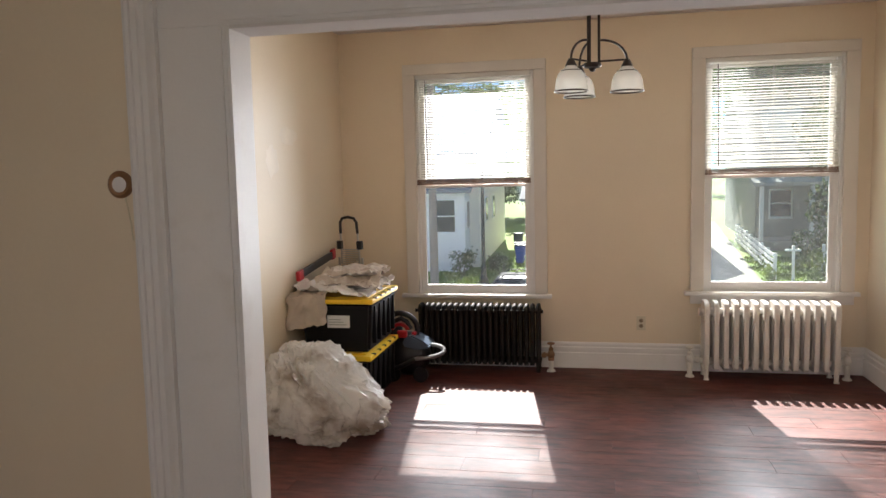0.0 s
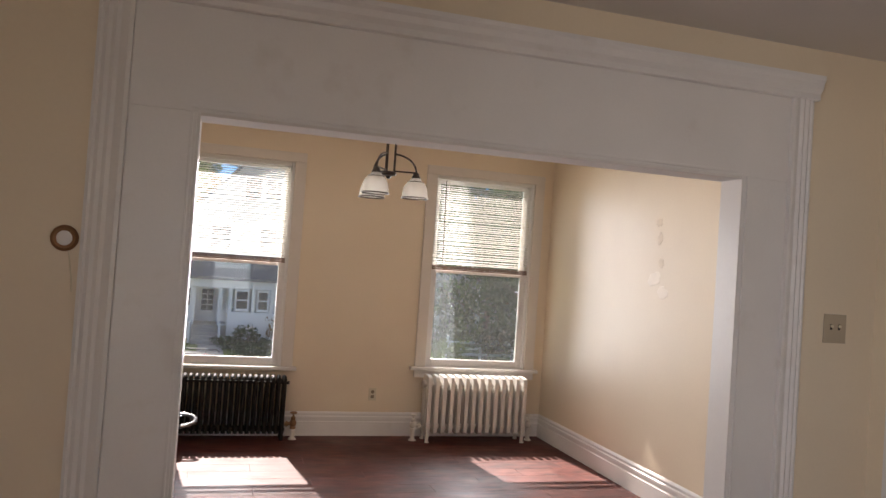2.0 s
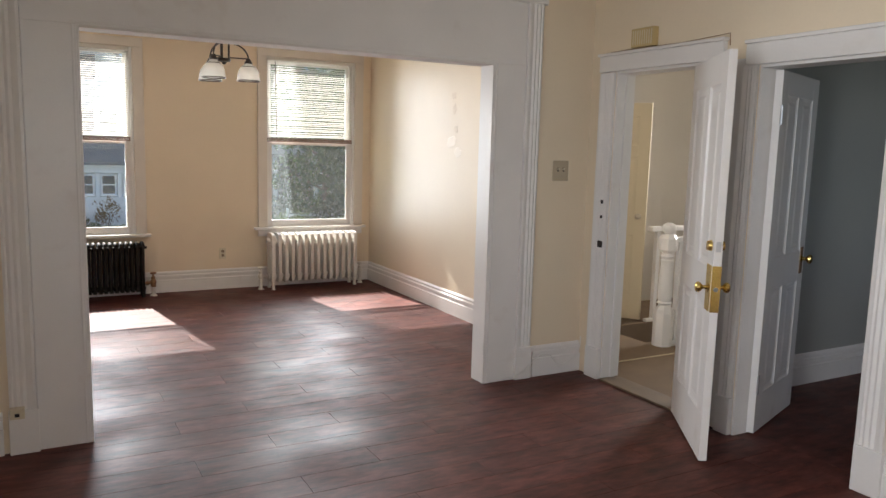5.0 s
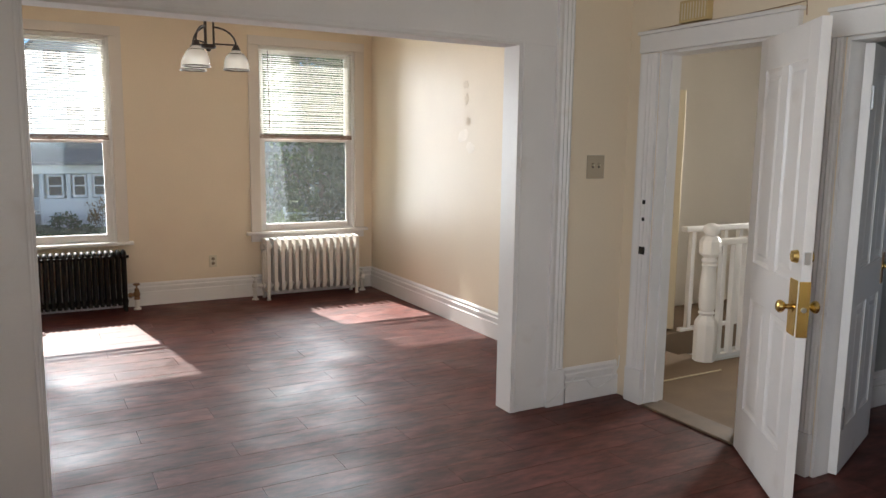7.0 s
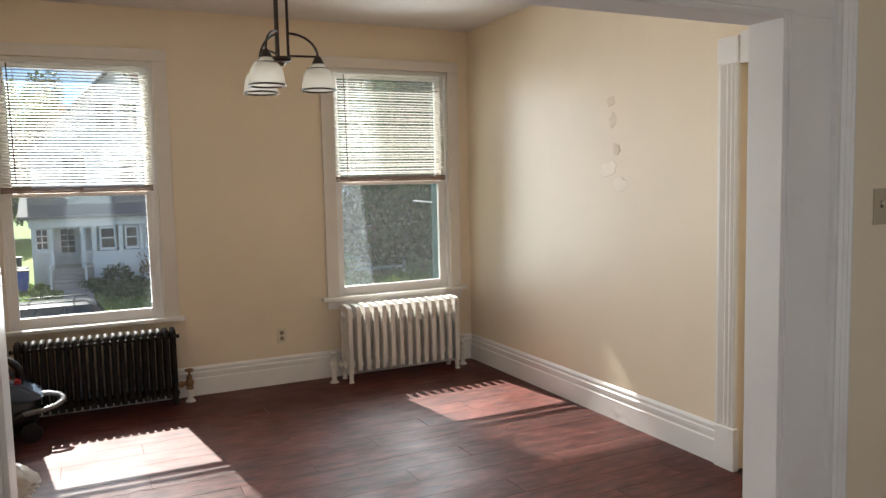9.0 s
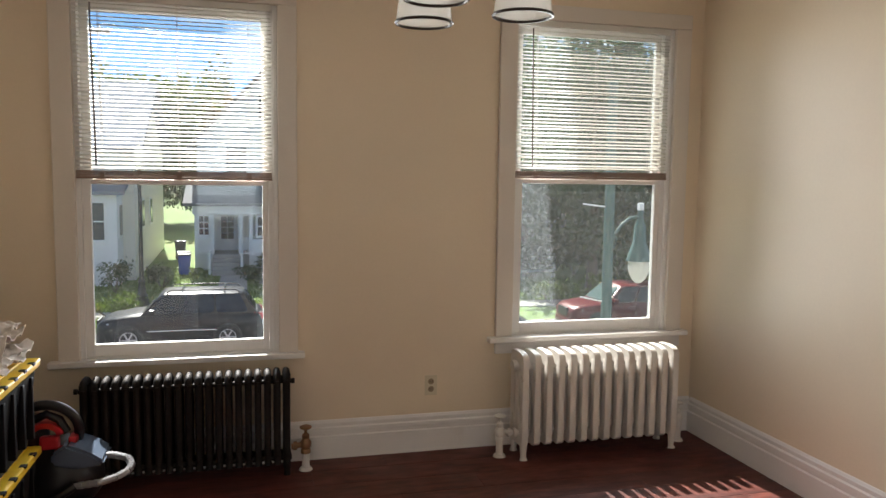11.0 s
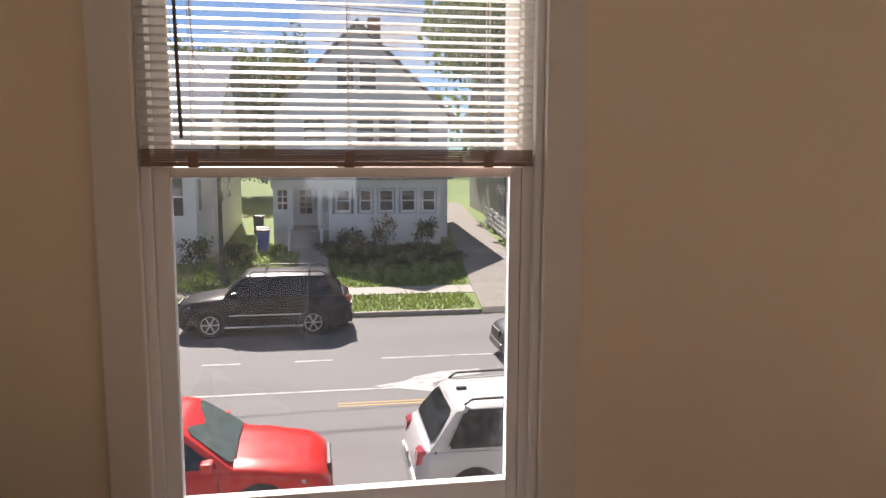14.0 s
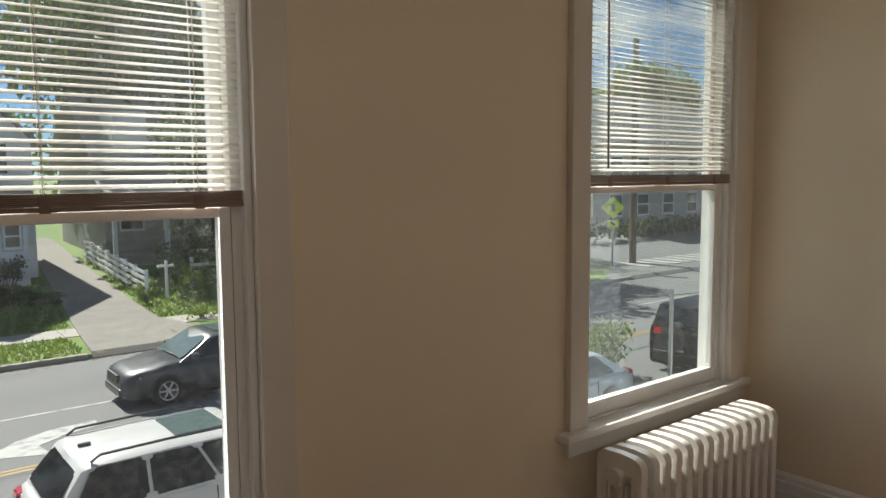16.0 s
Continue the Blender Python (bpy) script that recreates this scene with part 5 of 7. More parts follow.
M_LEAF = leaf_mat("tree_leaves", (0.085, 0.125, 0.030))
# dark foliage; also carries the shade of yard and bank in its colour
M_LEAFD = leaf_mat("dark_and_shaded_leaves", (0.045, 0.075, 0.025))
# yellower, brighter copy with sunlight put into the leaf colour
M_LEAFY = leaf_mat("sunny_hedge_leaves", (0.15, 0.20, 0.04))
M_LEAFR = leaf_mat("turning_leaves", (0.17, 0.10, 0.03))


def gz(y):
    """Height of the ground across the street."""
    ks = ((0, -3.50), (20.85, -3.61), (21.05, -3.43), (25.2, -3.40), (29.0, -3.14), (33.5, -2.97), (60, -1.9), (120, -0.6), (600, 0.3))
    for (a, za), (b, zb) in zip(ks, ks[1:]):
        if y <= b:
            return za + (zb - za) * max(0, (y - a)) / (b - a)
    return ks[-1][1]


bm = B()
ys = [0.35, 4, 10, 20, 20.85, 21.05, 24, 25.2, 27.5, 29, 31, 33.5, 40, 50, 60, 90, 120, 300, 600]
xs = [-600, -200, -80, -40, -20, -10, -5, 0, 5, 10, 15, 20, 30, 40, 60, 100, 250, 600]
grid = [[bm.verts.new((x, yy, gz(yy) - (0.0 if yy > 20.9 else 0.02))) for x in xs] for yy in ys]
for a, b in zip(grid, grid[1:]):
    for k in range(len(xs) - 1):
        bm.faces.new((a[k], a[k + 1], b[k + 1], b[k]))
solid("ground", bm, M_GRASS, "sunlit green lawn sloping up behind the street", "ground")
solid("road", box(B(), -300, 7.15, -3.8, 300, 20.95, -3.55), M_ASPH, "worn grey asphalt street", "road")
bm = B()
prev = None
for yy in (20.85, 21.1, 24, 25.2, 29.0, 33.5, 36.0):
    cur = [bm.verts.new((x, yy, gz(yy) + (0.03 if yy > 21 else 0.08))) for x in (33.5 if yy > 21.1 else 29.0, 75.0)]
    if prev:
        bm.faces.new((prev[0], prev[1], cur[1], cur[0]))
    prev = cur
r = bmesh.ops.extrude_face_region(bm, geom=list(bm.faces))
for v in [g for g in r["geom"] if isinstance(g, bmesh.types.BMVert)]:
    v.co.z -= 0.2
solid("side_road", bm, M_ASPH, "asphalt side street junction", "road")
solid("pavement_near", box(B(), -80, 0.5, -3.75, 80, 7.0, -3.41), M_CONC, "concrete pavement below the windows", "pavement")
bm = B()
for k in range(34):
    x = -32 + 2.0 * k
    if x > 30:
        break
    box(bm, x + 0.01, 23.75, -3.5, x + 1.99, 25.15, -3.385, 0.01)
solid("pavement_far", bm, M_CONC, "concrete slab pavement across the street", "pavement")
for x0, x1 in ((-80, 6.0), (9.9, 31.0)):
    solid("kerb", box(B(), x0, 20.95, -3.7, x1, 21.11, -3.41, 0.02), M_CONC, "pale concrete kerb", "kerb")
solid("kerb_near", box(B(), -80, 7.0, -3.7, 80, 7.15, -3.40, 0.02), M_CONC, "pale concrete kerb", "kerb")
# driveway: apron across the verge, then strip between the houses
bm = B()
prev = None
for yy in (20.9, 21.12, 22.4, 23.7, 25.2, 29.0, 33.5, 40, 52):
    xa = 6.1 + (yy - 20.9) * 0.11
    xb = 9.9 - max(0, min(yy, 26) - 23) * 0.25 + max(0, yy - 26) * 0.075
    z = gz(max(yy, 21.2)) + 0.055 if yy > 21.0 else -3.52
    cur = (bm.verts.new((xa, yy, z)), bm.verts.new((xb, yy, z)))
    if prev:
        bm.faces.new((prev[0], prev[1], cur[1], cur[0]))
    prev = cur
r = bmesh.ops.extrude_face_region(bm, geom=list(bm.faces))
for v in [g for g in r["geom"] if isinstance(g, bmesh.types.BMVert)]:
    v.co.z -= 0.15
solid("driveway", bm, M_DRIVE, "worn grey concrete driveway beside the porch house", "driveway")
bm = B()
prev = None
for yy in (25.2, 29.0, 32.3):
    cur = (bm.verts.new((0.15, yy, gz(yy) + 0.03)), bm.verts.new((1.35, yy, gz(yy) + 0.03)))
    if prev:
        bm.faces.new((prev[0], prev[1], cur[1], cur[0]))
    prev = cur
r = bmesh.ops.extrude_face_region(bm, geom=list(bm.faces))
for v in [g for g in r["geom"] if isinstance(g, bmesh.types.BMVert)]:
    v.co.z -= 0.1
solid("front_path", bm, M_CONC, "concrete path to the porch steps", "path")

# road markings
rm = thing("road_markings", "worn white and yellow painted road lines", "road marking", kind="structure", m=Matrix.Translation((0.6, 0.05, -0.55)))
for y in (12.76, 12.92):
    part("yellow_line", box(B(), 0.75, y - 0.035, -3.0, 40, y + 0.035, -2.995), M_YLINE, rm)
part("white_line", box(B(), -30, 13.75, -3.0, 2.05, 13.84, -2.995), M_LINE, rm)
part("white_line", box(B(), 1.9, 16.12, -3.0, 28, 16.22, -2.995), M_LINE, rm)
for k in range(5):
    part("dash", box(B(), -9 + 2.2 * k, 16.12, -3.0, -8.1 + 2.2 * k, 16.22, -2.995), M_LINE, rm)
bm = B()
ar = [(1.55, 13.95), (2.95, 13.35), (2.85, 14.0), (3.4, 14.35), (4.1, 14.55), (4.1, 14.95), (3.2, 14.85), (2.5, 14.5), (2.3, 14.25)]
f = bm.faces.new([bm.verts.new((x, y, -2.9965)) for x, y in ar])
r = bmesh.ops.extrude_face_region(bm, geom=[f])
for v in [g for g in r["geom"] if isinstance(g, bmesh.types.BMVert)]:
    v.co.z += 0.003
part("turn_arrow", bm, M_LINE, rm)
for k in range(9):
    part("crosswalk_bar", box(B(), 6.3 + 0.05 * k, 9.2 + 0.85 * k, -3.0, 9.0 + 0.05 * k, 9.55 + 0.85 * k, -2.995), M_LINE, rm)
for k in range(8):
    part("crosswalk_bar", box(B(), 34.0 + 1.15 * k, 22.4, -2.865, 34.6 + 1.15 * k, 24.9, -2.80), M_LINE, rm)


# ---- plants ----
def leaves(bm, rnd, centre, rad, count, size, shell=0.55):
    """Bent leaf clumps scattered through a lumpy ellipsoid."""
    c = Vector(centre)
    lumps = [(Vector((rnd.uniform(-1, 1), rnd.uniform(-1, 1), rnd.uniform(-0.8, 1))), rnd.uniform(0.35, 0.6)) for _ in range(14)]
    n = 0
    while n < count:
        lc, lr = rnd.choice(lumps)
        d = Vector((rnd.gauss(0, 1), rnd.gauss(0, 1), rnd.gauss(0, 1))).normalized()
        p = lc * 0.62 + d * lr * (shell + (1 - shell) * rnd.random())
        p = Vector((p.x * rad[0], p.y * rad[1], p.z * rad[2])) + c
        s = size * rnd.uniform(0.6, 1.4)
        q = Euler((rnd.uniform(0, 6.3), rnd.uniform(0, 6.3), rnd.uniform(0, 6.3))).to_matrix()
        v = [bm.verts.new(p + q @ Vector(o) * s) for o in ((-0.5, 0, 0), (0, -0.28, 0.06), (0.5, 0, -0.05), (0, 0.28, 0.10))]
        bm.faces.new((v[0], v[1], v[2]))
        bm.faces.new((v[0], v[2], v[3]))
        n += 1


def tree(x, y, h, crown, count, label, material, seed, trunk_r=0.3, low=0.35, leaf_size=0.5):
    rnd = random.Random(seed)
    z = gz(y)
    x += 0.047 * (y + 2) if x < 30 else 0
    t = thing("tree", label, "tree", m=Matrix.Translation((x, y, z)))
    bm = B()
    cyl(bm, (0, 0, -0.2), (0.1, 0, h * low), trunk_r * 1.15, trunk_r * 0.8, 12)
    cyl(bm, (0.1, 0, h * low), (0.0, 0.1, h * 0.8), trunk_r * 0.8, trunk_r * 0.2, 10)
    for k in range(7):
        a = k * 2.4 + rnd.random()
        b0 = h * (low + 0.07 * k)
        cyl(bm, (0.08, 0, b0), (math.cos(a) * crown[0] * 0.7, math.sin(a) * crown[1] * 0.7, b0 + h * 0.16), trunk_r * 0.35, trunk_r * 0.08, 8)
    part("trunk", bm, M_BARK, t)
    bm = B()
    leaves(bm, rnd, (0, 0, h - crown[2]), crown, count, leaf_size)
    part("crown", bm, material, t)
    return t


def bush(name, x, y, rad, count, label, material, seed, size=0.12, z=None):
    rnd = random.Random(seed)
    x += 0.047 * (y + 2) if y > 15 else 0
    t = thing(name, label, "shrub", m=Matrix.Translation((x, y, gz(y) if z is None else z)))
    bm = B()
    for k in range(5):
        a = k * 1.26
        cyl(bm, (0, 0, -0.05), (math.cos(a) * rad[0] * 0.5, math.sin(a) * rad[1] * 0.5, rad[2] * 1.1), 0.02, 0.008, 6)
    part("stems", bm, M_BARK, t)
    bm = B()
    leaves(bm, rnd, (0, 0, rad[2]), rad, count, size, 0.3)
    part("foliage", bm, material, t)
    return t


tree(14.5, 49, 19.5, (8.0, 7.0, 8.0), 17000, "large leafy green tree behind the houses", M_LEAF, 1, 0.45, 0.3, 0.62)
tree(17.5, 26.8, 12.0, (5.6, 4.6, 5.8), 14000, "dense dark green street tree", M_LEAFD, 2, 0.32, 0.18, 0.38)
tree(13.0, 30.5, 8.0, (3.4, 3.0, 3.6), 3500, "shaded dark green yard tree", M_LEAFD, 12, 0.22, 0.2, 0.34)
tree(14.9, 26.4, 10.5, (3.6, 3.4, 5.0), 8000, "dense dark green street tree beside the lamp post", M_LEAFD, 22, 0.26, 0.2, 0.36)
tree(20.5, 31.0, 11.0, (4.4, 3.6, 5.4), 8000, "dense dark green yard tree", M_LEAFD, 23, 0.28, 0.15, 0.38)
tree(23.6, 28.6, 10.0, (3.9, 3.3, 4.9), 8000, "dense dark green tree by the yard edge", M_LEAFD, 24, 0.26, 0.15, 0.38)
tree(-9.0, 58, 11.5, (6.0, 5.0, 5.0), 8000, "green tree behind the roofs", M_LEAF, 3, 0.35, 0.25, 0.5)
tree(-1.5, 60, 11.0, (4.0, 4.0, 4.6), 5500, "yellowing tree behind the roofs", M_LEAFR, 4, 0.3, 0.25, 0.5)
tree(-16.0, 52, 13.0, (6.0, 5.0, 5.8), 8000, "green tree behind the roofs", M_LEAF, 5, 0.35, 0.25, 0.5)
tree(-4.5, 66, 14.0, (2.2, 2.2, 6.0), 2500, "tall narrow conifer behind the roofs", M_LEAFD, 6, 0.3, 0.2, 0.45)
tree(26, 55, 15.0, (6.5, 6.0, 6.5), 9000, "leafy green tree behind the houses", M_LEAF, 7, 0.4, 0.25, 0.55)
tree(72, 52, 17.5, (6.5, 6.0, 6.5), 10000, "sunlit yellow-green tree by the side street", M_LEAFY, 8, 0.4, 0.25, 0.55)
tree(31.0, 31, 7.5, (3.5, 3.0, 3.2), 3500, "green tree by the street corner", M_LEAF, 9, 0.22, 0.25, 0.35)
bm = B()
rnd = random.Random(21)
for k in range(16):
    leaves(bm, rnd, (-60 + k * 12 + rnd.uniform(-3, 3), 92 + rnd.uniform(-6, 6), 3.0 + rnd.uniform(-1, 2)), (8, 4, 5.5 + rnd.uniform(-1, 2)), 700, 1.0)
tagged(solid("far_woods", bm, M_LEAF, "distant line of leafy trees", "woods", kind="stuff"))
bm = B()
for k in range(9):
    leaves(bm, rnd, (-12 + k * 2.2, 57, 0.2), (1.6, 0.8, 1.3), 420, 0.3)
solid("back_hedge", bm, M_LEAFD, "overgrown dark hedge at the back of the yard", "hedge", kind="stuff")

for x, y, r3, n, m_, s, lab in ((0.85, 33.2, (0.75, 0.5, 0.50), 700, M_LEAFD, 31, "low dark shrub with reddish tips by the porch"),
                                (2.40, 33.3, (0.70, 0.5, 0.85), 420, M_LEAFR, 33, "tall twiggy shrub against the porch wall"),
                                (4.35, 33.2, (0.75, 0.5, 0.72), 700, M_LEAFD, 34, "dark shrub at the porch corner"),
                                (-5.3, 28.6, (0.8, 0.6, 0.75), 700, M_LEAFD, 35, "dark shrub below the bay window"),
                                (-3.6, 29.4, (0.9, 0.7, 0.5), 600, M_LEAFD, 36, "low shrub along the house wall"),
                                (-2.5, 31.5, (0.35, 0.3, 0.3), 250, M_LEAFY, 37, "small yellow-green shrub on the lawn"),
                                (10.6, 28.2, (0.9, 0.7, 0.75), 900, M_LEAFY, 38, "sunlit green shrub beside the driveway"),
                                (-4.6, 24.2, (1.6, 0.5, 0.45), 700, M_LEAF, 39, "weeds growing along the verge"),
                                (9.5, 24.0, (0.9, 0.4, 0.25), 300, M_LEAFY, 40, "patch of tall verge grass"),
                                (15.7, 10.4, (1.0, 0.8, 0.85), 1200, M_LEAFY, 41, "sunlit leafy bush by the near kerb"),
                                (28.0, 26.5, (1.2, 1.0, 0.8), 600, M_LEAF, 42, "shrub at the street corner")):
    bush("shrub", x, y, r3, n, lab, m_, s)
for k in range(5):
    bush("hedge_section", 12.2 + 2.3 * k, 24.2 + 0.1 * (k % 2), (1.3, 0.5, 0.6), 700, "sunlit yellow-green clipped hedge by the pavement", M_LEAFY, 50 + k)
for k in range(6):
    bush("shrub", 8.3 + 0.14 * k, 27.6 + 1.3 * k, (0.35, 0.4, 0.35), 220, "weedy flowering plants along the fence", M_LEAFY if k % 2 else M_LEAF, 60 + k, 0.10)
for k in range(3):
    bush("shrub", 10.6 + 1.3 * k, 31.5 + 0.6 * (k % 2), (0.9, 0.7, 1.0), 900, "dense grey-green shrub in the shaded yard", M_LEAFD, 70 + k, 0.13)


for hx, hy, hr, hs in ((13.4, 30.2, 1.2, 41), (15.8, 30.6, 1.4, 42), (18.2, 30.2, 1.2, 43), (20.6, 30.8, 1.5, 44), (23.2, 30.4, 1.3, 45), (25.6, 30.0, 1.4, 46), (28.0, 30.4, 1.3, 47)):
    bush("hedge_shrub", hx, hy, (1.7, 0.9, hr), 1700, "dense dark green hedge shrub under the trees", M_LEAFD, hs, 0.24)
for k in range(9):
    bush("ground_cover", -0.1 + 0.62 * k, 32.3 - 1.5 * (k % 3), (1.0, 0.9, 0.22), 700, "overgrown ground cover, leaves darkened for the shaded bank", M_LEAFD, 51 + k, 0.12)

# ---- houses ----
def siding_wall(bm, x0, x1, y, z0, z1, step=0.14, face=-1):
    """Clapboards: each course leans out at its foot."""
    z = z0
    while z < z1 - 0.01:
        zt = min(z + step, z1)
        vs = [bm.verts.new(p) for p in ((x0, y + face * 0.022, z), (x1, y + face * 0.022, z), (x1, y, zt), (x0, y, zt))]
        bm.faces.new(vs)
        vs2 = [bm.verts.new(p) for p in ((x0, y, z), (x1, y, z), (x1, y + face * 0.022, z), (x0, y + face * 0.022, z))]
        bm.faces.new(vs2)
        z = zt


def house_window(parent, x0, x1, z0, z1, y, rows=2, cols=1):
    w = part("window", box(B(), x0 - 0.09, y - 0.06, z0 - 0.09, x1 + 0.09, y - 0.02, z1 + 0.09, 0.01), M_SIDING, parent)
    part("pane", box(B(), x0, y - 0.066, z0, x1, y - 0.058, z1), M_HWIN, w)
    for k in range(1, rows):
        z = z0 + (z1 - z0) * k / rows
        part("glazing_bar", box(B(), x0, y - 0.074, z - 0.03, x1, y - 0.060, z + 0.03), M_SIDING, w)
    for k in range(1, cols):
        x = x0 + (x1 - x0) * k / cols
        part("glazing_bar", box(B(), x - 0.025, y - 0.074, z0, x + 0.025, y - 0.060, z1), M_SIDING, w)
    part("sill", box(B(), x0 - 0.12, y - 0.10, z0 - 0.13, x1 + 0.12, y - 0.02, z0 - 0.08), M_SIDING, w)
    return w


def slab(bm, pts, t):
    """Flat plate through the points, t thick downwards."""
    f = bm.faces.new([bm.verts.new(p) for p in pts])
    r = bmesh.ops.extrude_face_region(bm, geom=[f])
    for v in [g for g in r["geom"] if isinstance(g, bmesh.types.BMVert)]:
        v.co.z -= t


# porch house
hA = thing("house", "white clapboard gabled house with enclosed front porch", "house", m=Matrix.Translation((1.25, 0, -1.0)))
HX0, HX1, HYF, HYP = -2.35, 6.3, 36.2, 34.0
GZ = -1.95
bm = B()
box(bm, HX0, HYF + 0.03, GZ - 0.6, HX1, 47, 4.6)
siding_wall(bm, HX0, HX1, HYF, GZ, 4.6, 0.16)
part("wall", bm, M_SIDING, hA)
bm = B()
px, pz = 1.75, 8.9
f = bm.faces.new([bm.verts.new(p) for p in ((HX0, HYF, 4.6), (HX1, HYF, 4.6), (px, HYF, pz - 0.2))])
k = 4.6
while k < pz - 0.4:
    fr = (k - 4.6) / (pz - 0.2 - 4.6)
    xa, xb = HX0 + (px - HX0) * fr, HX1 + (px - HX1) * fr
    box(bm, xa, HYF - 0.022, k, xb, HYF + 0.01, k + 0.02)
    k += 0.16
part("gable_wall", bm, M_SIDING, hA)
bm = B()
slab(bm, [(HX0 - 0.45, HYF - 0.4, 4.15), (HX0 - 0.45, 47.4, 4.15), (px, 47.4, pz + 0.05), (px, HYF - 0.4, pz + 0.05)], 0.2)
slab(bm, [(HX1 + 0.45, HYF - 0.4, 4.15), (px, HYF - 0.4, pz + 0.05), (px, 47.4, pz + 0.05), (HX1 + 0.45, 47.4, 4.15)], 0.2)
roof = part("roof", bm, M_SHINGLE, hA)
part("chimney", box(B(), 2.6, 41, 7.0, 3.3, 41.8, 9.9, 0.02), mat("chimney_brick", (0.28, 0.13, 0.09), 0.9, var=0.3), roof)
house_window(hA, 0.75, 1.55, 5.6, 6.9, HYF - 0.03)
house_window(hA, 1.85, 2.65, 5.6, 6.9, HYF - 0.03)
for a, b in ((-0.9, 0.1), (1.7, 2.5), (2.8, 3.6), (4.4, 5.3)):
    house_window(hA, a, b, 2.85, 4.15, HYF - 0.03)
# porch
bm = B()
box(bm, HX0, HYP + 0.03, GZ - 0.6, -1.62, HYF, -0.30)
box(bm, 0.20, HYP + 0.03, GZ - 0.6, HX1 - 0.7, HYF, -0.42)
siding_wall(bm, 0.20, HX1 - 0.7, HYP, GZ, -0.42, 0.14)
part("porch_wall", bm, M_SIDING, hA)
part("porch_floor", box(B(), -1.62, HYP + 0.03, GZ - 0.6, 0.20, HYF, -1.15), M_CONC, hA)
part("porch_back", box(B(), HX0, HYF - 0.10, -1.15, HX1 - 0.7, HYF - 0.03, 1.0), M_SIDING, hA)
for x in (HX0 + 0.09, -1.55, -0.20, 0.30, 1.48, 2.43, 3.48, 4.52, HX1 - 0.80):
    part("porch_post", box(B(), x - 0.10, HYP, -0.42 if x > 0 else GZ + 0.1, x + 0.10, HYP + 0.16, 0.82, 0.01), M_SIDING, hA)
for a, b in ((0.62, 1.18), (1.75, 2.20), (2.66, 3.24), (3.72, 4.30), (4.75, 5.28)):
    house_window(hA, a, b, -0.25, 0.66, HYP + 0.06)
dr = part("front_door", box(B(), -1.30, HYF - 0.20, -1.15, -0.45, HYF - 0.10, 0.78, 0.01), M_SIDING, hA)
part("door_glass", box(B(), -1.18, HYF - 0.21, -0.55, -0.57, HYF - 0.20, 0.62), M_HWIN, dr)
for k in range(1, 4):
    part("glazing_bar", box(B(), -1.18, HYF - 0.225, -0.55 + 0.29 * k, -0.57, HYF - 0.208, -0.52 + 0.29 * k), M_SIDING, dr)
part("glazing_bar", box(B(), -0.89, HYF - 0.225, -0.55, -0.86, HYF - 0.208, 0.62), M_SIDING, dr)
house_window(hA, -2.15, -1.72, -0.20, 0.70, HYP + 0.30, 3, 2)
part("porch_beam", box(B(), HX0 - 0.1, HYP - 0.06, 0.80, HX1 - 0.6, HYP + 0.2, 1.32, 0.02), M_SIDING, hA)
bm = B()
slab(bm, [(HX0 - 0.5, HYP - 0.5, 1.36), (HX1 - 0.2, HYP - 0.5, 1.36), (HX1 - 0.2, HYF, 2.35), (HX0 - 0.5, HYF, 2.35)], 0.14)
part("porch_roof", bm, M_SHINGLE, hA)
for k in range(5):
    part("step", box(B(), -1.52, 32.35 + 0.30 * k, GZ - 0.5, -0.22, 32.68 + 0.30 * k, GZ + 0.16 * (k + 1), 0.01), M_CONC, hA)
for x in (-1.60, -0.14):
    part("step_rail", box(B(), x - 0.05, 32.3, GZ, x + 0.05, HYP, -1.05 + 0.1, 0.01), M_SIDING, hA)
for x0, x1 in ((-2.20, -1.60), (-0.15, 0.22)):
    rl = part("porch_railing", box(B(), x0, HYP - 0.10, -0.42, x1, HYP - 0.03, -0.34, 0.01), M_SIDING, hA)
    n = int((x1 - x0) / 0.12)
    for k in range(n):
        part("baluster", box(B(), x0 + 0.12 * k + 0.03, HYP - 0.09, -1.10, x0 + 0.12 * k + 0.07, HYP - 0.05, -0.42), M_SIDING, rl)
    part("bottom_rail", box(B(), x0, HYP - 0.10, -1.15, x1, HYP - 0.04, -1.10), M_SIDING, rl)

# house with the bay window
hB = thing("house", "white siding house with a wide bay window", "house", m=Matrix.Translation((0.6, 0, -0.65)))
bm = B()
box(bm, -14, 31.5, -2.6, -4.05, 43, 3.6)
siding_wall(bm, -14, -4.05, 31.47, -2.2, 3.6, 0.16)
part("wall", bm, M_SIDING2, hB)
bm = B()
box(bm, -8.4, 30.03, -2.6, -4.55, 31.45, 1.55)
siding_wall(bm, -8.4, -4.55, 30.0, -2.0, 1.55, 0.14)
part("bay_wall", bm, M_SIDING, hB)
house_window(hB, -7.9, -6.9, -0.45, 1.1, 30.0)
house_window(hB, -6.2, -5.05, -0.45, 1.1, 30.0)
bw = part("window", box(B(), -4.55, 30.25, -0.4, -4.50, 31.2, 1.1), M_SIDING, hB)
part("pane", box(B(), -4.50, 30.35, -0.3, -4.49, 31.1, 1.0), M_HWIN, bw)
for y0 in (33.5, 36.5):
    bw = part("window", box(B(), -4.05, y0, -0.2, -4.01, y0 + 1.0, 1.2), M_SIDING, hB)
    part("pane", box(B(), -4.01, y0 + 0.1, -0.1, -4.0, y0 + 0.9, 1.1), M_HWIN, bw)
bm = B()
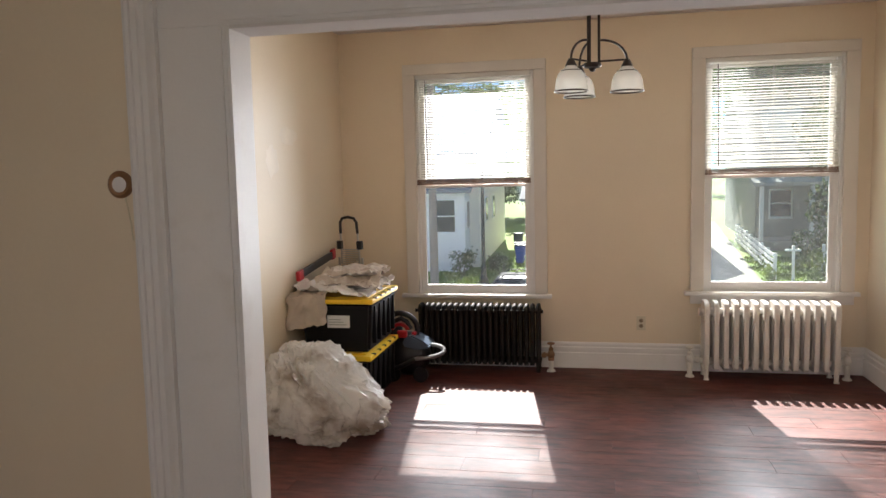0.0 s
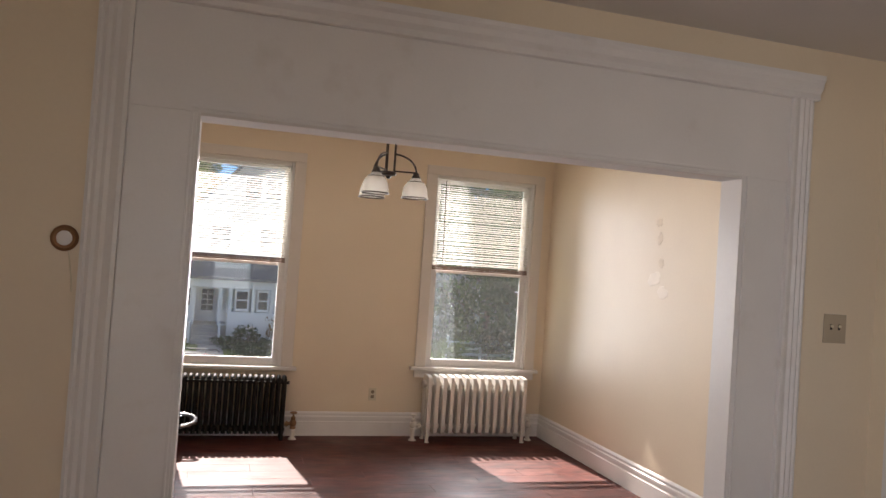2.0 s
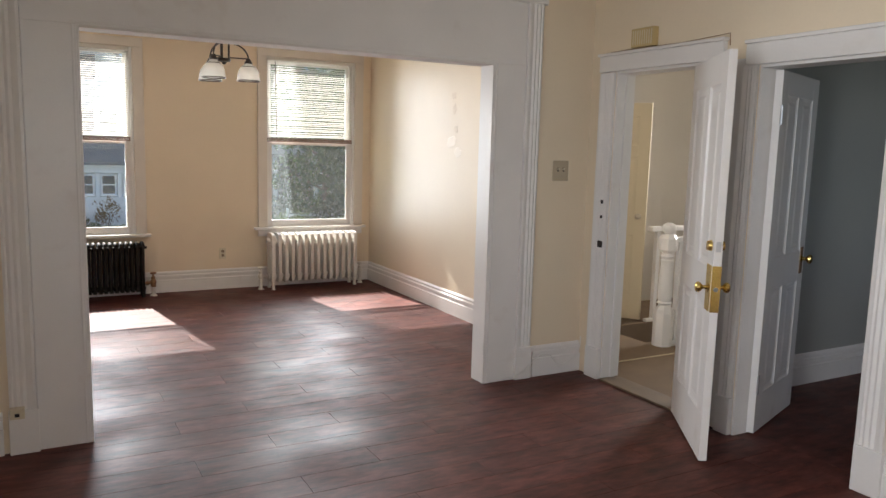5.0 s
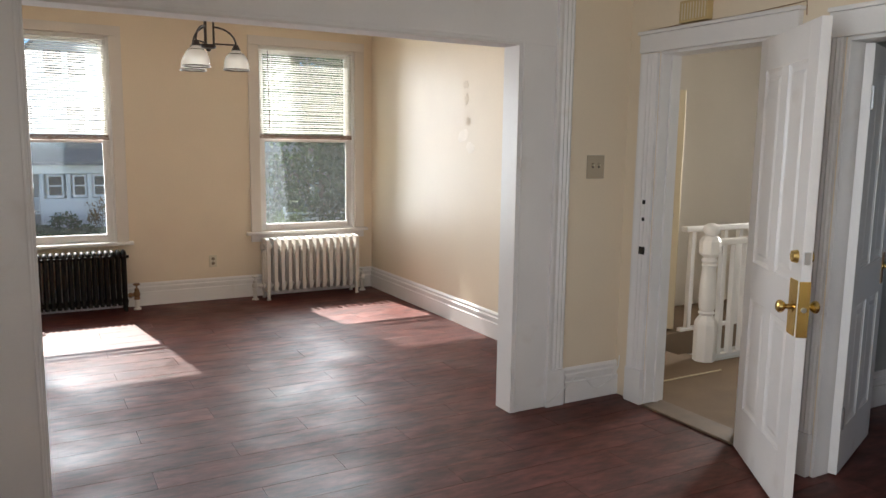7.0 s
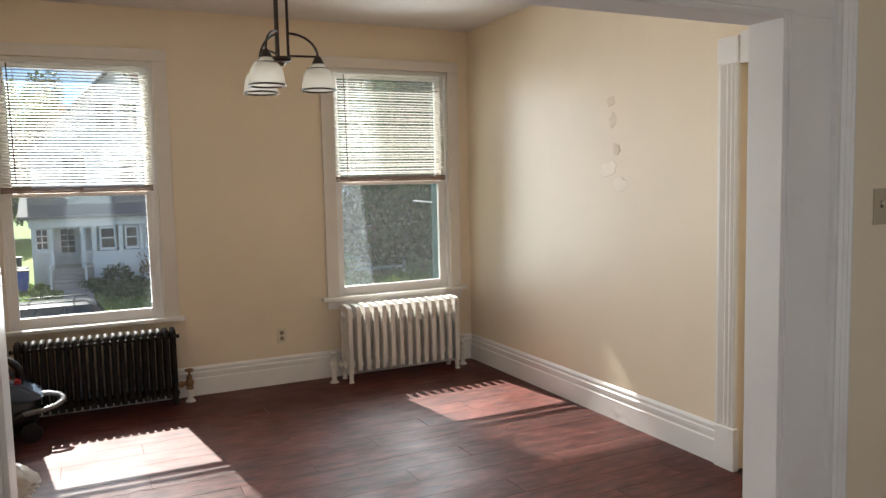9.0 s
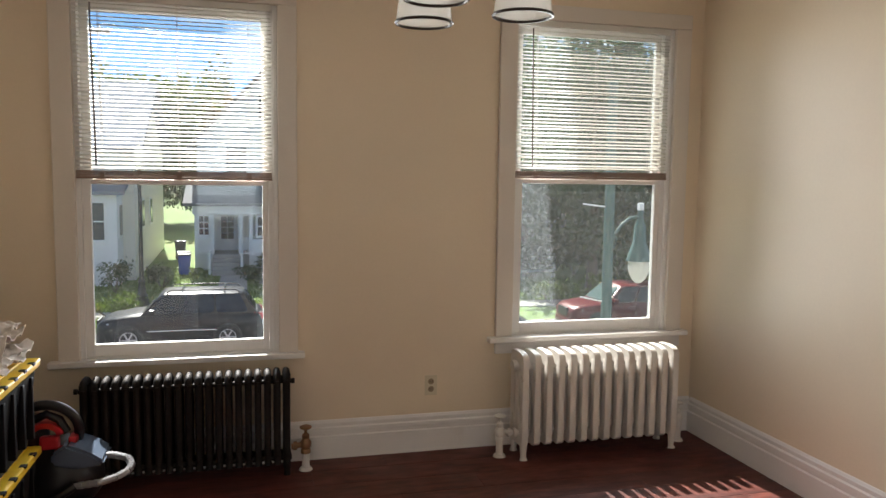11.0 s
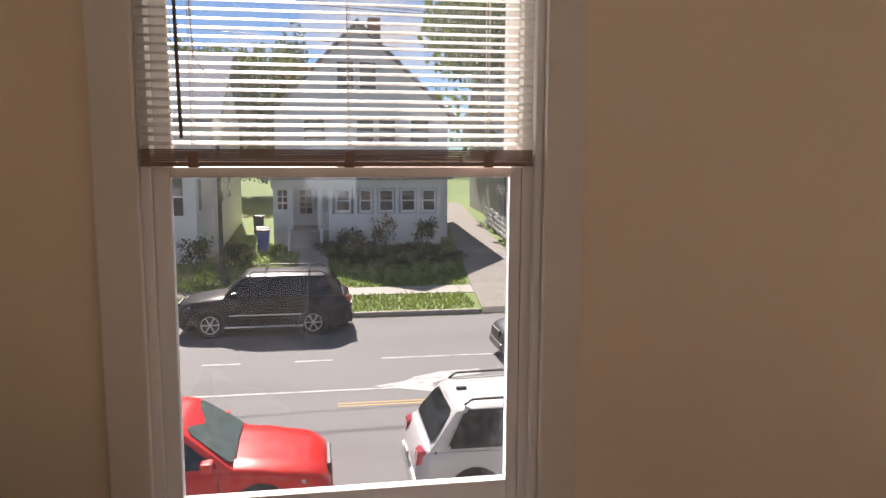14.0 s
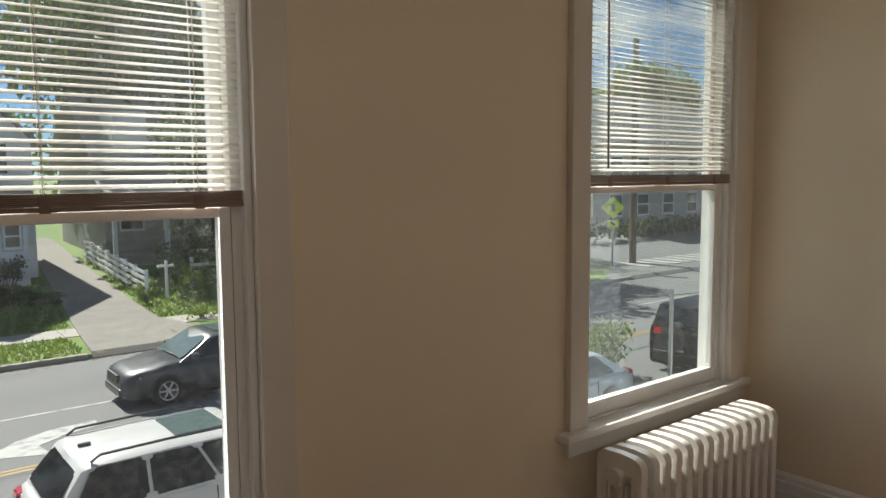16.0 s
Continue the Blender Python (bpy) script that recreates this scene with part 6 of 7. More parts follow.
slab(bm, [(-8.7, 29.6, 1.60), (-4.2, 29.6, 1.60), (-4.2, 31.6, 2.2), (-8.7, 31.6, 2.2)], 0.15)
slab(bm, [(-14.5, 31.0, 3.5), (-3.6, 31.0, 3.5), (-3.6, 37.2, 7.0), (-14.5, 37.2, 7.0)], 0.2)
slab(bm, [(-14.5, 43.5, 3.5), (-14.5, 37.2, 7.0), (-3.6, 37.2, 7.0), (-3.6, 43.5, 3.5)], 0.2)
part("roof", bm, mat("blue_grey_shingle", (0.15, 0.18, 0.23), 0.9, scale=3, var=0.2, fine=40, bump=0.01), hB)
bm = B()
f = bm.faces.new([bm.verts.new(p) for p in ((-4.06, 31.5, 3.5), (-4.06, 43, 3.5), (-4.06, 37.2, 6.9))])
part("gable_wall", bm, M_SIDING2, hB)

# house beyond the driveway
hC = thing("house", "grey shingled house with a deep porch under a large tree", "house", m=Matrix.Translation((1.0, 0, -1.0)))
bm = B()
box(bm, 10.5, 40.03, -2.6, 20.5, 50, 3.4)
siding_wall(bm, 10.5, 20.5, 40.0, -1.9, 3.4, 0.16)
part("wall", bm, mat("grey_siding", (0.33, 0.33, 0.31), 0.7, var=0.1), hC)
for a in (11.3, 13.6, 16.0, 18.3):
    house_window(hC, a, a + 1.1, -0.1, 1.4, 40.0)
bm = B()
slab(bm, [(9.8, 37.2, 1.9), (21.2, 37.2, 1.9), (21.2, 40.0, 2.9), (9.8, 40.0, 2.9)], 0.2)
slab(bm, [(9.9, 39.4, 3.3), (21.1, 39.4, 3.3), (21.1, 45, 7.6), (9.9, 45, 7.6)], 0.2)
slab(bm, [(9.9, 50.6, 3.3), (9.9, 45, 7.6), (21.1, 45, 7.6), (21.1, 50.6, 3.3)], 0.2)
part("roof", bm, mat("pale_weathered_shingle", (0.34, 0.33, 0.31), 0.9, scale=3, var=0.2, fine=40, bump=0.01), hC)
for k in range(5):
    part("porch_post", box(B(), 10.2 + 2.6 * k, 37.4, -1.9, 10.4 + 2.6 * k, 37.6, 1.75, 0.01), M_SIDING, hC)
part("dormer", box(B(), 11.2, 40.5, 4.2, 13.0, 44, 6.2, 0.02), M_SIDING, hC)
part("porch_floor", box(B(), 10.0, 37.3, -2.6, 21.0, 40.0, -1.3), M_CONC, hC)
# house by the side street
hD = thing("house", "pale two-storey house beyond the side street", "house", m=Matrix.Translation((0, -5.0, -0.8)))
bm = B()
box(bm, 46, 41.03, -3, 66, 54, 5.0)
siding_wall(bm, 46, 66, 41.0, -2.8, 5.0, 0.3)
part("wall", bm, mat("pinkish_siding", (0.46, 0.38, 0.35), 0.7, var=0.1), hD)
for a in (48, 51.5, 55, 58.5, 62):
    for z in (-0.8, 2.2):
        house_window(hD, a, a + 1.4, z, z + 1.6, 41.0)
bm = B()
slab(bm, [(45, 40.2, 4.9), (67, 40.2, 4.9), (67, 47.5, 9.5), (45, 47.5, 9.5)], 0.25)
slab(bm, [(45, 54.8, 4.9), (45, 47.5, 9.5), (67, 47.5, 9.5), (67, 54.8, 4.9)], 0.25)
part("roof", bm, M_SHINGLE, hD)
bm = B()
for k in range(12):
    leaves(bm, rnd, (40 + k * 1.9, 31.5, -2.3), (1.4, 0.8, 0.9), 260, 0.3)
solid("corner_hedge", bm, M_LEAFD, "dark hedge in front of the corner house", "hedge", kind="stuff")

# white plank fence along the driveway, and a short one across the yard
fe = thing("plank_fence", "white plank fence running up beside the driveway", "fence")
for k in range(8):
    y = 28.5 + 1.7 * k
    x = 10.0 + 0.09 * k
    z = gz(y)
    part("post", box(B(), x - 0.06, y - 0.06, z - 0.2, x + 0.06, y + 0.06, z + 1.15, 0.01), M_SIDING, fe)
    if k < 7:
        z2 = gz(y + 1.7)
        for h in (0.28, 0.55, 0.82, 1.06):
            bm = B()
            vs = [bm.verts.new((x + dx, yy, zz + h + dz)) for yy, zz in ((y, z), (y + 1.7, z2)) for dx in (-0.085, -0.062) for dz in (-0.07, 0.07)]
            bmesh.ops.convex_hull(bm, input=vs)
            part("plank", bm, M_SIDING, fe)
fe = thing("plank_fence", "white plank fence across the shaded front yard", "fence")
for k in range(3):
    x = 12.4 + 1.8 * k
    part("post", box(B(), x - 0.06, 30.0, gz(30) - 0.2, x + 0.06, 30.12, gz(30) + 1.3, 0.01), M_SIDING, fe)
    if k < 2:
        for h in (0.35, 0.65, 0.95):
            part("plank", box(B(), x, 29.96, gz(30) + h - 0.07, x + 1.8, 29.99, gz(30) + h + 0.07), M_SIDING, fe)
mp_ = thing("sign_post", "white painted wooden post with crossbar by the driveway", "post", m=Matrix.Translation((10.62, 28.0, gz(28.0))))
part("post", box(B(), -0.05, -0.05, -0.1, 0.05, 0.05, 1.55, 0.01), M_SIDING, mp_)
part("crossbar", box(B(), -0.35, -0.045, 1.30, 0.30, 0.045, 1.40, 0.01), M_SIDING, mp_)


# wheelie bins
def bin_(x, y, material, label):
    z = gz(y)
    x += 1.35
    b = thing("wheelie_bin", label, "bin", m=Matrix.Translation((x, y, z)), group="bins by the porch")
    bm = box(B(), -0.27, -0.30, 0.0, 0.27, 0.30, 0.92)
    for v in bm.verts:
        if v.co.z < 0.1:
            v.co.x *= 0.8
            v.co.y *= 0.75
    bmesh.ops.bevel(bm, geom=list(bm.edges), offset=0.03, segments=2, affect='EDGES')
    part("body", bm, material, b)
    part("lid", box(B(), -0.30, -0.34, 0.92, 0.30, 0.34, 1.0, 0.02), M_BLACK, b)
    for s in (-1, 1):
        part("wheel", cyl(B(), (s * 0.24, 0.26, 0.09), (s * 0.29, 0.26, 0.09), 0.09, seg=14), M_BLACK, b)


M_BLUE = mat("blue_bin_plastic", (0.02, 0.08, 0.42), 0.4, var=0.1)
M_NAVY = mat("dark_bin_plastic", (0.03, 0.04, 0.05), 0.4, var=0.1)
bin_(-2.85, 32.9, M_BLUE, "blue recycling wheelie bin with dark lid")
bin_(-2.95, 33.7, M_NAVY, "dark grey wheelie bin with black lid")
bin_(-3.45, 38.0, M_NAVY, "dark grey wheelie bin beside the house wall")

# poles and lamps
up = thing("utility_pole", "weathered wooden utility pole by the kerb", "utility pole", m=Matrix.Translation((-3.75, 21.5, gz(21.5))))
part("shaft", cyl(B(), (0, 0, -0.3), (0, 0, 10.5), 0.17, 0.12, 14), M_POLE, up)
part("crossarm", box(B(), -1.1, -0.06, 9.4, 1.1, 0.06, 9.55, 0.01), M_POLE, up)
for k, (h, s) in enumerate(((9.7, -1), (9.7, 1), (8.6, 1))):
    bm = B()
    pts = []
    for j in range(13):
        u = j / 12
        pts.append((s * (0.9 if h > 9 else 0.2) + 46 * u * 1.0, 0.0 - 1.5 * u, h - 4.0 * u * (1 - u)))
    tube(bm, pts, 0.012, 5)
    part("overhead_wire", bm, M_BLACK, up)
sl = thing("street_lamp", "black ornamental lamp post with fluted base", "street lamp", m=Matrix.Translation((-2.5, 26.0, gz(26.0))))
part("base", lathe(B(), [(0.26, 0), (0.26, 0.25), (0.20, 0.35), (0.22, 0.42), (0.15, 0.55), (0.12, 0.9), (0.14, 0.95), (0.09, 1.05)], 16), M_IRON, sl, smooth=True)
part("shaft", cyl(B(), (0, 0, 1.0), (0, 0, 5.2), 0.085, 0.06, 14), M_IRON, sl)
part("lantern", lathe(B(), [(0.05, 5.2), (0.14, 5.3), (0.20, 5.7), (0.16, 5.95), (0.03, 6.1)], 14), M_FROST, sl, smooth=True)
part("bracket", box(B(), -0.02, -0.20, 3.45, 0.02, 0.0, 3.55), M_IRON, sl)

ln = thing("street_lamp", "green street lamp with teardrop glass globe on a curved arm", "street lamp", m=Matrix.Translation((6.93, 6.6, -3.08)))
part("shaft", cyl(B(), (0, 0, -0.55), (0, 0, 6.2), 0.095, 0.07, 16), M_TEAL, ln)
part("base", lathe(B(), [(0.19, -0.55), (0.19, -0.15), (0.13, 0.0), (0.10, 0.15)], 16), M_TEAL, ln)
pts = [(0, 0, 3.62), (0.10, 0, 3.82), (0.22, 0, 3.98), (0.36, 0, 4.08), (0.48, 0, 4.10), (0.52, 0, 4.06)]
part("arm", tube(B(), pts, 0.025, 8), M_TEAL, ln, smooth=True)
part("arm_scroll", tube(B(), [(0.02, 0, 3.50), (0.10, 0, 3.62), (0.14, 0, 3.76), (0.08, 0, 3.82), (0.03, 0, 3.75)], 0.016, 6), M_TEAL, ln, smooth=True)
part("hood", lathe(B(), [(0.04, 4.22), (0.05, 4.05), (0.09, 3.95), (0.10, 3.72), (0.14, 3.60), (0.19, 3.45), (0.20, 3.40), (0.17, 3.40)], 20, Matrix.Translation((0.54, 0, 0))), M_TEAL, ln, smooth=True)
part("globe", lathe(B(), [(0.165, 3.40), (0.17, 3.30), (0.15, 3.20), (0.10, 3.10), (0.04, 3.05), (0.001, 3.04)], 20, Matrix.Translation((0.54, 0, 0))), M_FROST, ln, "white frosted teardrop globe", smooth=True)
part("finial", box(B(), 0.50, -0.04, 4.20, 0.58, 0.04, 4.32, 0.01), M_SIDING, ln)
part("banner_arm", cyl(B(), (0, 0, 4.25), (-0.45, 0, 4.30), 0.012, seg=6), M_SIDING, ln)
part("banner_arm", cyl(B(), (0, 0, 2.75), (-0.45, 0, 2.85), 0.012, seg=6), M_SIDING, ln)

ys = thing("crossing_sign", "fluorescent yellow-green diamond crossing sign on a post", "traffic sign", m=Matrix.Translation((32.8, 23.6, gz(23.6) + 0.28)))
M_FLUO = mat("fluorescent_sign_yellow", (0.78, 0.90, 0.02), 0.5, var=0.03)
part("post", cyl(B(), (0, 0, -0.5), (0, 0, 3.6), 0.05, seg=10), M_IRON, ys)
mdir = Matrix.Rotation(radians(-52), 4, 'Z')
part("diamond", box(B(), -0.42, -0.012, -0.42, 0.42, 0.012, 0.42, 0.005, Matrix.Translation((0, 0, 3.0)) @ mdir @ Matrix.Translation((0, -0.07, 0)) @ Matrix.Rotation(radians(45), 4, 'Y')), M_FLUO, ys)
part("plaque", box(B(), -0.30, -0.012, -0.2, 0.30, 0.012, 0.2, 0.005, Matrix.Translation((0, 0, 2.15)) @ mdir @ Matrix.Translation((0, -0.07, 0))), M_FLUO, ys)
part("symbol", box(B(), -0.10, -0.004, -0.22, 0.10, 0.004, 0.20, 0.002, Matrix.Translation((0, 0, 3.0)) @ mdir @ Matrix.Translation((0, -0.088, 0))), M_BLACK, ys)
part("arrow_symbol", box(B(), -0.14, -0.004, -0.06, 0.14, 0.004, 0.06, 0.002, Matrix.Translation((0, 0, 2.15)) @ mdir @ Matrix.Translation((0, -0.088, 0)) @ Matrix.Rotation(radians(35), 4, 'Y')), M_BLACK, ys)
up2 = thing("utility_pole", "dark wooden utility pole at the street corner", "utility pole", m=Matrix.Translation((35.6, 24.4, gz(24.4))))
part("shaft", cyl(B(), (0, 0, -0.3), (0, 0, 12.5), 0.22, 0.16, 14), M_BARK, up2)
part("street_sign", box(B(), -0.9, -0.03, 4.6, 0.9, 0.03, 4.85, 0.01, mdir), mat("green_sign_paint", (0.02, 0.16, 0.08), 0.5), up2)
gp = thing("sign_post", "grey metal sign post on the near pavement", "post", m=Matrix.Translation((13.25, 6.6, -3.41)))
part("post", box(B(), -0.03, -0.03, 0, 0.03, 0.03, 2.8, 0.005), M_STEEL, gp)
part("cross_wire", cyl(B(), (-1.2, 0.2, 2.7), (1.3, -0.2, 2.65), 0.012, seg=6), M_STEEL, gp)


# ---- vehicles ----
M_TYRE = mat("tyre_rubber", (0.018, 0.018, 0.018), 0.8, var=0.2)
M_RIM = mat("alloy_rim", (0.55, 0.55, 0.56), 0.35, metal=0.8, var=0.15)
M_CGLASS = mat("tinted_car_glass", (0.008, 0.010, 0.011), 0.04, var=0.2, spec=0.5)
M_CGLASSL = mat("clear_car_glass", (0.10, 0.14, 0.14), 0.05, var=0.3, spec=0.6)
M_TAIL = mat("red_tail_lamp", (0.45, 0.015, 0.02), 0.12, var=0.2, coat=1.0)
M_HEAD = mat("headlamp_glass", (0.55, 0.57, 0.58), 0.08, var=0.3, coat=1.0)
M_TRIM = mat("black_car_trim", (0.02, 0.02, 0.021), 0.5, var=0.1)
M_CHROME = mat("chrome_trim", (0.75, 0.75, 0.76), 0.15, metal=1.0, var=0.05)


def car_paint(name, c, metal=0.2):
    return mat(name, c, 0.32, metal=metal, scale=2, var=0.04, fine=8, coat=0.22, spec=0.22)


def car(x, y, z, turn, paint, label, L, W, H, wb, belt, hood_z, cowl, rf, rr, tail, tail_z, axle_f, wheel_r=0.34, rails=False, roof_glass=False, glass=None, name="car", clad=None):
    """Car along local +x (nose at x = L/2). cowl, rf, rr, tail: x of windscreen foot, roof front, roof rear, rear glass foot, from the nose."""
    c = thing(name, label, "car", m=Matrix.Translation((x, y, z)) @ Matrix.Rotation(radians(turn), 4, 'Z'))
    glass = glass or M_CGLASS
    nose = L / 2
    hw = W / 2
    X = lambda d: nose - d
    # lower body: stations along the length, section rounded at sill, waist and shoulder
    st = []
    for d, zt, wf, zb in ((0.0, hood_z - 0.30, 0.60, 0.32), (0.05, hood_z - 0.19, 0.74, 0.26), (0.15, hood_z - 0.11, 0.86, 0.22), (0.34, hood_z - 0.045, 0.95, 0.20), (0.7, hood_z, 0.99, 0.20),
                          (cowl * 0.7, hood_z + (belt - hood_z) * 0.5, 1.0, 0.20), (cowl, belt, 1.0, 0.20), ((cowl + tail) / 2, belt + 0.01, 1.0, 0.20),
                          (tail, max(belt, tail_z) if tail < L - 0.2 else belt, 0.99, 0.20), (max(tail + 0.02, L - 0.35), tail_z if tail < L - 0.3 else belt, 0.97, 0.22),
                          (L - 0.10, (tail_z if tail < L - 0.3 else belt) - 0.04, 0.92, 0.26), (L, (tail_z if tail < L - 0.3 else belt) - 0.22, 0.80, 0.34)):
        st.append((d, zt, wf, zb))
    bm = B()
    rings = []
    for d, zt, wf, zb in st:
        w = hw * wf
        h = zt - zb
        half = [(0.0, zb), (w * 0.90, zb), (w * 0.975, zb + 0.06), (w * 0.985, zb + 0.25 * h), (w, zb + 0.55 * h), (w * 0.985, zb + 0.80 * h), (w * 0.95, zt - 0.05), (w * 0.88, zt - 0.008), (w * 0.5, zt + 0.012), (0.0, zt + 0.016)]
        pts = half + [(-a, b) for a, b in half[-2:0:-1]]
        rings.append([bm.verts.new((X(d), a, b)) for a, b in pts])
    n = len(rings[0])
    for p, q in zip(rings, rings[1:]):
        for k in range(n):
            bm.faces.new((p[k], p[(k + 1) % n], q[(k + 1) % n], q[k]))
    bm.faces.new(rings[0])
    bm.faces.new(rings[-1][::-1])
    body = part("body", bm, paint, c, smooth=True)
    # cabin
    wt = hw * 0.80
    wbm = hw * 0.955
    bm = B()
    cs = []
    zr = H
    for dx, zz, ww in ((cowl, belt - 0.03, wbm), (cowl + (rf - cowl) * 0.94, zr - 0.035, wt * 1.0), (rf + 0.10, zr - 0.008, wt), ((rf + rr) / 2, zr, wt), (rr - 0.12, zr - 0.02, wt * 0.99), (rr + (tail - rr) * 0.06, zr - 0.06, wt * 0.98), (tail, belt - 0.03, wbm * 0.95)):
        cs.append((dx, zz, ww))
    top = []
    for dx, zz, ww in cs:
        half = [(ww * 0.5, zz), (ww * 0.88, zz - 0.012), (ww, zz - 0.05)] if zz > belt else [(ww * 0.5, zz), (ww * 0.9, zz), (ww, zz)]
        foot = (wbm * (0.95 if dx > (rf + rr) / 2 else 1.0), belt - 0.03)
        pts = [(-foot[0], foot[1])] + [(-a, b) for a, b in half[::-1]] + [(0, zz + (0.012 if zz > belt else 0))] + half + [foot]
        top.append([bm.verts.new((X(dx), a, b)) for a, b in pts])
    for p, q in zip(top, top[1:]):
        for k in range(len(p) - 1):
            bm.faces.new((p[k], p[k + 1], q[k + 1], q[k]))
    part("cabin", bm, paint, c, smooth=True)

    def quad(nm, pts, material, parent, off, t=0.010, lab=""):
        """A thin curved-corner plate on four points, lifted along its normal."""
        v = [Vector(p) for p in pts]
        nrm = (v[1] - v[0]).cross(v[3] - v[0]).normalized()
        cen = sum(v, Vector()) / 4
        if nrm.dot(cen - Vector((cen.x * 0.9, 0, (belt + 0.1)))) < 0:
            nrm = -nrm
        bm = B()
        lo = [bm.verts.new(p + nrm * (off - t)) for p in v]
        hi = [bm.verts.new(p + nrm * off) for p in v]
        bm.faces.new(hi)
        bm.faces.new(lo[::-1])
        for k in range(4):
            bm.faces.new((lo[k], lo[(k + 1) % 4], hi[(k + 1) % 4], hi[k]))
        bmesh.ops.bevel(bm, geom=[e for e in bm.edges if abs((e.verts[0].co - e.verts[1].co).dot(nrm)) > t * 0.8], offset=0.05, segments=3, affect='EDGES')
        return part(nm, bm, material, parent, lab)
    bl_, tz = belt + 0.02, H - 0.075

    def side(s, d_lo0, d_hi0, d_lo1, d_hi1, nm="side_window"):
        def w_at(zz):
            f = (zz - belt) / (H - 0.05 - belt)
            return wbm + (wt - wbm) * f
        return quad(nm, [(X(d_lo0), s * w_at(bl_), bl_), (X(d_lo1), s * w_at(bl_), bl_), (X(d_hi1), s * w_at(tz), tz), (X(d_hi0), s * w_at(tz), tz)], glass, c, 0.012)
    span_lo = (cowl + 0.16, tail - 0.22)
    span_hi = (rf + 0.06, rr + (tail - rr) * 0.06 - 0.10)
    cuts = (0.0, 0.34, 0.66, 1.0) if (rr - rf) > 1.6 else (0.0, 0.46, 0.92)
    for s in (-1, 1):
        for a, b in zip(cuts, cuts[1:]):
            g = 0.025
            la, lb = span_lo[0] + (span_lo[1] - span_lo[0]) * a + g, span_lo[0] + (span_lo[1] - span_lo[0]) * b - g
            ha, hb = span_hi[0] + (span_hi[1] - span_hi[0]) * a + g, span_hi[0] + (span_hi[1] - span_hi[0]) * b - g
            side(s, la, ha, lb, hb)
    u0, u1 = 0.07, 0.90
    P = lambda d0, z0, d1, z1, u: (X(d0 + (d1 - d0) * u), z0 + (z1 - z0) * u)
    (xa, za), (xb, zb2) = P(cowl, belt, rf, H - 0.03, u0), P(cowl, belt, rf, H - 0.03, u1)
    quad("windscreen", [(xa, -wbm * 0.90, za), (xa, wbm * 0.90, za), (xb, wt * 0.90, zb2), (xb, -wt * 0.90, zb2)], M_CGLASSL, c, 0.016, 0.012, "pale reflecting windscreen")
    (xa, za), (xb, zb2) = P(tail, belt, rr, H - 0.05, 0.12), P(tail, belt, rr, H - 0.05, 0.86)
    quad("rear_window", [(xa, -wbm * 0.84, za), (xa, wbm * 0.84, za), (xb, wt * 0.84, zb2), (xb, -wt * 0.84, zb2)], glass, c, 0.016, 0.012)
    if roof_glass:
        part("sunroof", box(B(), X(rf + 0.95), -wt * 0.62, H + 0.004, X(rf + 0.20), wt * 0.62, H + 0.020, 0.01), M_CGLASSL, c, "greenish glass sunroof")
    if rails:
        for s in (-1, 1):
            part("roof_rail", tube(B(), [(X(rf + 0.12), s * wt * 0.90, H - 0.02), (X(rf + 0.22), s * wt * 0.90, H + 0.055), ((X(rf) + X(rr)) / 2, s * wt * 0.91, H + 0.065), (X(rr - 0.22), s * wt * 0.90, H + 0.050), (X(rr - 0.10), s * wt * 0.90, H - 0.03)], 0.020, 8), M_TRIM, c, smooth=True)
        if rails == 2:
            for d in (rf + 0.55, rr - 0.55):
                part("roof_crossbar", cyl(B(), (X(d), -wt * 0.9, H + 0.07), (X(d), wt * 0.9, H + 0.07), 0.022, seg=8), M_CHROME, c)
        else:
            part("roof_antenna", box(B(), X(rr - 0.10), -0.03, H - 0.01, X(rr - 0.26), 0.03, H + 0.035, 0.012), M_TRIM, c)
    # wheels
    for ax in (axle_f, axle_f + wb):
        for s in (-1, 1):
            part("wheel_arch", cyl(B(), (X(ax), s * (hw - 0.20), wheel_r), (X(ax), s * (hw + 0.004), wheel_r), wheel_r + 0.055, seg=28), M_TRIM, c)
            w = part("wheel", lathe(B(), [(wheel_r * 0.62, 0), (wheel_r * 0.95, 0.0), (wheel_r, 0.02), (wheel_r, 0.19), (wheel_r * 0.95, 0.212), (wheel_r * 0.66, 0.212), (wheel_r * 0.62, 0.19)], 28,
                                    Matrix.Translation((X(ax), s * (hw - 0.195), wheel_r)) @ Matrix.Rotation(radians(-90 * s), 4, 'X'), False), M_TYRE, c, smooth=True)
            bm = B()
            m = Matrix.Translation((X(ax), s * (hw + 0.030), wheel_r)) @ Matrix.Rotation(radians(-90 * s), 4, 'X')
            lathe(bm, [(wheel_r * 0.59, -0.05), (wheel_r * 0.66, -0.03), (wheel_r * 0.67, 0.004), (wheel_r * 0.61, 0.0), (wheel_r * 0.59, -0.05)], 28, m, False)
            for k in range(6):
                box(bm, 0.03, -0.021, -0.024, wheel_r * 0.62, 0.021, -0.002, 0.006, m @ Matrix.Rotation(2 * math.pi * k / 6, 4, 'Z'))
            cyl(bm, m @ Vector((0, 0, -0.03)), m @ Vector((0, 0, 0.004)), 0.055, seg=14)
            part("rim", bm, M_RIM, w)
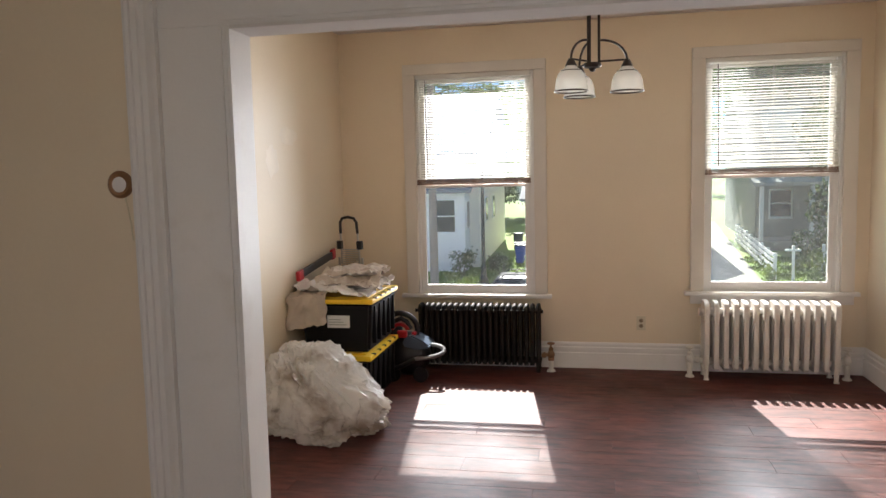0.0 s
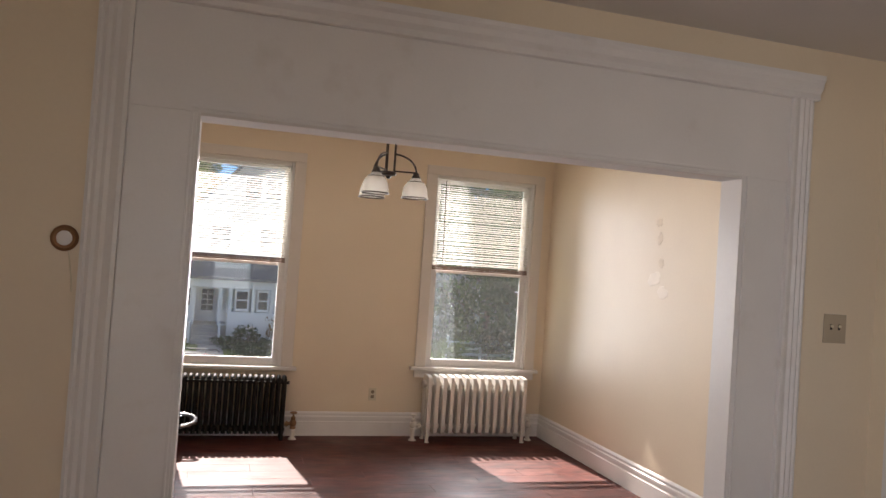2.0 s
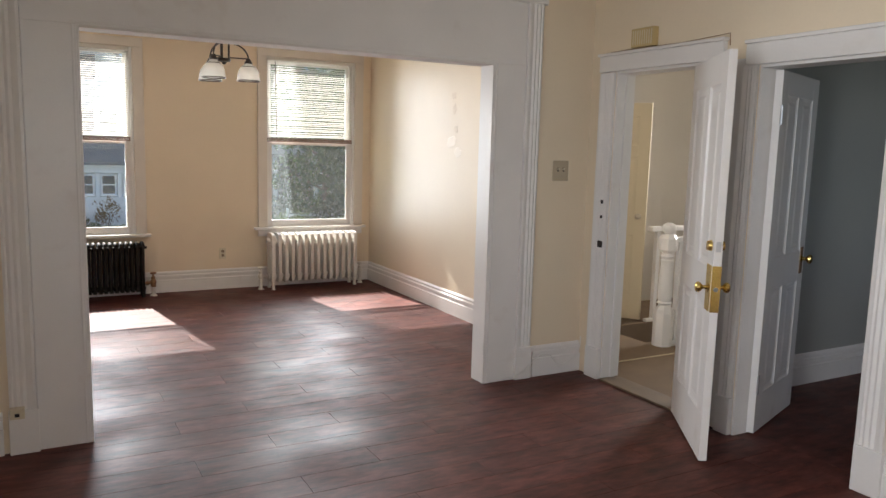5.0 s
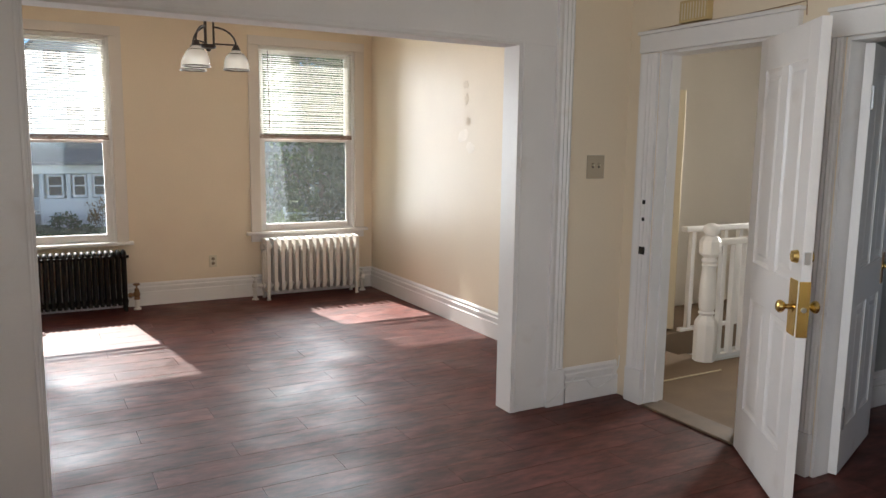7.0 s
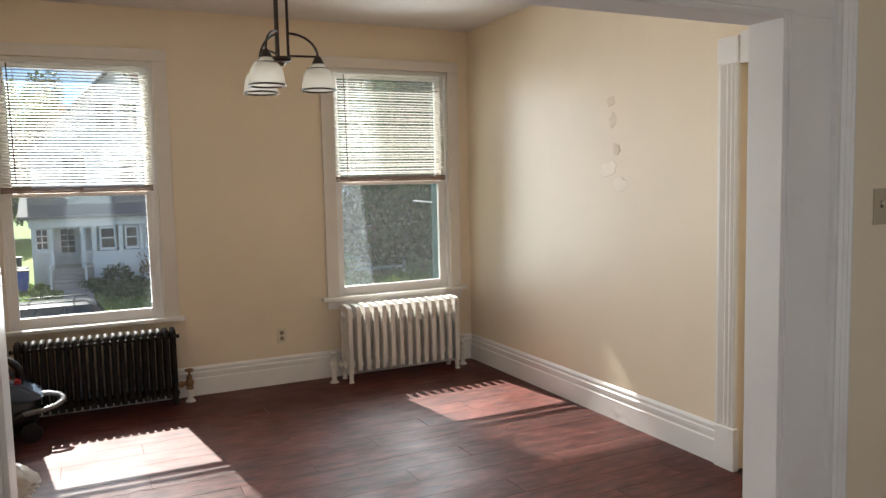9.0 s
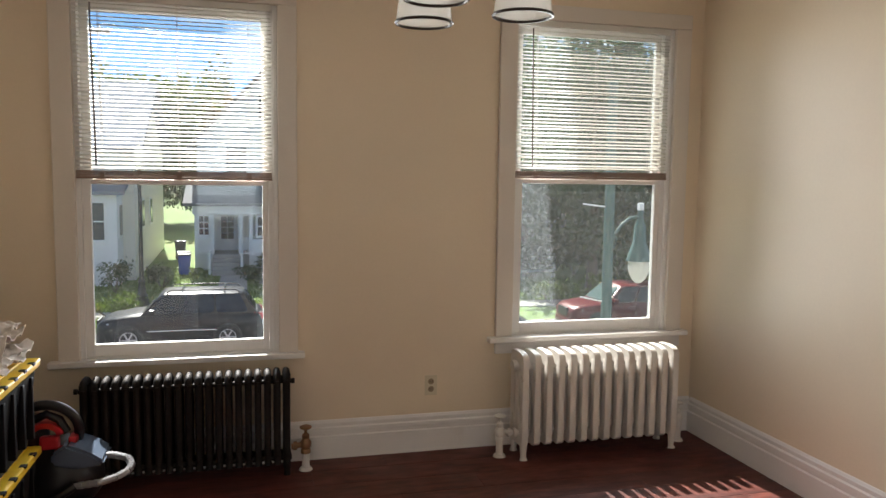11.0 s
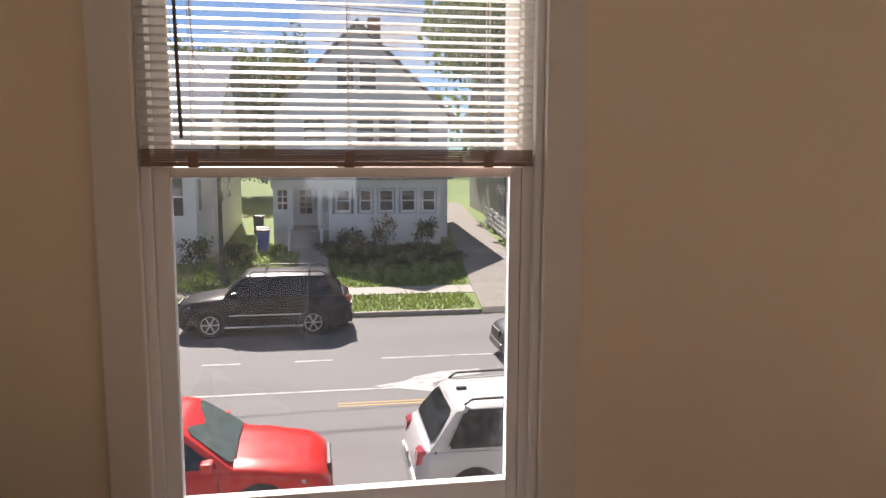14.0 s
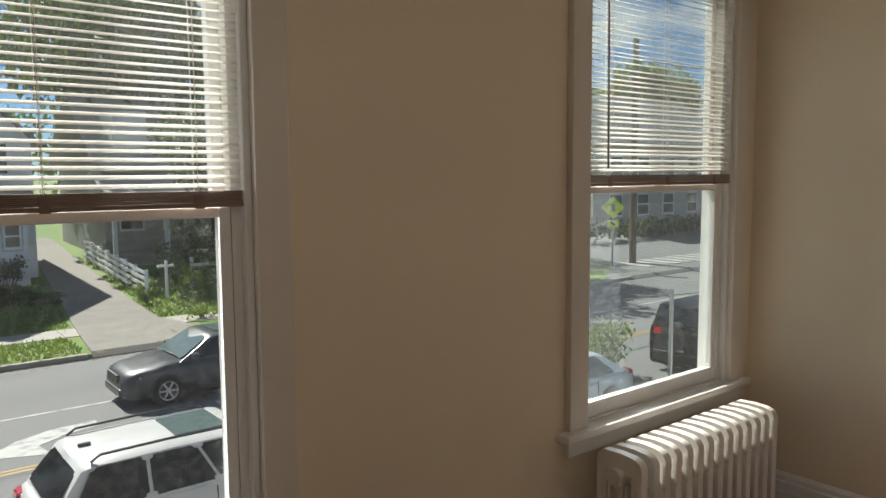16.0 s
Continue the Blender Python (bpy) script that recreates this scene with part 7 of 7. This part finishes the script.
    # lamps, bumpers, details
    for s in (-1, 1):
        quad("headlamp", [(X(0.03), s * hw * 0.56, hood_z - 0.27), (X(0.34), s * hw * 0.95, hood_z - 0.23), (X(0.42), s * hw * 0.93, hood_z - 0.10), (X(0.09), s * hw * 0.60, hood_z - 0.17)], M_HEAD, c, 0.022, 0.05)
        zt = (tail_z if tail < L - 0.3 else belt + 0.06)
        bm = box(B(), X(L + 0.002), min(s * hw * 0.60, s * hw * 0.945), zt - 0.31, X(L - 0.30), max(s * hw * 0.60, s * hw * 0.945), zt - 0.10)
        for v in bm.verts:
            if v.co.x < X(L - 0.15):
                v.co.y *= 0.90
                v.co.x += 0.03 if v.co.z > zt - 0.2 else 0.0
            else:
                v.co.z += 0.03 if v.co.z > zt - 0.2 else 0.09
        bmesh.ops.bevel(bm, geom=list(bm.edges), offset=0.022, segments=3, affect='EDGES')
        part("tail_lamp", bm, M_TAIL, c, smooth=True)
        mrr = part("mirror", box(B(), X(cowl + 0.42), s * (hw + 0.02) - 0.10, belt + 0.02, X(cowl + 0.26), s * (hw + 0.02) + 0.10, belt + 0.16, 0.03), paint, c)
        for a in (span_lo[0] + (span_lo[1] - span_lo[0]) * 0.30, span_lo[0] + (span_lo[1] - span_lo[0]) * 0.62):
            part("door_handle", box(B(), X(a + 0.09), s * hw * 1.0 - 0.012, belt - 0.14, X(a - 0.09), s * hw * 1.0 + 0.012, belt - 0.11, 0.008), paint, c)
        for a in (0.02, 0.36, 0.68):
            xx = X(span_lo[0] + (span_lo[1] - span_lo[0]) * a)
            part("door_gap", box(B(), xx - 0.006, s * hw * 0.99 - 0.006, 0.34, xx + 0.006, s * hw * 0.99 + 0.012, belt - 0.06), M_TRIM, c)
        part("sill_trim", box(B(), X(axle_f + wb - wheel_r - 0.1), s * (hw - 0.005) - 0.02, 0.22, X(axle_f + wheel_r + 0.1), s * (hw - 0.005) + 0.02, 0.33, 0.015), clad or M_TRIM, c)
    part("front_bumper", box(B(), X(0.16), -hw * 0.66, 0.26, X(-0.035), hw * 0.66, 0.46, 0.06), clad or paint, c)
    part("grille", box(B(), X(0.05), -hw * 0.42, 0.52, X(-0.015), hw * 0.42, hood_z - 0.12, 0.02), M_TRIM, c)
    part("rear_bumper", box(B(), X(L + 0.05), -hw * 0.84, 0.30, X(L - 0.16), hw * 0.84, 0.58, 0.07), clad or paint, c)
    part("number_plate", box(B(), X(L + 0.066), -0.16, 0.62, X(L + 0.030), 0.16, 0.74, 0.005), M_LINE, c)
    part("wiper", cyl(B(), (X(cowl + 0.02), -0.55, belt + 0.045), (X(cowl + 0.06), 0.35, belt + 0.06), 0.010, seg=6), M_TRIM, c)
    return c


suv = car(-0.50, 19.80, -3.55, 180, car_paint("black_car_paint", (0.006, 0.007, 0.010), 0.0), "black sport utility vehicle parked at the far kerb", 4.75, 1.86, 1.72, 2.78, 1.10, 1.02, 1.25, 1.85, 4.15, 4.55, 1.10, 0.92, 0.37, 2)
for s in (-1, 1):
    part("side_moulding", box(B(), -1.0, s * 0.925 - 0.012, 0.60, 0.95, s * 0.925 + 0.014, 0.635, 0.006), M_CHROME, suv, "silver side moulding")
    part("running_board", box(B(), -1.05, s * 0.95 - 0.05, 0.27, 1.05, s * 0.95 + 0.05, 0.33, 0.012), M_CHROME, suv, "silver running board")
car(7.75, 15.98, -3.55, 180, car_paint("grey_car_paint", (0.075, 0.078, 0.085), 0.4), "dark grey sedan driving along the street", 4.80, 1.82, 1.46, 2.78, 0.95, 0.86, 1.25, 2.05, 3.35, 4.15, 0.98, 0.95, 0.33, False, True)
car(4.62, 8.75, -3.55, 0, car_paint("silver_white_car_paint", (0.55, 0.55, 0.545), 0.1), "silver-white estate car with black roof rails", 4.60, 1.80, 1.60, 2.80, 1.00, 0.95, 1.15, 1.80, 4.00, 4.42, 1.00, 0.98, 0.35, True, True)
car(-1.10, 8.70, -3.55, 0, car_paint("bright_red_car_paint", (0.62, 0.022, 0.018), 0.0), "bright red car parked at the near kerb", 4.50, 1.84, 1.50, 2.65, 0.95, 0.88, 1.25, 1.95, 3.75, 4.30, 0.95, 0.93, 0.35)
# red lowered to put the tree's shade into the paint
car(14.3, 19.85, -3.55, 180, car_paint("shaded_red_car_paint", (0.12, 0.008, 0.012), 0.1), "red hatchback, paint darkened for the shade of a tree", 4.55, 1.82, 1.62, 2.65, 1.00, 0.95, 1.20, 1.85, 3.80, 4.35, 1.0, 0.93, 0.34)
jeep = car(19.5, 9.1, -3.55, 0, car_paint("matt_black_car_paint", (0.015, 0.015, 0.016)), "boxy black off-road vehicle parked by the kerb", 4.40, 1.88, 1.84, 2.75, 1.22, 1.15, 1.35, 1.50, 4.20, 4.36, 1.2, 0.70, 0.40)
car(11.9, 8.9, -3.55, 180, car_paint("pale_blue_silver_paint", (0.45, 0.48, 0.52), 0.2), "pale silver-blue car beyond the near bush", 4.5, 1.80, 1.45, 2.65, 0.95, 0.88, 1.25, 2.0, 3.4, 4.2, 0.96, 0.92, 0.33)

spare = part("spare_wheel", cyl(B(), (-2.20, 0.05, 1.02), (-2.43, 0.05, 1.02), 0.37, 0.36, seg=28), M_TYRE, jeep)
part("rim", cyl(B(), (-2.43, 0.05, 1.02), (-2.445, 0.05, 1.02), 0.20, 0.18, seg=20), M_TRIM, spare)

# lawn blades and fallen leaves: too many to count
rnd = random.Random(91)
verts, faces = [], []
for k in range(26000):
    verge = k % 5 == 0
    y = rnd.uniform(21.2, 23.7) if verge else 25.3 + 9.5 * rnd.random() ** 1.3
    x = rnd.uniform(-9.0, 6.0) if verge else rnd.uniform(-8.0, 14.5)
    if not verge and (6.1 + (y - 20.9) * 0.11 - 0.15 < x < 9.9 - max(0, min(y, 26) - 23) * 0.25 + max(0, y - 26) * 0.075 + 0.1 or 0.1 < x < 1.4):
        continue
    z, a, hgt, w = gz(y), rnd.uniform(0, 6.28), rnd.uniform(0.05, 0.15), rnd.uniform(0.02, 0.05)
    dx, dy = math.cos(a) * w, math.sin(a) * w
    i = len(verts)
    verts += [(x - dx, y - dy, z - 0.01), (x + dx, y + dy, z - 0.01), (x + rnd.uniform(-0.06, 0.06), y + rnd.uniform(-0.06, 0.06), z + hgt)]
    faces.append((i, i + 1, i + 2))
me = bpy.data.meshes.new("grass")
me.from_pydata(verts, [], faces)
me.materials.append(leaf_mat("lawn_blades", (0.15, 0.21, 0.05)))
tagged(new("grass", me), "uneven tufts of green lawn grass", "grass", kind="stuff")
verts, faces = [], []
for k in range(900):
    kerb = k % 2 == 0
    y = 21.02 - abs(rnd.gauss(0, 0.25)) if kerb else rnd.uniform(21.2, 25.0)
    x = rnd.uniform(-9.0, 14.0)
    z = (-3.545 if y < 20.9 else -3.40 if y < 21.12 else gz(y) + 0.07)
    a, s_ = rnd.uniform(0, 6.28), rnd.uniform(0.03, 0.07)
    i = len(verts)
    verts += [(x + math.cos(a + q) * s_ * f, y + math.sin(a + q) * s_ * f, z + 0.01 * (q % 2)) for q, f in ((0, 1), (1.6, 0.6), (3.1, 1), (4.7, 0.6))]
    faces.append((i, i + 1, i + 2, i + 3))
me = bpy.data.meshes.new("fallen_leaves")
me.from_pydata(verts, [], faces)
me.materials.append(leaf_mat("fallen_leaf", (0.30, 0.20, 0.06)))
tagged(new("fallen_leaves", me), "scattered dry yellow leaves along the kerb", "leaves", kind="stuff")

# our own house below and beside the windows: unseen, dark to dim car reflections
bm = B()
box(bm, -0.35, 0.0, -3.8, 4.5, 0.16, -0.25)
box(bm, -0.35, 0.165, -3.8, 8.5, 0.33, -0.3)
solid("facade", bm, mat("unseen_dark_facade", (0.11, 0.12, 0.135), 0.8, scale=2, var=0.12), "unseen facade below the front windows, kept dark for car reflections", "facade")

# ---- floors ----
solid("floor", box(B(), BX0 - 0.2, BY - 0.1, -0.25, BX1 + WT, FT, -0.006), M_SUB, "reddish brown laminate plank floor with worn sheen", "floor")
floor_ob = bpy.data.objects["floor"]
PW, PL = 0.19, 1.25
plank_cache = {}


def plank(x0, x1, y0, y1, parent):
    key = (round(x1 - x0, 3), round(y1 - y0, 3))
    if key not in plank_cache:
        bm = B()
        w, h = x1 - x0, y1 - y0
        g = 0.0006
        box(bm, g, g, -0.0055, w - g, h - g, -0.0008)
        top = [f for f in bm.faces if f.normal.z > 0.9]
        r = bmesh.ops.inset_region(bm, faces=top, thickness=0.0012)
        for v in {v for f in top for v in f.verts}:
            v.co.z = 0.0
        plank_cache[key] = mesh_of("plank", bm, M_FLOOR)
    ob = new("plank", plank_cache[key])
    ob.parent = parent
    ob.matrix_basis = Matrix.Translation((x0, y0, 0))


rnd = random.Random(4)
row = 0
y = -0.0
while y > -8.9:
    ya = max(y - PW, -8.95)
    x = BX0 - 0.15 - (row % 3) * 0.41
    while x < BX1 + 0.02:
        xa, xb = max(x, BX0 - 0.15), min(x + PL, BX1 + 0.02)
        if xb - xa > 0.03:
            plank(round(xa, 3), round(xb, 3), ya, y, floor_ob)
        x += PL
    y -= PW
    row += 1
solid("floor_side_room", box(B(), BX1 + WT, -7.6, -0.2, 8.2, HY0 - 0.08, 0.0), M_FLOOR, "dark reddish laminate floor in an unlit room", "floor")
solid("floor_doorway", box(B(), BX1 + 0.021, D2[1], -0.10, BX1 + WT, D2[0], -0.0008), M_FLOOR, "dark reddish laminate floor in the side doorway", "floor")
